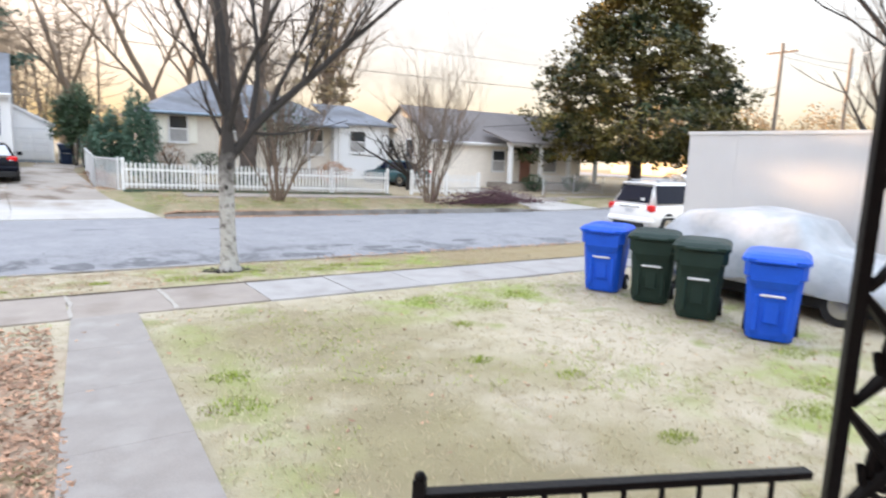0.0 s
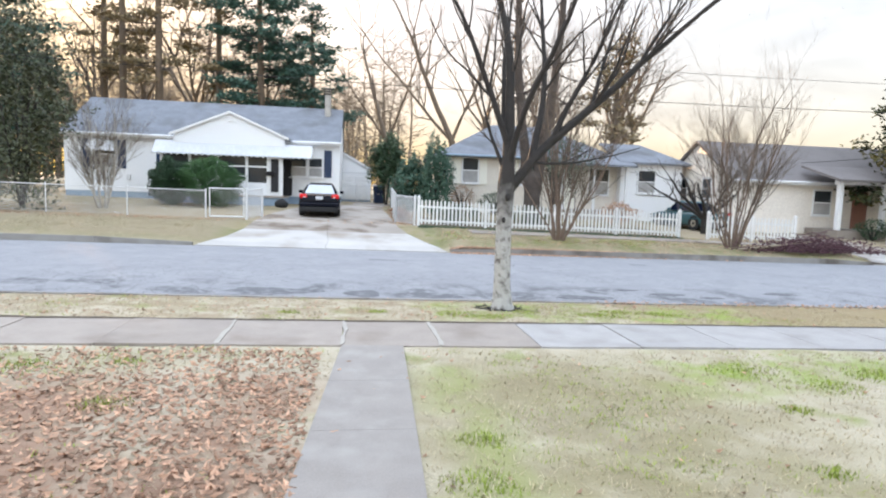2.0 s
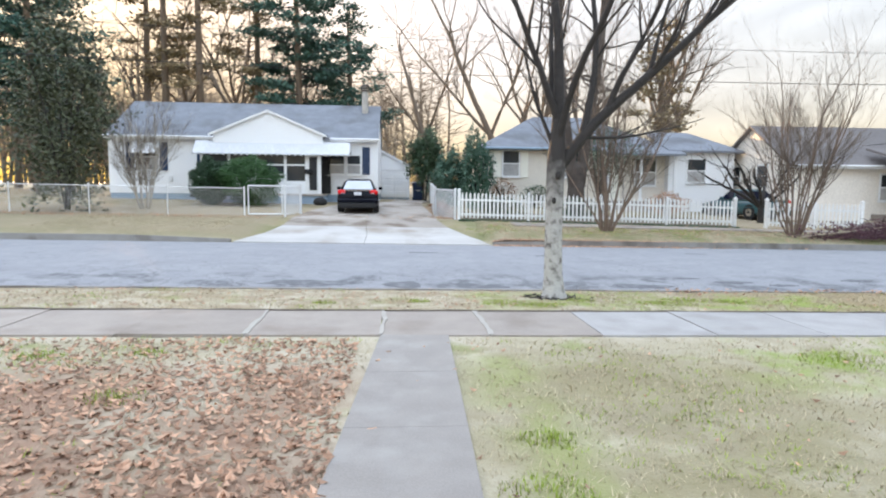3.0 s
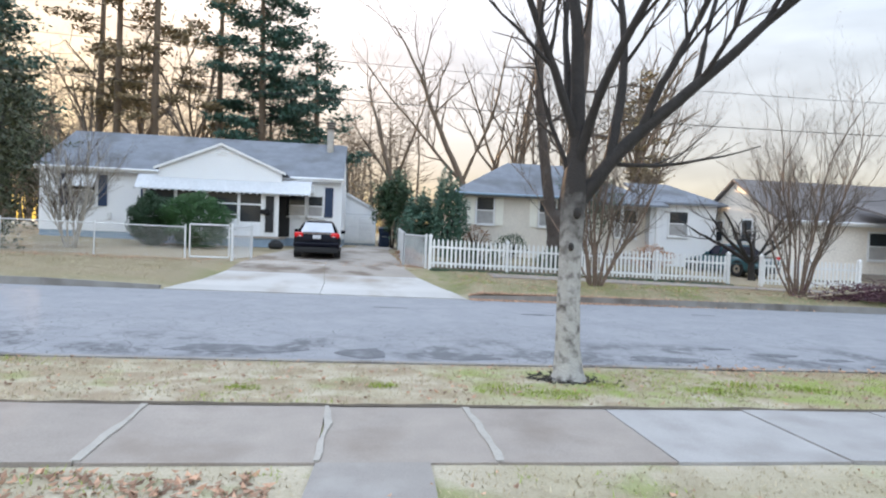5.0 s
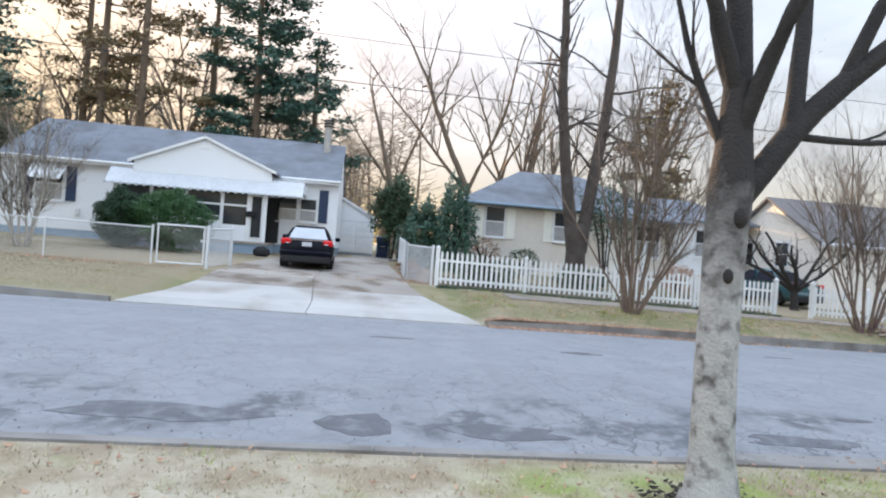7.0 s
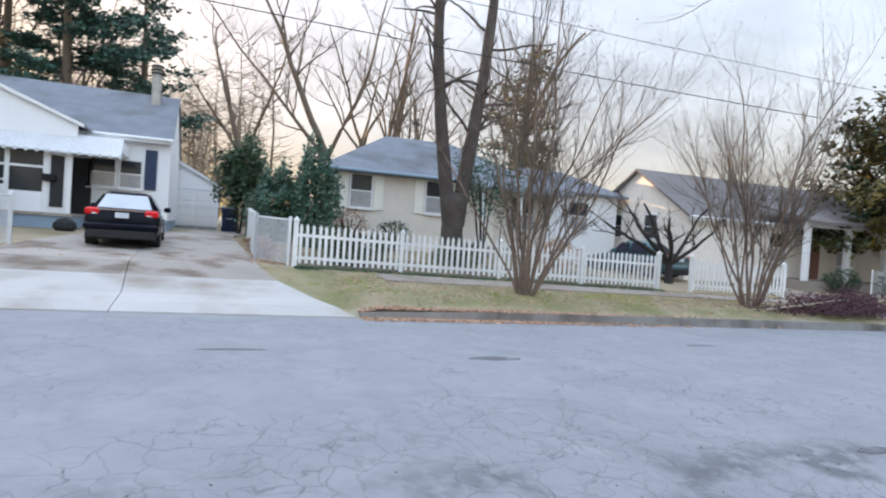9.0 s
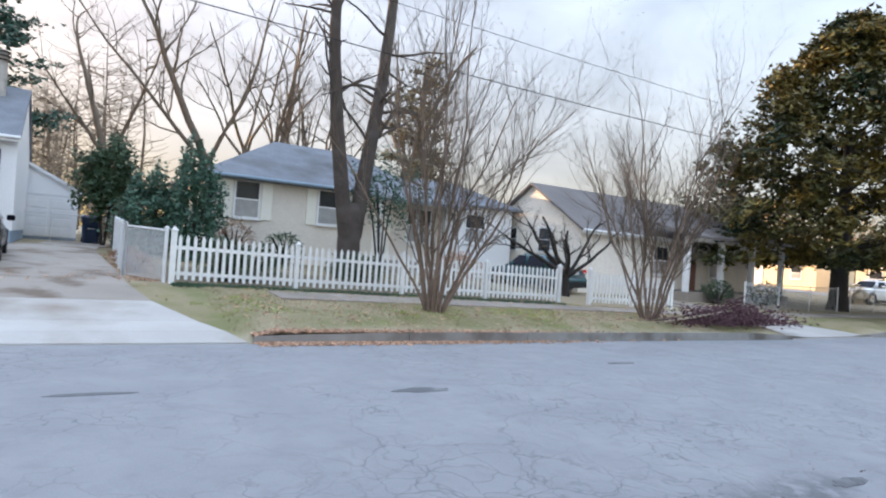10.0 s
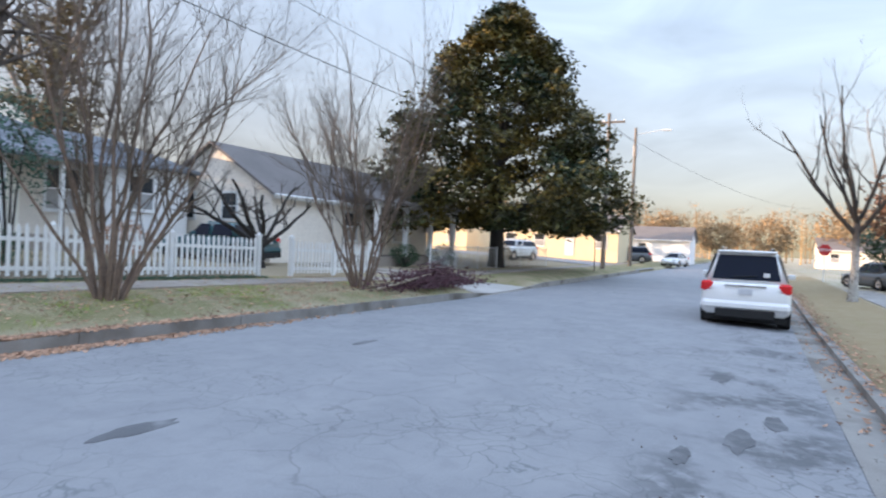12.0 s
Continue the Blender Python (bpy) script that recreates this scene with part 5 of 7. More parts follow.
# twin trunks behind the picket fence
def twin_tree():
    rng = random.Random(61)
    x, y = 9.3, 33.6
    th = thing("tree", (x, y, ground_z(x, y) - 0.1), "tall twin-trunked tree rising behind the picket fence", "tree")
    spec = dict(count=[1, 30, 4, 4], step=[1.0, 0.5, 0.4, 0.3], wander=[0.035, 0.22, 0.25, 0.25], rise=[0.02, 0.0, 0.02, 0.02], tip=0.35, shrink=0.16, thin=0.28, spread=1.0, along=0.35)
    spec["from"] = 0.22
    out = [[], [], [], []]
    bole = [Vector(p) for p in ((0.05, 0, 0), (0.05, 0, 0.4), (0.02, 0, 1.3), (0.03, 0, 2.2), (0.05, 0, 2.7))]
    part("trunk", limbs_mesh("trunk", [(bole, [0.58, 0.46, 0.42, 0.41, 0.3])], 10), BARK_TWIN, th)
    branch(rng, out, Vector((-0.12, 0, 1.6)), Vector((-0.17, 0.02, 1)), 14, 0.29, 0, dict(spec, wander=[0.06, 0.22, 0.25, 0.25], rise=[0.05, 0, 0.02, 0.02]))
    branch(rng, out, Vector((0.2, 0.05, 1.5)), Vector((0.13, 0.0, 1)), 15, 0.3, 0, dict(spec, wander=[0.06, 0.22, 0.25, 0.25]))
    for k, (line, radii) in enumerate(out[0]):
        part("trunk", limbs_mesh("trunk", [(line, radii)], 9), BARK_TWIN, th)
    tagged(part("branch", limbs_mesh("branch", out[1], 5), BARK_TWIN, th), kind="stuff")
    tagged(part("twig", limbs_mesh("twig", out[2] + out[3], 3), TWIG, th), kind="stuff")


def dark_tree(x, y):
    rng = random.Random(66)
    th = thing("tree", (x, y, ground_z(x, y) - 0.05), "small dark leafless tree with pruned crooked limbs", "tree")
    spec = dict(count=[1, 4, 4, 3], step=[0.35, 0.3, 0.25, 0.2], wander=[0.22, 0.26, 0.28, 0.3], rise=[0.03, 0.03, 0.03, 0.02], tip=0.4, shrink=0.5, thin=0.55, spread=0.8, along=0.8)
    spec["from"] = 0.3
    trunk, out = bare_tree(rng, 3.9, 0.17, 7, spec, 1.0, (0.7, 1.7))
    wood_parts(th, trunk, out, BARK, BARK)


twin_tree()
dark_tree(17.8, 31.4)
# brown brush, sized and placed also to block low sun between the houses
for i, (x, y, rx, h) in enumerate([(-3.5, 64, 3.4, 7.5), (0.8, 66, 3.2, 8.5), (4.6, 65, 3.2, 7.5), (8.5, 66, 3.4, 7.0), (12.5, 67, 3.4, 7.0), (-0.5, 58, 1.6, 4.5), (3.4, 56, 1.8, 4.5), (17, 66, 3.6, 7)]):
    shrub("thicket", x, y, rx, 1.6, h * 0.7, 1100, 0.3, THICKET, "pale brown winter thicket beyond the garage", "thicket", 200 + i, group="brown thickets at the edge of the woods")
kinds = [wood_tree(70, 17, 0.24, 5.5), wood_tree(71, 19, 0.28, 7.5, 5), wood_tree(72, 15, 0.2, 4.0, 5), wood_tree(73, 21, 0.3, 9.0)]
place(kinds[0], -24.0, 64, 10, True)
place(kinds[1], -14.0, 63, 0, True)
place(kinds[2], 13.5, 55, 40, True)
place(kinds[3], -20.0, 66, 0, True)
rng = random.Random(77)
spots = [(18, 60), (23, 54), (-28, 58), (-34, 62), (-41, 55), (-9.5, 68), (-5, 72), (15, 70), (28, 66), (-25, 70), (-47, 64), (33, 74), (-31, 50), (21, 74), (-55, 58), (-16, 72)]
for i, (x, y) in enumerate(spots):
    place(kinds[i % 4], x + rng.uniform(-0.8, 0.8), y, rng.uniform(0, 360))


def leaning_tree(x, y, lean, height, seed):
    """A tall bare yard tree whose trunk curves over and divides into crooked limbs."""
    rng = random.Random(seed)
    th = thing("tree", (x, y, ground_z(x, y) - 0.1), "tall leafless tree with a leaning trunk and crooked limbs", "tree", "bare trees behind the beige house")
    spec = dict(count=[1, 9, 6, 4], step=[0.9, 0.6, 0.5, 0.4], wander=[0.1, 0.22, 0.28, 0.3], rise=[0.0, 0.05, 0.04, 0.03], tip=0.25, shrink=0.4, thin=0.5, spread=0.75, along=0.85)
    spec["from"] = 0.2
    out = [[], [], [], []]
    trunk = [Vector((0, 0, -0.1)), Vector((0, 0, 0.8)), Vector((lean * 0.6, 0, 3.0)), Vector((lean * 1.7, 0.1, 5.2))]
    for way, length, r in (((lean, 0.1, 1), 1.0, 0.24), ((-lean * 0.8 + 0.15, -0.1, 1), 0.8, 0.15), ((lean * 2.4, 0.2, 1), 0.75, 0.14)):
        branch(rng, out, trunk[-1].copy(), Vector(way), (height - 5) * length, r, 0, spec)
    part("trunk", limbs_mesh("trunk", [(trunk, [0.45, 0.36, 0.31, 0.27])], 9), BARK_WARM, th)
    for run in out[0]:
        part("limb", limbs_mesh("limb", [run], 6), BARK_WARM, th)
    tagged(part("branch", limbs_mesh("branch", out[1], 4), BARK_WARM, th), kind="stuff")
    tagged(part("twig", limbs_mesh("twig", out[2] + out[3], 3), TWIG, th), kind="stuff")


leaning_tree(8.6, 52.5, -0.42, 20, 301)
leaning_tree(12.4, 55.0, 0.12, 19, 302)
leaning_tree(3.4, 60.0, -0.25, 17, 303)
leaning_tree(20.5, 51.0, 0.3, 17, 304)

# trees along the near side of the street and far beyond the crossing
place(kinds[2], 58, 6, 120)


def roadside_tree(x, y, seed, height, label):
    rng = random.Random(seed)
    th = thing("tree", (x, y, ground_z(x, y) - 0.05), label, "tree")
    spec = dict(count=[1, 5, 4, 4], step=[0.5, 0.4, 0.3, 0.25], wander=[0.14, 0.2, 0.24, 0.25], rise=[0.05, 0.05, 0.05, 0.03], tip=0.3, shrink=0.5, thin=0.5, spread=0.75, along=0.9)
    spec["from"] = 0.2
    trunk, out = bare_tree(rng, height, 0.17, 6, spec, 3.2)
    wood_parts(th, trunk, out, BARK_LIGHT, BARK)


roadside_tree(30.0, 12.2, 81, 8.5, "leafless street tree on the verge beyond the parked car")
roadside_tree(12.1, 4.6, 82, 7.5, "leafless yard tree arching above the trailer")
shrub("tree", 36.0, 8.8, 2.6, 2.6, 3.6, 2200, 0.3, RUST_LEAF, "tree holding rust-red winter leaves", "tree", 83, lift=2.2)
shrub("evergreen_tree", 40.5, 9.2, 1.7, 1.7, 2.4, 1400, 0.26, HOLLY, "green evergreen tree beside the side street", "tree", 84, lift=1.3)


def far_wood(name, x0, x1, y0, y1, n, h0, h1, seed, material, label):
    """Distant woods: many slender crooked trunks with fine crowns, in one mesh."""
    rng = random.Random(seed)
    verts, faces = [], []
    for _ in range(n):
        x, y, h = rng.uniform(x0, x1), rng.uniform(y0, y1), rng.uniform(h0, h1)
        z = ground_z(x, y) - 0.3
        p, line, lean = Vector((x, y, z)), [Vector((x, y, z))], rng.uniform(-0.12, 0.12)
        for k in range(6):
            p = p + Vector((lean + rng.uniform(-0.1, 0.1), rng.uniform(-0.1, 0.1), 1)) * (h / 6)
            line.append(p)
        tube(verts, faces, line, [0.2, 0.17, 0.15, 0.12, 0.08, 0.05, 0.02], 4)
        for _ in range(46):
            t = rng.uniform(1.6, 5.8)
            i = int(t)
            q = line[i].lerp(line[i + 1], t - i)
            a = rng.uniform(0, 6.28)
            l = h * 0.2 * rng.uniform(0.3, 1.0)
            up = rng.uniform(0.1, 1.0)
            m = q + Vector((math.cos(a), math.sin(a), up * 0.5)) * l * 0.6
            e = m + Vector((math.cos(a + rng.uniform(-0.7, 0.7)), math.sin(a), up + 0.2)) * l * 0.55
            tube(verts, faces, [q, m, e], [0.05, 0.035, 0.012], 3)
            e = m + Vector((math.cos(a + 1.2), math.sin(a + 1.2), up * 0.6)) * l * 0.45
            tube(verts, faces, [m, e], [0.03, 0.01], 3)
    tagged(part(name, mesh_from(name, verts, faces), material), label, "woods", kind="stuff")


# extent and density set to block low sun; the second belt is added
far_wood("woods", -150, 8, 84, 135, 330, 14, 25, 91, BARK_WARM, "distant leafless woods behind the houses")
far_wood("woods", -160, 0, 135, 175, 260, 18, 27, 94, BARK_WARM, "added second belt of leafless woods blocking the low sun")
far_wood("woods", 140, 200, -40, 60, 110, 8, 13, 92, GOLD_WOOD, "distant brown woods with low sun gold painted in")


def golden_tree(x, y, r, h, seed):
    th = shrub("tree", x, y, r, r, h, 1500, 0.55, GOLD_WOOD, "rounded tawny tree far down the street with sun gold painted in", "tree", seed, lift=1.5, group="tawny trees far down the street")


for i, (x, y, r, h) in enumerate([(104, 36, 4.5, 8), (112, 30, 4, 6.5), (98, 46, 5, 9), (116, 22, 4, 6), (122, 14, 4.5, 7), (110, 4, 5, 8), (92, 54, 5, 9), (86, 62, 5, 10), (70, 54, 4.5, 9), (76, -4, 4, 8), (66, -9, 4, 7)]):
    golden_tree(x, y, r, h, 100 + i)
# trees behind the near houses, which close the view back
for i, (x, y) in enumerate([(-22, 2), (-30, -8), (26, -12), (18, -20), (-14, -24), (4, -30), (48, -10)]):
    place(kinds[i % 4], x, y, 50 * i)


# picket fence
def picket_data():
    bm = prism([(-0.038, 0.0), (0.038, 0.0), (0.038, 0.98), (0.0, 1.06), (-0.038, 0.98)], -0.011, 0.011)
    me = bpy.data.meshes.new("picket")
    bmesh.ops.recalc_face_normals(bm, faces=bm.faces)
    bm.to_mesh(me)
    bm.free()
    me.materials.append(FENCE_WHITE)
    return me


PICKET = picket_data()


def picket_fence(xs, y, label, per=16, ends=True):
    th = thing("picket_fence", (xs[0], y, ground_z(xs[0], y)), label, "fence", "white picket fence panels")
    base = th.matrix_world.translation.copy()
    rng = random.Random(int(xs[0] * 10))
    for x in xs:
        big = x in (xs[0], xs[-1])
        h = 1.32 if big else 1.24
        w = 0.062 if big else 0.052
        z = ground_z(x, y) - base.z
        post = part("post", box(x - base.x - w, -w, z - 0.15, x - base.x + w, w, z + h - 0.12, bevel=0.008), FENCE_WHITE, th)
        bm = box(x - base.x - w - 0.02, -w - 0.02, z + h - 0.118, x - base.x + w + 0.02, w + 0.02, z + h - 0.08, bevel=0.008)
        bmesh.ops.create_cone(bm, cap_ends=True, segments=4, radius1=w * 1.3, radius2=0.005, depth=0.08, matrix=Matrix.Translation((x - base.x, 0, z + h - 0.041)) @ Matrix.Rotation(radians(45), 4, 'Z'))
        part("post_cap", bm, FENCE_WHITE, post)
    for a, b in zip(xs, xs[1:]):
        za, zb = ground_z(a, y) - base.z, ground_z(b, y) - base.z
        for f in (0.22, 0.82):
            bm = slab([(a - base.x + 0.06, 0.012, za + f + 0.05), (b - base.x - 0.06, 0.012, zb + f + 0.05), (b - base.x - 0.06, 0.046, zb + f + 0.05), (a - base.x + 0.06, 0.046, za + f + 0.05)], 0.085)
            part("rail", bm, FENCE_WHITE, th)
        for k in range(per):
            t = (k + 0.85) / (per + 0.7)
            p = new("picket", PICKET)
            p.parent = th
            p.location = (a + (b - a) * t - base.x, -0.002, za + (zb - za) * t + 0.08 + rng.uniform(-0.012, 0.012))
            p.rotation_euler = (0, rng.uniform(-0.012, 0.012), 0)
    return th


picket_fence([2.9, 5.85, 8.95, 11.87, 14.9], 28.7, "white picket fence with capped posts before the beige house", 17)
picket_fence([16.35, 18.55, 20.75], 28.72, "short white picket fence beside the side yard", 12)


# chain-link fences
def chain_fence(pts, height, label, posts=2.6, thick=0.022, strand=0.0022):
    """Posts, a top rail and woven wire along a line of (x, y)."""
    x, y = pts[0]
    th = thing("chain_link_fence", (x, y, ground_z(x, y)), label, "fence")
    o = th.matrix_world.translation.copy()
    verts, faces = [], []
    for (xa, ya), (xb, yb) in zip(pts, pts[1:]):
        length = math.hypot(xb - xa, yb - ya)
        n = max(1, round(length / posts))
        at = lambda t, h: Vector((xa + (xb - xa) * t, ya + (yb - ya) * t, ground_z(xa + (xb - xa) * t, ya + (yb - ya) * t) + h)) - o
        for k in range(n + 1):
            post = part("post", rod(at(k / n, -0.1), at(k / n, height + 0.04), thick * (1.5 if k in (0, n) else 1.0), n=8), GALV, th)
            bm = bmesh.new()
            bmesh.ops.create_uvsphere(bm, u_segments=8, v_segments=5, radius=thick * 1.7, matrix=Matrix.Translation(at(k / n, height + 0.05)))
            part("post_cap", bm, GALV, post)
        part("top_rail", rod(at(0, height), at(1, height), thick * 0.8, n=8), GALV, th)
        step = 0.075
        m = int((length + height) / step)
        for k in range(m):
            for s in (0, 1):
                u0 = k * step - height if s == 0 else k * step
                u1 = u0 + height if s == 0 else u0 - height
                a, b, ha, hb = u0, u1, 0.04, height
                if a < 0:
                    ha, a = ha + (hb - ha) * (0 - a) / (b - a), 0
                if a > length:
                    if b > length:
                        continue
                    ha, a = ha + (hb - ha) * (length - a) / (b - a), length
                if b < 0:
                    if a <= 0:
                        continue
                    hb, b = ha + (hb - ha) * (0 - a) / (b - a), 0
                if b > length:
                    hb, b = ha + (hb - ha) * (length - a) / (b - a), length
                tube(verts, faces, [at(a / length, ha), at(b / length, hb)], [strand, strand], 3)
    tagged(part("wire_mesh", mesh_from("wire_mesh", verts, faces), GALV, th), kind="stuff")
    return th


def chain_gate(xa, xb, y, height):
    z = ground_z(xa, y) + 0.08
    th = thing("gate", (xa, y, z), "galvanised chain-link gate standing closed beside the driveway", "gate")
    w = xb - xa
    for p, q, nm in (((0, 0, 0), (0, 0, height), "frame_bar"), ((w, 0, 0), (w, 0, height), "frame_bar"), ((0, 0, 0), (w, 0, 0), "frame_bar"), ((0, 0, height), (w, 0, height), "frame_bar")):
        part(nm, rod(p, q, 0.028, n=8), GALV, th)
    verts, faces = [], []
    for k in range(int((w + height) / 0.075)):
        for s in (0, 1):
            a = k * 0.075 - (height if s == 0 else 0)
            pts = [(a + t * height if s == 0 else a + height - t * height - 0.0, t * height) for t in (0.0, 1.0)]
            (u0, v0), (u1, v1) = pts
            if u1 == u0:
                continue
            t0 = [max(0.0, min(1.0, (lim - u0) / (u1 - u0))) for lim in (0.0, w)]
            lo, hi = min(t0), max(t0)
            if hi - lo < 0.02:
                continue
            tube(verts, faces, [Vector((u0 + (u1 - u0) * lo, 0, v0 + (v1 - v0) * lo)), Vector((u0 + (u1 - u0) * hi, 0, v0 + (v1 - v0) * hi))], [0.0022, 0.0022], 3)
    tagged(part("wire_mesh", mesh_from("wire_mesh", verts, faces), GALV, th), kind="stuff")
    part("latch", box(w - 0.1, -0.03, height * 0.6, w + 0.04, 0.03, height * 0.66), GALV, th)


chain_fence([(-24, 28.7), (-5.85, 28.7)], 1.12, "galvanised chain-link fence along the front lawn", 3.0)
chain_gate(-5.7, -4.35, 28.72, 1.15)
chain_fence([(-4.25, 28.75), (-3.85, 30.3)], 1.2, "short galvanised chain-link return by the driveway", 1.6, 0.034, 0.006)
chain_fence([(2.75, 28.8), (1.98, 29.8), (2.1, 35.0)], 1.2, "galvanised chain-link fence along the driveway edge", 1.7, 0.03, 0.006)
chain_fence([(25.9, 28.9), (33.9, 28.9)], 1.15, "galvanised chain-link fence before the porch house", 2.7)
chain_fence([(35.2, 28.9), (43, 28.9)], 1.15, "galvanised chain-link fence beyond the magnolia", 2.7)
chain_fence([(-0.9, 44.9), (2.6, 44.9)], 1.2, "chain-link gate before the white garage", 1.2)


def plank_fence(x, y0, y1, height):
    th = thing("wooden_fence", (x, y0, ground_z(x, y0)), "dark weathered plank fence beyond the driveway", "fence")
    rng = random.Random(9)
    n = int((y1 - y0) / 0.15)
    for k in range(n):
        z = ground_z(x, y0 + 0.15 * k) - ground_z(x, y0)
        part("plank", box(-0.012, 0.15 * k, z - 0.05, 0.012, 0.15 * k + 0.135, z + height + rng.uniform(-0.03, 0.03)), BARK_WARM, th)
    for h in (0.4, height - 0.3):
        part("rail", box(0.012, 0, h, 0.05, y1 - y0, h + 0.09), BARK_WARM, th)


plank_fence(2.6, 38, 45, 1.7)


# cars
def loft(sections):
    """Skins rings of equal size, and closes both ends."""
    bm = bmesh.new()
    rings = [[bm.verts.new(p) for p in s] for s in sections]
    n = len(rings[0])
    for a, b in zip(rings, rings[1:]):
        for i in range(n):
            j = (i + 1) % n
            bm.faces.new((a[i], a[j], b[j], b[i]))
    bm.faces.new(rings[0][::-1])
    bm.faces.new(rings[-1])
    return bm


def car(x, y, z, turn, paint, label, L=4.7, W=1.82, H=1.46, suv=False, rear_glass=None):
    """A parked car whose front points along its own +y; lower body, cabin, glass, lamps, wheels."""
    th = thing("car", (x, y, z), label, "car", "parked cars", turn=turn)
    w, r = W / 2, 0.36 if suv else 0.32
    belt = 1.10 if suv else 0.93
    hood = 1.05 if suv else 0.86
    trunk = belt if suv else 0.98
    h = L / 2

    def ring(yy, half, z0, z1, tuck=0.05):
        return [(-half + 0.12, yy, z0), (-half + 0.02, yy, z0 + 0.12), (-half, yy, z0 * 0.5 + z1 * 0.5), (-half + tuck * 0.5, yy, z1 - 0.18), (-half + tuck + 0.04, yy, z1 - 0.05), (-half + tuck + 0.16, yy, z1),
                (half - tuck - 0.16, yy, z1), (half - tuck - 0.04, yy, z1 - 0.05), (half - tuck * 0.5, yy, z1 - 0.18), (half, yy, z0 * 0.5 + z1 * 0.5), (half - 0.02, yy, z0 + 0.12), (half - 0.12, yy, z0)]
    low = 0.26 if suv else 0.2
    body = loft([ring(-h, w - 0.13, low + 0.16, trunk - 0.10), ring(-h + 0.08, w - 0.05, low + 0.06, trunk - 0.02), ring(-h + 0.3, w - 0.015, low, trunk), ring(-h + 0.6, w, low, trunk), ring(-h + 1.1, w, low, belt), ring(0, w, low, belt),
                 ring(h - 1.5, w, low, belt - 0.02), ring(h - 1.0, w - 0.01, low, hood), ring(h - 0.35, w - 0.05, low + 0.02, hood - 0.1), ring(h, w - 0.2, low + 0.14, hood - 0.3)])
    b = part("body", body, paint, th)
    for p in b.data.polygons:
        p.use_smooth = True
    # cabin
    yb0, yb1 = (-h + 0.10, -h + 0.5) if suv else (-h + 0.62, -h + 1.35)
    yf1, yf0 = (h - 1.95, h - 1.25) if suv else (h - 2.15, h - 1.3)
    wr = w - (0.33 if suv else 0.36)
    wb = w - (0.10 if suv else 0.08)

    def cab(yy, half, z0, z1):
        return [(-half[0], yy[0], z0), (-half[1], yy[1], z1 - 0.05), (-half[1] + 0.08, yy[1], z1), (half[1] - 0.08, yy[1], z1), (half[1], yy[1], z1 - 0.05), (half[0], yy[0], z0)]
    top = loft([cab((yb0, yb1), (wb - 0.03, wr - 0.04), belt - 0.04, H - 0.04), cab((yb0 + 0.35, yb1 + 0.35), (wb, wr), belt - 0.04, H), cab((0.1, 0.1), (wb, wr), belt - 0.04, H + 0.01), cab((yf0, yf1), (wb - 0.03, wr - 0.03), belt - 0.04, H - 0.04)])
    c = part("cabin", top, paint, th)
    c.data.polygons.foreach_set("use_smooth", [True] * len(c.data.polygons))
    # rear, front and side glass, set a little proud
    def pane(name, pts, m, parent=c):
        bm = bmesh.new()
        bm.faces.new([bm.verts.new(p) for p in pts])
        g = bmesh.ops.extrude_face_region(bm, geom=list(bm.faces))
        nrm = (Vector(pts[1]) - Vector(pts[0])).cross(Vector(pts[2]) - Vector(pts[1])).normalized()
        bmesh.ops.translate(bm, verts=[v for v in g["geom"] if isinstance(v, bmesh.types.BMVert)], vec=nrm * 0.012)
        return part(name, bm, m, parent)

    def mixp(z0, z1, t0, t1, half0, half1, ya, yb):
        f = lambda t: (ya + (yb - ya) * t, z0 + (z1 - z0) * t, half0 + (half1 - half0) * t)
        (y0, za, h0), (y1, zb, h1) = f(t0), f(t1)
        return [(-h0, y0, za), (h0, y0, za), (h1, y1, zb), (-h1, y1, zb)]
    pane("rear_window", mixp(belt - 0.04, H - 0.04, 0.12, 0.88, wb - 0.14, wr - 0.07, yb0 - 0.006, yb1 - 0.006), rear_glass or CARGLASS)
    q = mixp(belt - 0.04, H - 0.04, 0.1, 0.9, wb - 0.12, wr - 0.14, yf0 + 0.006, yf1 + 0.006)
    pane("windscreen", [q[1], q[0], q[3], q[2]], CARGLASS)
    for s in (-1, 1):
        for ya, yb in ((yb0 + (0.25 if suv else 0.5), -0.25), (-0.15, yf0 - 0.35)):
            a = [(s * (wb + 0.004), ya, belt + 0.03), (s * (wb + 0.004), yb, belt + 0.03), (s * (wr + 0.035), yb - (0.3 if yb > 0 else 0), H - 0.1), (s * (wr + 0.035), ya + (0.25 if not suv and ya < -0.5 else 0.1), H - 0.1)]
            pane("side_window", a if s > 0 else a[::-1], CARGLASS)
        # mirror
        part("mirror", box(s * (w - 0.02), h - 1.95, belt + 0.02, s * (w + 0.17), h - 1.8, belt + 0.17, bevel=0.03), paint, th)
        # tail lamps wrap the corner
        zt = 0.98 if suv else 0.86
        tall = 0.125 if suv else 0.10
        bm = box(s * (w - (0.3 if suv else 0.42)), -h - 0.012, zt - tall, s * (w - (0.02 if suv else 0.05)), -h + 0.26, zt + tall, bevel=0.05)
        lamp = part("tail_lamp", bm, TAIL, th, "red tail lamp")
        part("reverse_lens", box(s * (w - 0.33), -h - 0.02, zt - 0.065, s * (w - 0.22), -h - 0.01, zt - 0.035), SIGN_WHITE, lamp)
        part("head_lamp", box(s * (w - 0.5), h - 0.28, hood - 0.3, s * (w - 0.16), h - 0.08, hood - 0.16, bevel=0.03), CHROME, th)
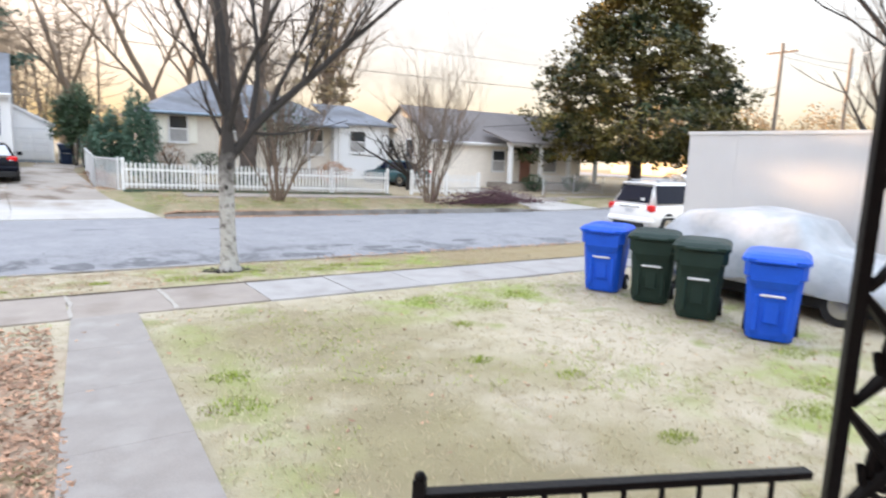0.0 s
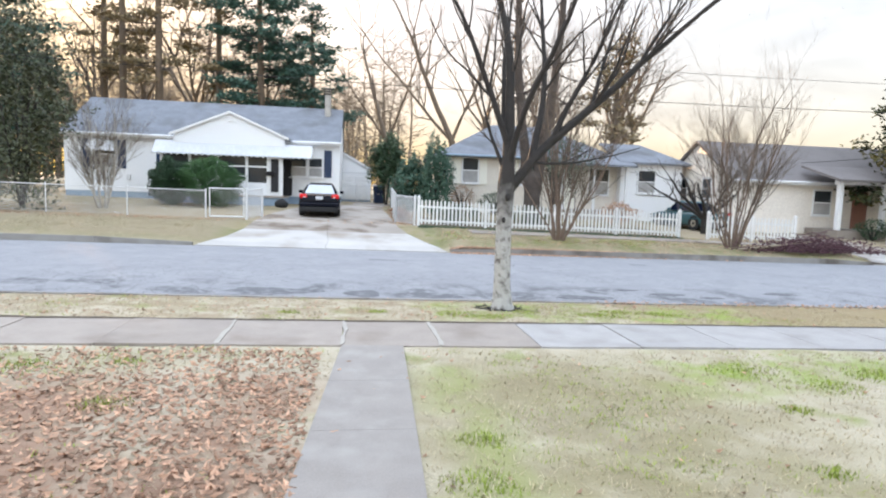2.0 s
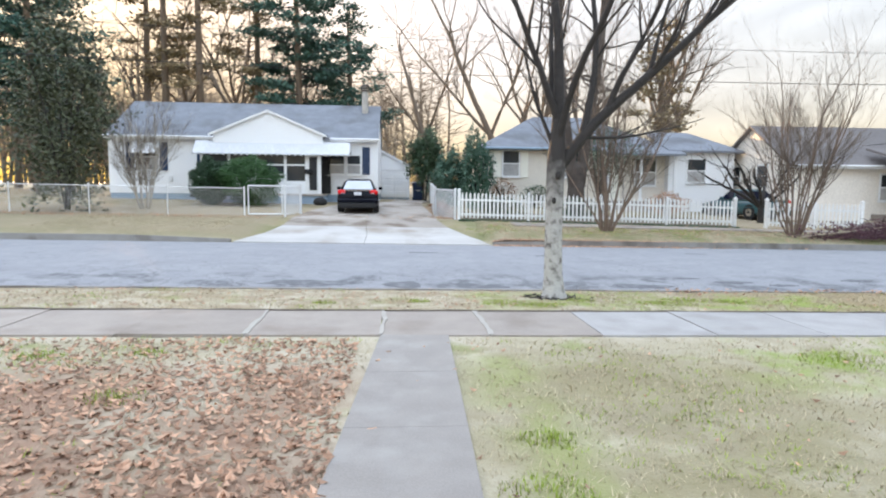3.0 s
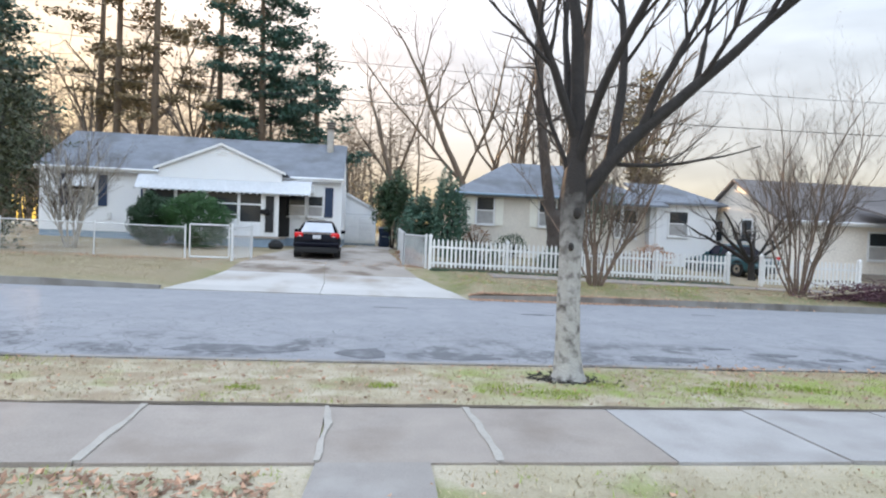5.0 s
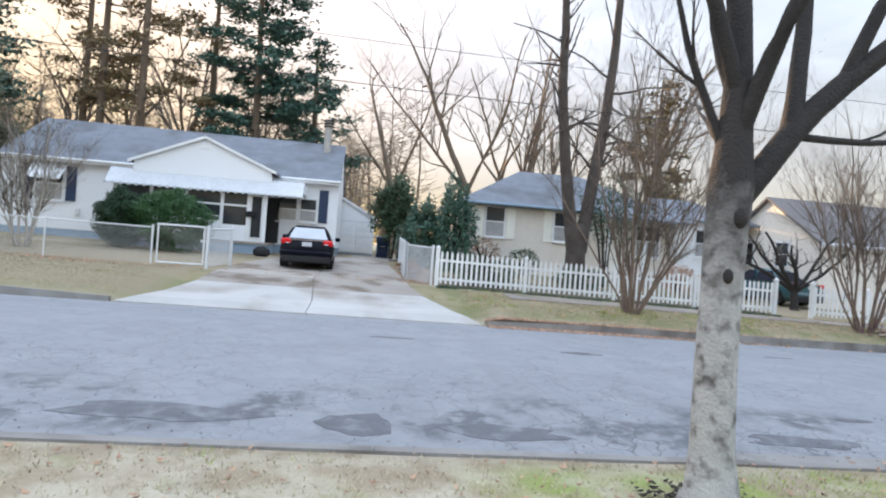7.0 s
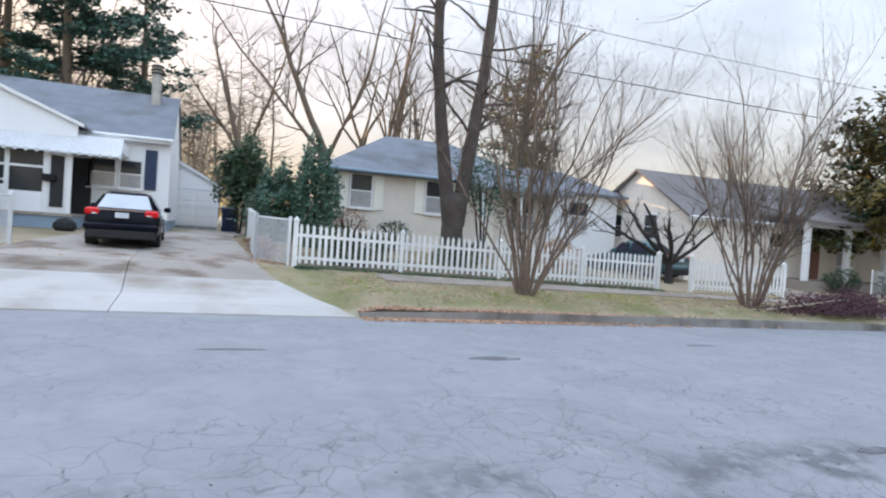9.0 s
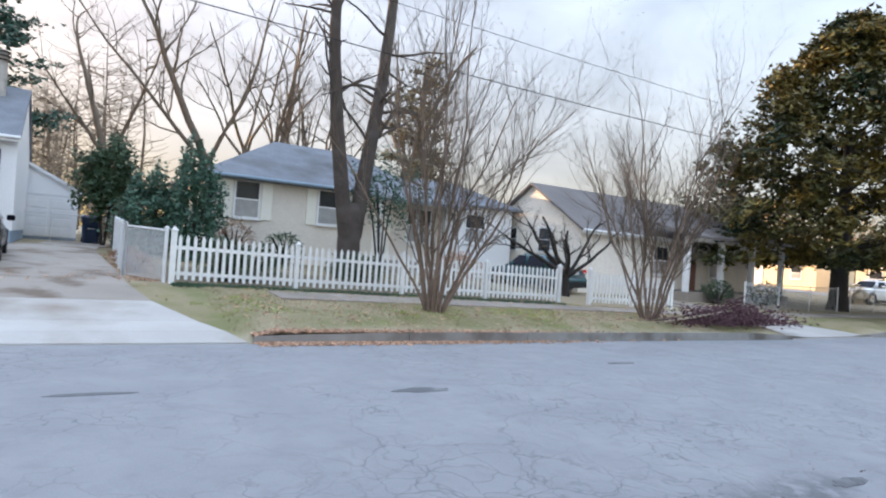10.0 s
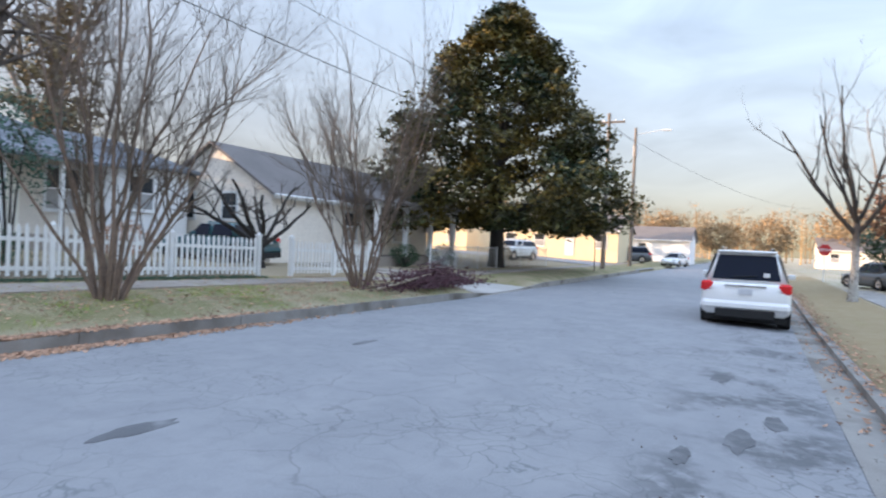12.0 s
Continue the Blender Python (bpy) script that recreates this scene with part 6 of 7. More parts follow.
        part("exhaust", rod((s * (w - 0.4), -h - 0.01, low + 0.08), (s * (w - 0.4), -h + 0.25, low + 0.08), 0.035), CHROME, th)
        for yy in (-h + 0.95, h - 0.95):
            tyre = part("wheel", rod((s * (w - 0.22), yy, r), (s * (w - 0.005), yy, r), r, n=24), RUBBER, th)
            part("rim", rod((s * (w - 0.06), yy, r), (s * (w + 0.004), yy, r), r * 0.62, n=20), CHROME, tyre)
            part("hub", rod((s * (w - 0.03), yy, r), (s * (w + 0.012), yy, r), r * 0.2, n=10), RUBBER, tyre)
            part("wheel_arch", rod((s * (w - 0.28), yy, r + 0.02), (s * (w - 0.002), yy, r + 0.02), r + 0.06, n=24), RUBBER, th)
    bump = part("rear_bumper", box(-w + 0.03, -h - 0.07, low + 0.15, w - 0.03, -h + 0.35, low + 0.40, bevel=0.08), paint, th)
    inset = 0.36 if suv else 0.12
    part("bumper_insert", box(-w + inset, -h - 0.085, low - 0.02, w - inset, -h + 0.2, low + 0.19, bevel=0.02), RUBBER, bump)
    part("plate", box(-0.16, -h - 0.03, 0.80 if suv else 0.72, 0.16, -h - 0.004, 0.94 if suv else 0.86), PLATE, th)
    part("trunk_trim", box(-0.45 if suv else -0.56, -h - 0.035, 1.0 if suv else 0.905, 0.45 if suv else 0.56, -h + 0.02, 1.03 if suv else 0.945), CHROME, th)
    part("underside", box(-w + 0.1, -h + 0.2, 0.14, w - 0.1, h - 0.25, low + 0.1), RUBBER, th)
    if suv:
        for s in (-1, 1):
            rail = part("roof_rail", rod((s * (wr - 0.1), -h + 0.7, H + 0.06), (s * (wr - 0.1), 0.9, H + 0.06), 0.022), CHROME, th)
            for yy in (-h + 0.75, 0.85):
                part("rail_foot", rod((s * (wr - 0.1), yy, H - 0.02), (s * (wr - 0.1), yy, H + 0.06), 0.025), RUBBER, rail)
        part("spoiler", box(-wr + 0.02, yb1 - 0.16, H - 0.07, wr - 0.02, yb1 + 0.08, H - 0.01, bevel=0.02), paint, th)
        part("wiper", rod((-0.3, -h + 0.14, belt + 0.12), (0.25, -h + 0.16, belt + 0.16), 0.012), RUBBER, th)
        part("window_sticker", box(wr - 0.3, -h + 0.125, belt + 0.14, wr - 0.16, -h + 0.155, belt + 0.24), SIGN_WHITE, th)
    return th


car(17.75 + 2.45, 15.78, road_z(20, 15.8), -90, CAR_WHITE, "white SUV parked at the kerb with dark rear window", 4.9, 2.02, 1.88, True)
car(-1.45, 32.7, ground_z(-1.45, 32.7) + 0.02, 1.5, CAR_DARK, "dark navy sedan parked nose-in on the driveway", 4.75, 1.84, 1.46, False, SKY_PAINTED_GLASS)
car(18.7, 34.6, ground_z(18.7, 34.6), 14, CAR_TEAL, "dark teal sedan parked behind the fence gap", 4.6, 1.8, 1.5, False)
car(42.5, 9.6, ground_z(42.5, 9.6), -65, CAR_GREY, "dark grey car parked in the side yard", 4.6, 1.8, 1.5, False)
car(69, 28.0, ground_z(69, 28) + 0.05, 10, CAR_GREY, "grey SUV parked far beyond the crossing", 4.6, 1.85, 1.7, True)
car(70.5, 23.5, ground_z(70, 23.5) + 0.05, 80, CAR_WHITE, "white car parked far beyond the crossing", 4.5, 1.8, 1.45, False)
car(48, 33.2, ground_z(48, 33.2), 80, CAR_WHITE, "white pickup-like car beside the cream house", 4.9, 1.85, 1.6, True)
car(-22.0, 33.5, ground_z(-22, 33.5), 10, CAR_GREY, "dark car parked beyond the evergreen", 4.6, 1.8, 1.5, False)


# wheeled bins
def wheeled_bin(x, y, turn, plastic, label, group="wheeled bins beside the trailer"):
    th = thing("wheelie_bin", (x, y, ground_z(x, y)), label, "bin", group, turn=turn)

    def ring(z, hw, y0, y1, c=0.06):
        return [(-hw + c, y0, z), (hw - c, y0, z), (hw, y0 + c, z), (hw, y1 - c, z), (hw - c, y1, z), (-hw + c, y1, z), (-hw, y1 - c, z), (-hw, y0 + c, z)]
    part("body", loft([ring(0.03, 0.245, -0.25, 0.22), ring(0.10, 0.26, -0.27, 0.26), ring(0.62, 0.29, -0.33, 0.33), ring(0.80, 0.30, -0.35, 0.36), ring(0.83, 0.33, -0.39, 0.38), ring(1.00, 0.335, -0.40, 0.39)]), plastic, th)
    lid = part("lid", loft([ring(1.0, 0.355, -0.44, 0.43), ring(1.045, 0.36, -0.45, 0.44), ring(1.09, 0.32, -0.38, 0.38), ring(1.115, 0.24, -0.28, 0.3)]), plastic, th)
    part("lid_lip", box(-0.2, -0.49, 1.0, 0.2, -0.43, 1.04, bevel=0.012), plastic, lid)
    part("hinge_bar", rod((-0.26, 0.45, 1.02), (0.26, 0.45, 1.02), 0.022), plastic, th)
    part("apron", loft([[(-0.27, -0.42, 0.98), (0.27, -0.42, 0.98), (0.27, -0.34, 0.98), (-0.27, -0.34, 0.98)], [(-0.25, -0.41, 0.78), (0.25, -0.41, 0.78), (0.25, -0.33, 0.78), (-0.25, -0.33, 0.78)], [(-0.18, -0.355, 0.68), (0.18, -0.355, 0.68), (0.18, -0.32, 0.68), (-0.18, -0.32, 0.68)]]), plastic, th)
    for s in (-1, 1):
        part("side_rib", box(s * 0.17 - 0.03, -0.335, 0.14, s * 0.17 + 0.03, -0.25, 0.6, bevel=0.012), plastic, th)
        w = part("wheel", rod((s * 0.25, 0.26, 0.13), (s * 0.31, 0.26, 0.13), 0.13, n=16), RUBBER, th)
        part("hub", rod((s * 0.30, 0.26, 0.13), (s * 0.318, 0.26, 0.13), 0.05, n=10), GALV, w)
    part("catch_bar", rod((-0.13, -0.365, 0.60), (0.13, -0.365, 0.60), 0.016), GALV, th, "pale metal lift bar")
    part("recess", box(-0.09, -0.318, 0.24, 0.09, -0.29, 0.56, bevel=0.02), plastic, th)
    part("axle", rod((-0.3, 0.26, 0.13), (0.3, 0.26, 0.13), 0.015), GALV, th)
    th.scale = (1.13, 1.1, 1.1)
    return th


wheeled_bin(8.38, 8.68, -62, BLUE_BIN, "bright blue wheeled recycling bin with closed lid")
wheeled_bin(8.45, 7.72, -58, GREEN_BIN, "dark green wheeled rubbish bin with closed lid")
wheeled_bin(8.2, 6.68, -60, GREEN_BIN, "dark green wheeled rubbish bin with closed lid")
wheeled_bin(8.1, 5.5, -64, BLUE_BIN, "bright blue wheeled recycling bin with closed lid")

wheeled_bin(1.75, 44.3, 0, NAVY, "dark blue wheeled bin beside the white garage", "")


def trailer():
    z = ground_z(13.5, 7)
    th = thing("box_trailer", (13.8, 6.4, z), "tall plain white box trailer parked beside the lawn", "trailer")
    part("body", box(-1.2, -3.7, 0.55, 1.2, 3.7, 3.12, bevel=0.04), TRAILER, th)
    for yy in (-2.4, 0.05, 2.5):
        part("panel_seam", box(-1.206, yy - 0.006, 0.6, -1.2, yy + 0.006, 3.05), TRAILER, th)
    for zz in (0.55, 3.06):
        part("edge_trim", box(-1.225, -3.71, zz, -1.19, 3.71, zz + 0.07), GALV, th)
    for s in (-1, 1):
        for yy in (-0.5, 0.35):
            w = part("wheel", rod((s * 0.95, yy, 0.36), (s * 1.18, yy, 0.36), 0.36, n=20), RUBBER, th)
            part("rim", rod((s * 1.16, yy, 0.36), (s * 1.2, yy, 0.36), 0.2, n=16), GALV, w)
    part("axle_beam", box(-0.95, -0.8, 0.3, 0.95, 0.7, 0.56), IRON, th)
    part("drawbar", box(-0.08, 3.7, 0.42, 0.08, 4.9, 0.54), IRON, th)
    part("jack", rod((0, 4.6, -0.02), (0, 4.6, 0.7), 0.035), GALV, th)


def covered_car():
    """A car under a loose silver cover, folds running down its sides."""
    x, y = 10.6, 6.8
    z = ground_z(x, y)
    th = thing("covered_car", (x, y, z), "car under a wrinkled silver-grey cover beside the bins", "car")
    n, m = 44, 22
    prof = [(0.0, 0.62), (0.06, 0.86), (0.16, 1.0), (0.27, 1.08), (0.38, 1.56), (0.6, 1.64), (0.78, 1.5), (0.9, 1.06), (0.97, 0.98), (1.0, 0.7)]

    def top(t):
        for (a, za), (b, zb) in zip(prof, prof[1:]):
            if t <= b:
                k = (t - a) / (b - a)
                k = k * k * (3 - 2 * k)
                return za + (zb - za) * k
        return prof[-1][1]
    verts, faces = [], []
    for i in range(n + 1):
        t = i / n
        for j in range(m + 1):
            s = j / m * 2 - 1
            a = abs(s)
            h = top(t)
            if a < 0.62:
                px, pz = s / 0.62 * 0.72, h - 0.06 * (a / 0.62) ** 3
            else:
                k = (a - 0.62) / 0.38
                px, pz = math.copysign(0.72 + 0.24 * min(1, k * 1.7), s), h - 0.06 - (h - 0.5) * k
            f = noise.noise(Vector((px * 2.2, t * 9, pz * 1.1))) * 0.07 + 0.05 * math.sin(t * 60 + 3 * s) * max(0, a - 0.6)
            verts.append((px * (1 + f), (t - 0.5) * 5.0 + f * 0.5, pz + f))
    for i in range(n):
        for j in range(m):
            a = i * (m + 1) + j
            faces.append((a, a + 1, a + m + 2, a + m + 1))
    part("cover", mesh_from("cover", verts, faces, True), TARP, th)
    for s in (-1, 1):
        for yy in (-1.5, 1.5):
            w = part("wheel", rod((s * 0.68, yy, 0.32), (s * 0.86, yy, 0.32), 0.32, n=20), RUBBER, th)
            part("rim", rod((s * 0.84, yy, 0.32), (s * 0.875, yy, 0.32), 0.19, n=16), CHROME, w)
    part("underside", box(-0.75, -2.2, 0.2, 0.75, 2.2, 0.52), RUBBER, th)
    part("sill_trim", box(-0.9, -2.1, 0.40, -0.86, 2.1, 0.52), SIGN_WHITE, th)


trailer()
covered_car()


# iron porch rail and post
def porch_iron():
    a, b = Vector((0.42, 2.40, 0.72)), Vector((1.33, 1.98, 0.72))
    th = thing("porch_railing", a, "black wrought-iron porch railing with plain balusters", "railing")
    d = b - a
    top = 0.79
    bm = rod((0, 0, 0), (0, 0, top + 0.03), 0.02, n=4)
    post = part("newel", bm, IRON, th)
    bm = bmesh.new()
    bmesh.ops.create_icosphere(bm, subdivisions=2, radius=0.014, matrix=Matrix.Translation((0, 0, top + 0.035)))
    part("finial", bm, IRON, post)
    u = d.normalized()
    side = Vector((-u.y, u.x, 0)) * 0.016
    bm = slab([tuple(-side + Vector((0, 0, top))), tuple(d - side + Vector((0, 0, top))), tuple(d + side + Vector((0, 0, top))), tuple(side + Vector((0, 0, top)))], 0.02)
    part("handrail", bm, IRON, th)
    part("bottom_rail", rod(Vector((0, 0, 0.1)), d + Vector((0, 0, 0.1)), 0.012, n=4), IRON, th)
    for k in range(1, 10):
        p = d * (k / 10)
        part("baluster", rod(p + Vector((0, 0, 0.1)), p + Vector((0, 0, top - 0.02)), 0.0075, n=6), IRON, th)


def porch_column():
    o = Vector((1.40, 1.95, 0.72))
    th = thing("porch_post", o, "black wrought-iron porch post with scrollwork", "post")
    u = Vector((0.82, -0.57, 0))
    for k in (0, 0.3):
        part("upright", rod(u * k, u * k + Vector((0, 0, 2.48)), 0.022, n=4), IRON, th)
    for k in range(8):
        z0 = 0.05 + 0.3 * k
        for f in (-1, 1):
            line = []
            for i in range(17):
                t = i / 16
                a = 2 * math.pi * t * 1.1
                r = 0.085 * (1 - 0.55 * t)
                line.append(u * (0.15 + f * r * math.cos(a)) + Vector((0, 0, z0 + 0.15 + f * r * math.sin(a) * 1.3)))
            verts, faces = [], []
            tube(verts, faces, line, [0.011] * 17, 5)
            part("scroll", mesh_from("scroll", verts, faces), IRON, th)
        for f in (-1, 1):
            verts, faces = [], []
            tube(verts, faces, [u * 0.02 + Vector((0, 0, z0 + 0.15 - f * 0.14)), u * 0.15 + Vector((0, 0, z0 + 0.15)), u * 0.28 + Vector((0, 0, z0 + 0.15 + f * 0.14))], [0.012, 0.028, 0.012], 5)
            part("leaf", mesh_from("leaf", verts, faces), IRON, th)


porch_iron()
porch_column()


# poles, wires, signs
def utility_pole(x, y, height, lamp=False):
    th = thing("utility_pole", (x, y, ground_z(x, y) - 0.2), "weathered wooden utility pole with crossarm" if not lamp else "utility pole carrying a street lamp arm", "pole")
    part("pole", rod((0, 0, 0), (0, 0, height), 0.16, 0.11, n=10), POLE, th)
    if lamp:
        part("lamp_arm", rod((0, 0, height - 0.6), (0.3, -2.2, height - 0.2), 0.035), GALV, th)
        part("lamp_head", box(0.15, -2.9, height - 0.3, 0.45, -2.2, height - 0.16, bevel=0.04), GALV, th)
        part("transformer", rod((0.28, 0, height - 2.4), (0.28, 0, height - 1.5), 0.2, n=12), GALV, th)
    else:
        arm = part("crossarm", box(-0.06, -1.1, height - 0.7, 0.06, 1.1, height - 0.58), POLE, th)
        for k in (-1, -0.4, 0.4, 1):
            part("insulator", rod((0, k, height - 0.58), (0, k, height - 0.45), 0.04), GALV, arm)


utility_pole(45, 25.35, 11.2)
utility_pole(56, 25.5, 12.2, True)
utility_pole(-42, 25.1, 11.2)


def wire(p0, p1, sag, r=0.014):
    th = thing("overhead_wire", p0, "thin black overhead service wire", "wire", "overhead wires")
    a, b = Vector(p0), Vector(p1)
    line = [a.lerp(b, t / 18) - a - Vector((0, 0, sag * 4 * (t / 18) * (1 - t / 18))) for t in range(19)]
    verts, faces = [], []
    tube(verts, faces, line, [r] * 19, 4)
    part("cable", mesh_from("cable", verts, faces), RUBBER, th)


zp = ground_z(45, 25) - 0.2
wire((45, 25.0, zp + 6.8), (-42, 25.0, ground_z(-42, 25) + 7.1), 1.45, 0.012)
wire((45, 25.2, zp + 7.9), (-42, 25.2, ground_z(-42, 25) + 8.3), 1.4, 0.008)
wire((45, 25.35, zp + 8.2), (24.5, 33.4, 4.1), 0.5)
wire((45, 25.35, zp + 10.8), (56, 25.5, ground_z(56, 25) + 10.8), 0.2)
wire((45, 25.35, zp + 10.3), (120, 8, 9.5), 1.5)


def road_sign(x, y, stop):
    th = thing("road_sign", (x, y, ground_z(x, y)), "red octagonal stop sign on a metal post" if stop else "dark diamond sign seen from behind on a post", "sign")
    part("post", rod((0, 0, -0.2), (0, 0, 2.55), 0.035, n=8), GALV if stop else SIGN_BACK, th)
    if stop:
        bm = bmesh.new()
        bmesh.ops.create_cone(bm, cap_ends=True, segments=8, radius1=0.4, radius2=0.4, depth=0.012, matrix=Matrix.Translation((-0.045, 0, 2.15)) @ Matrix.Rotation(radians(90), 4, 'Y') @ Matrix.Rotation(radians(22.5), 4, 'Z'))
        plate = part("plate", bm, SIGN_RED, th)
        cu = bpy.data.curves.new("word", 'FONT')
        cu.body, cu.size, cu.align_x, cu.align_y, cu.extrude = "STOP", 0.26, 'CENTER', 'CENTER', 0.002
        me = new("word_source", cu)
        dg = bpy.context.evaluated_depsgraph_get()
        mesh = bpy.data.meshes.new_from_object(me.evaluated_get(dg))
        bpy.data.objects.remove(me)
        w = part("word", mesh, SIGN_WHITE, plate)
        w.matrix_basis = pose(-0.056, 0, 2.15, 90, 0, -90)
    else:
        bm = box(-0.006, -0.3, -0.3, 0.006, 0.3, 0.3)
        bmesh.ops.transform(bm, matrix=Matrix.Translation((0.04, 0, 2.35)) @ Matrix.Rotation(radians(45), 4, 'X'), verts=bm.verts)
        part("plate", bm, SIGN_BACK, th)


road_sign(50, 11.6, True)
road_sign(40, 24.75, False)


# brush heap at the kerb
def brush_heap():
    rng = random.Random(5)
    x, y = 18.6, 24.75
    th = thing("brush_pile", (x, y, ground_z(x, y)), "heap of cut reddish branches and leaves at the kerb", "brush pile")
    runs = []
    for k in range(420):
        px, py = rng.gauss(0, 0.95), rng.gauss(0, 0.28)
        h = max(0.02, 0.62 * math.exp(-(px / 1.2) ** 2 - (py / 0.5) ** 2)) * rng.random()
        a = rng.uniform(0, 6.28)
        l = rng.uniform(0.25, 0.8)
        d = Vector((math.cos(a) * l, math.sin(a) * l * 0.5, rng.uniform(-0.12, 0.3) * l))
        p = Vector((px, py, h))
        if p.z + d.z < 0.02:
            d.z = 0.03
        runs.append(([p, p + d * 0.5 + Vector((0, 0, rng.uniform(0, 0.06))), p + d], [0.012, 0.009, 0.004]))
    tagged(part("twig", limbs_mesh("twigs", runs, 4), BRUSHWOOD, th), kind="stuff")
    pts = [(rng.gauss(0, 1.2), rng.gauss(0, 0.32), 0.02 + 0.45 * rng.random() * math.exp(-(rng.gauss(0, 0.8)) ** 2)) for _ in range(1500)]
    tagged(part("dead_leaves", leaf_mesh("dead_leaves", rng, pts, 0.1), BRUSHWOOD, th), kind="stuff")
    part("cut_branch", limbs_mesh("cut_branch", [([Vector((-2.6, -0.05, 0.05)), Vector((-1.4, -0.12, 0.2)), Vector((-0.2, -0.1, 0.34))], [0.035, 0.03, 0.022])], 6), CUTWOOD, th)
    part("cut_branch", limbs_mesh("cut_branch", [([Vector((-2.9, 0.2, 0.05)), Vector((-1.6, 0.15, 0.12)), Vector((-0.6, 0.1, 0.2))], [0.03, 0.025, 0.018])], 6), BARK_WARM, th)
    th.scale = (1.3, 1.25, 1.3)


brush_heap()
tagged(part("rubbish_bag", loft([[(math.cos(a) * r + -3.65, math.sin(a) * r * 0.8 + 35.6, z) for a in [0.785 * k for k in range(8)]] for z, r in ((0.72, 0.25), (0.85, 0.36), (1.0, 0.33), (1.12, 0.2), (1.16, 0.06))]), RUBBER), "black rubbish sack leaning by the porch", "bag")


# grass blades, fallen leaves
def keep_off(x, y):
    if 10.15 < y < 11.65 or 14.0 < y < 24.15:
        return True
    return -0.25 < x < 0.95 and y < 10.3 and (0.04 + 0.072 * (y - 10.22)) < x < 0.9 + 0.035 * (y - 10.22)


def blades(name, n, x0, x1, y0, y1, height, material, seed, label, where):
    rng = random.Random(seed)
    verts, faces = [], []
    made = 0
    while made < n:
        x, y = rng.uniform(x0, x1), rng.uniform(y0, y1)
        made += 1
        if keep_off(x, y) or not where(x, y, rng):
            continue
        z = ground_z(x, y) - 0.015 + 0.025 * noise.noise(Vector((x * 0.7, y * 0.7, 0)))
        for _ in range(4):
            a, l = rng.uniform(0, 6.28), height * rng.uniform(0.5, 1.4)
            bx, by = x + rng.gauss(0, 0.035), y + rng.gauss(0, 0.035)
            dx, dy = math.cos(a), math.sin(a)
            lean = rng.uniform(0.3, 1.3) * l
            b = len(verts)
            w = 0.0045
            verts += [(bx - dy * w, by + dx * w, z), (bx + dy * w, by - dx * w, z), (bx + dx * lean, by + dy * lean, z + l * rng.uniform(0.35, 0.9))]
            faces.append((b, b + 1, b + 2))
    tagged(part(name, mesh_from(name, verts, faces), material), label, "grass", kind="stuff")


green_at = lambda x, y, rng: noise.noise(Vector((x * 0.55 + 3, y * 0.55, 1.7))) + 0.6 * noise.noise(Vector((x * 1.9, y * 1.9, 4))) > 0.18
bed = lambda x, y: -7.5 < x < -0.1 and 2.5 < y < 9.0
blades("straw_grass", 30000, -8, 10, 3.0, 14.0, 0.045, STRAW, 1, "short dormant straw-coloured grass", lambda x, y, r: not bed(x, y) or r.random() < 0.25)
blades("green_grass", 15000, -8, 10, 3.0, 14.0, 0.05, GREENBLADE, 2, "green winter grass in scattered tufts", lambda x, y, r: green_at(x, y, r) and (not bed(x, y) or r.random() < 0.12))
blades("verge_grass", 22000, -12, 24, 24.2, 28.6, 0.06, STRAW, 3, "rough dormant grass on the far verge", lambda x, y, r: not -5.2 < x < 3.4 and not 20.5 < x < 26)
blades("verge_grass", 15000, 3, 24, 24.2, 28.6, 0.06, GREENBLADE, 4, "thin green grass on the far verge", lambda x, y, r: green_at(x, y, r) and x < 20.5)


def litter(name, n, where, size, seed, label, material=DEADLEAF, z_of=None):
    rng = random.Random(seed)
    pts = []
    while len(pts) < n:
        x, y = where(rng)
        z = (z_of or ground_z)(x, y)
        pts.append((x, y, z + rng.uniform(0.005, 0.03)))
    tagged(part(name, leaf_mesh(name, rng, pts, size, 0.75), material), label, "leaves", kind="stuff")


litter("fallen_leaves", 9000, lambda r: (-0.15 - abs(r.gauss(0, 1)) * 2.6, r.uniform(2.8, 9.0) if r.random() < 0.9 else r.uniform(9, 10.1)), 0.075, 6, "brown fallen leaves covering the bed")
litter("fallen_leaves", 450, lambda r: (r.uniform(-7, 10), r.uniform(3.2, 10.1)), 0.06, 7, "scattered brown leaves on the lawn")
litter("fallen_leaves", 4600, lambda r: (3.6 + abs(r.gauss(0, 3.2)), 23.95 + r.gauss(0, 0.19)), 0.09, 8, "leaf litter lying along the far kerb", DEADLEAF, lambda x, y: road_z(x, y) + 0.01 if y < 23.95 else ground_z(x, 24.1) + 0.01)
litter("fallen_leaves", 900, lambda r: (r.gauss(2.4, 0.45), r.uniform(28.8, 36)), 0.09, 9, "brown leaves along the driveway edge")
litter("fallen_leaves", 700, lambda r: (r.uniform(-20, -5), r.gauss(28.4, 0.3)), 0.09, 10, "brown leaves along the chain-link fence")
litter("gravel", 500, lambda r: (r.uniform(-6, 20), ROAD_N + 0.1 + abs(r.gauss(0, 0.9))), 0.03, 12, "small debris and grit on the asphalt", SIGN_BACK, lambda x, y: road_z(x, y) + 0.002)


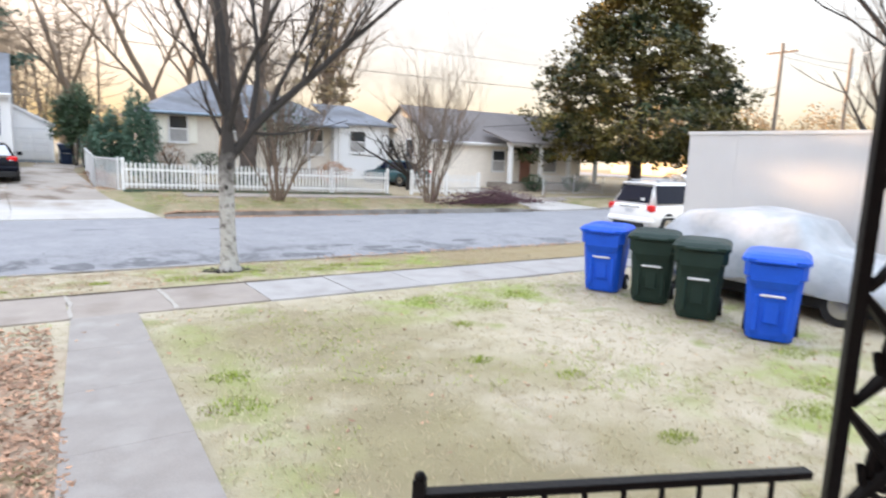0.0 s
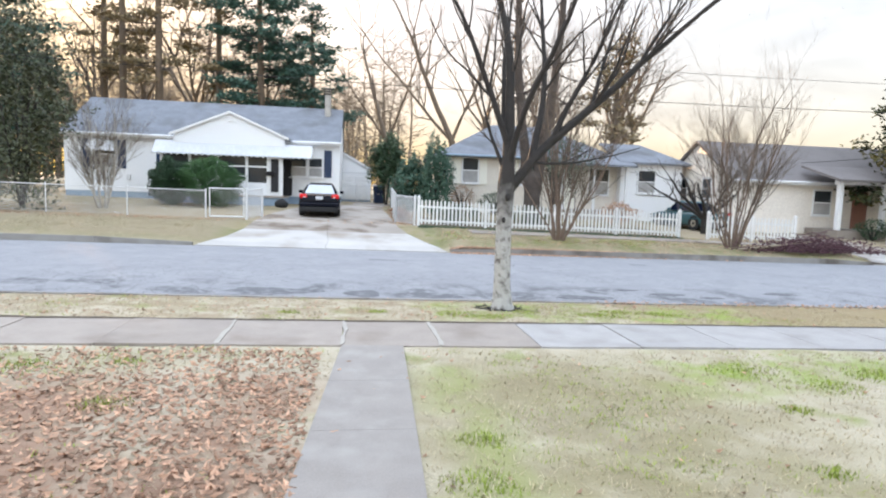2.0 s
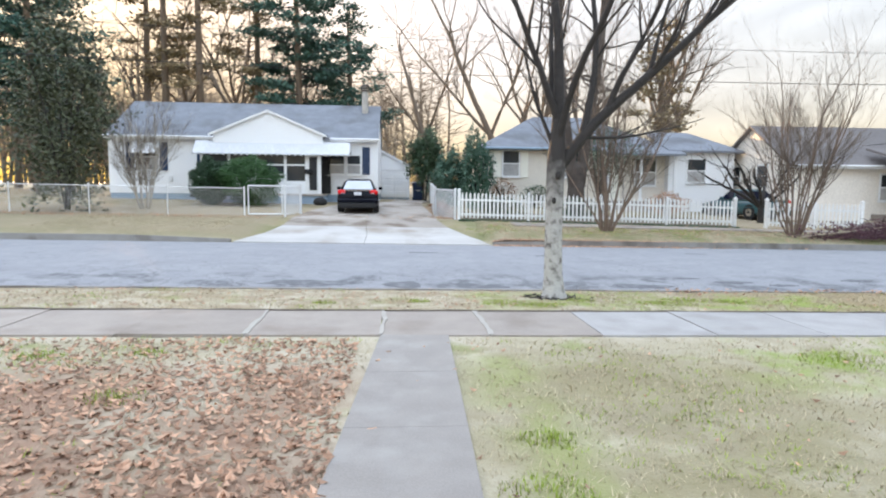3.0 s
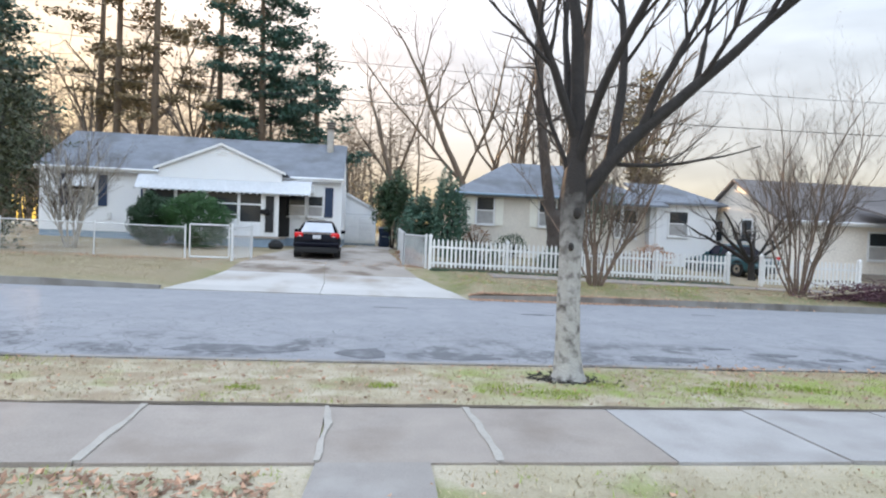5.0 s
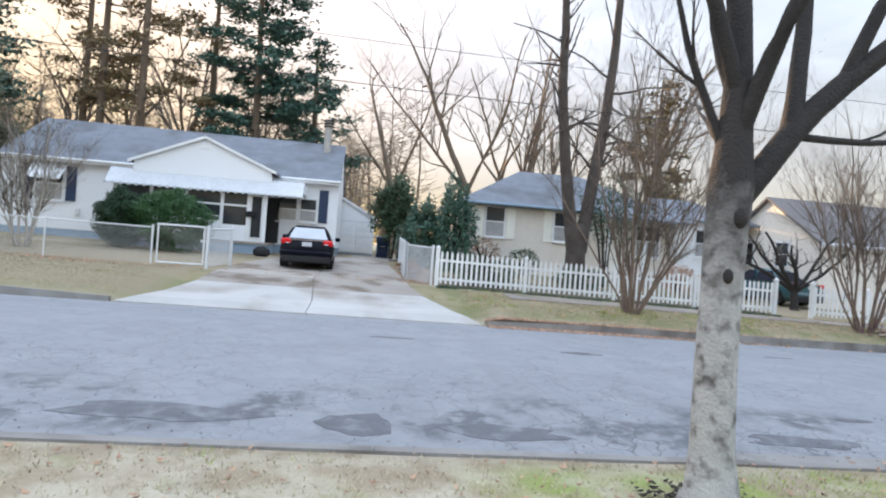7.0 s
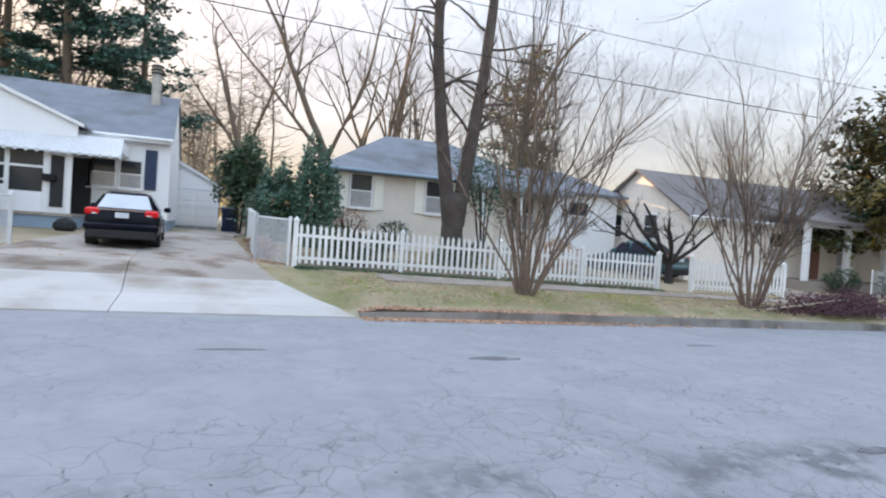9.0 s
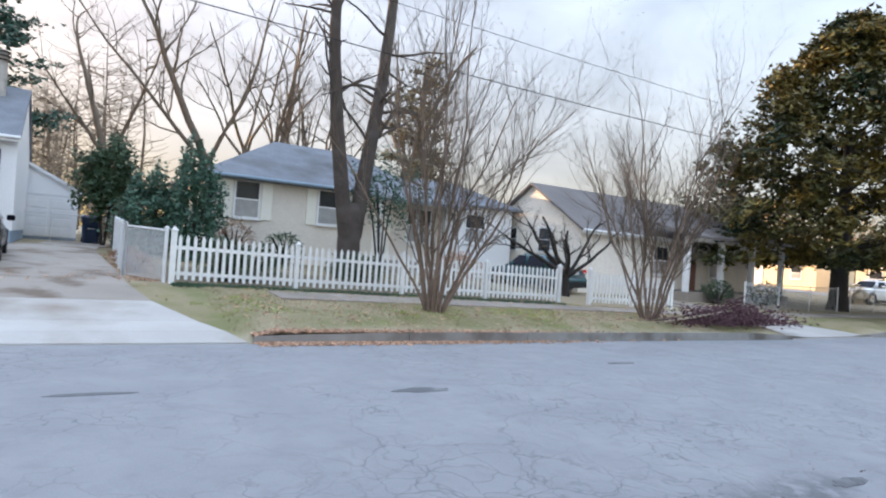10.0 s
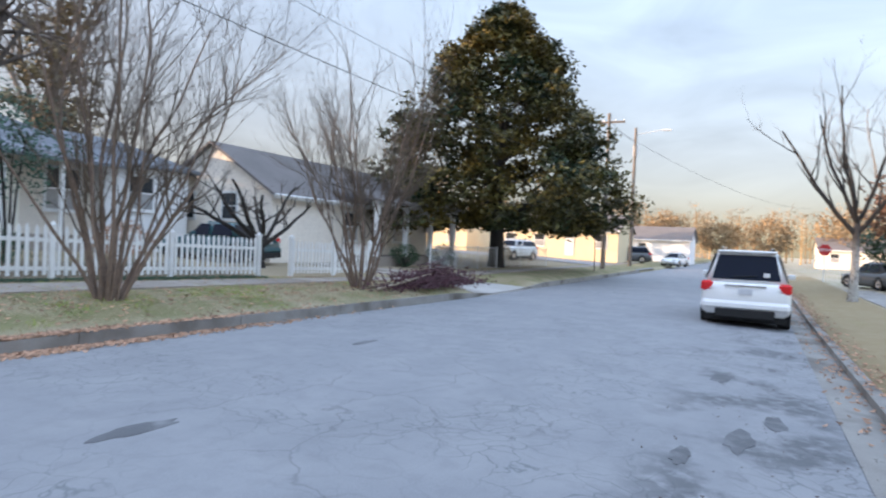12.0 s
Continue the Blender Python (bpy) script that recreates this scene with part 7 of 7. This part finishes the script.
# bright green tufts standing in the lawn
def tufts():
    rng = random.Random(15)
    verts, faces = [], []
    for x, y, s in ((-1.97, 8.21, 0.28), (-0.5, 5.6, 0.16), (4.6, 7.9, 0.2), (4.5, 5.75, 0.2), (2.0, 12.5, 0.45), (2.5, 12.25, 0.35), (3.2, 12.75, 0.25), (4.4, 12.5, 0.4), (5.0, 12.9, 0.4), (5.7, 12.7, 0.35), (4.2, 4.2, 0.2),
                    (5.9, 3.9, 0.35), (6.8, 4.2, 0.35), (1.3, 7.3, 0.25), (1.1, 6.6, 0.3), (3.9, 6.6, 0.18), (5.6, 8.6, 0.4), (4.9, 9.2, 0.5), (6.6, 9.0, 0.5), (-3.2, 9.4, 0.25), (-2.2, 9.5, 0.2), (0.6, 12.6, 0.2), (-0.8, 12.4, 0.2), (7.7, 5.0, 0.4)):
        for _ in range(int(750 * s)):
            a, r = rng.uniform(0, 6.28), s * rng.random() ** 0.6
            bx, by = x + math.cos(a) * r, y + math.sin(a) * r * 0.7
            if keep_off(bx, by):
                continue
            l = 0.055 * rng.uniform(0.5, 1.3) * (1.2 - r / s * 0.6)
            b, t = rng.uniform(0, 6.28), rng.uniform(0.2, 0.8) * l
            z = ground_z(bx, by) - 0.01
            dx, dy = math.cos(b), math.sin(b)
            k = len(verts)
            verts += [(bx - dy * 0.005, by + dx * 0.005, z), (bx + dy * 0.005, by - dx * 0.005, z), (bx + dx * t, by + dy * t, z + l)]
            faces.append((k, k + 1, k + 2))
    tagged(part("grass_tufts", mesh_from("grass_tufts", verts, faces), GREENBLADE), "bright green tufts of winter grass", "grass", kind="stuff")


tufts()

litter("fallen_leaves", 1100, lambda r: (r.uniform(5, 34), ROAD_N - 0.1 + r.gauss(0, 0.25)), 0.08, 16, "leaf litter lying along the near kerb", DEADLEAF, lambda x, y: ground_z(x, 14.1) + 0.01 if y < ROAD_N else road_z(x, y) + 0.012)
litter("fallen_leaves", 2200, lambda r: (r.uniform(3.6, 20), r.uniform(24.2, 28.6)), 0.08, 17, "brown leaves scattered over the far verge")
litter("fallen_leaves", 420, lambda r: (r.uniform(-6, 8), r.uniform(11.7, 14.1)), 0.06, 18, "brown leaves scattered over the near verge")
litter("bark_chips", 320, lambda r: (2.86 + r.gauss(0, 0.2), 13.12 + r.gauss(0, 0.17)), 0.07, 19, "dark bark chips and soil round the street tree", BARK)
# dark leaf strip: greenery that also paints the shade under the fence
litter("ground_cover", 5200, lambda r: (r.uniform(2.9, 15.0), r.gauss(28.55, 0.13)), 0.085, 20, "dark green ground cover painting the shade at the picket fence foot", HEDGE)
litter("fallen_leaves", 260, lambda r: (r.uniform(-4.5, 2.6), r.uniform(26.5, 31.0)), 0.085, 21, "scattered brown leaves on the driveway")
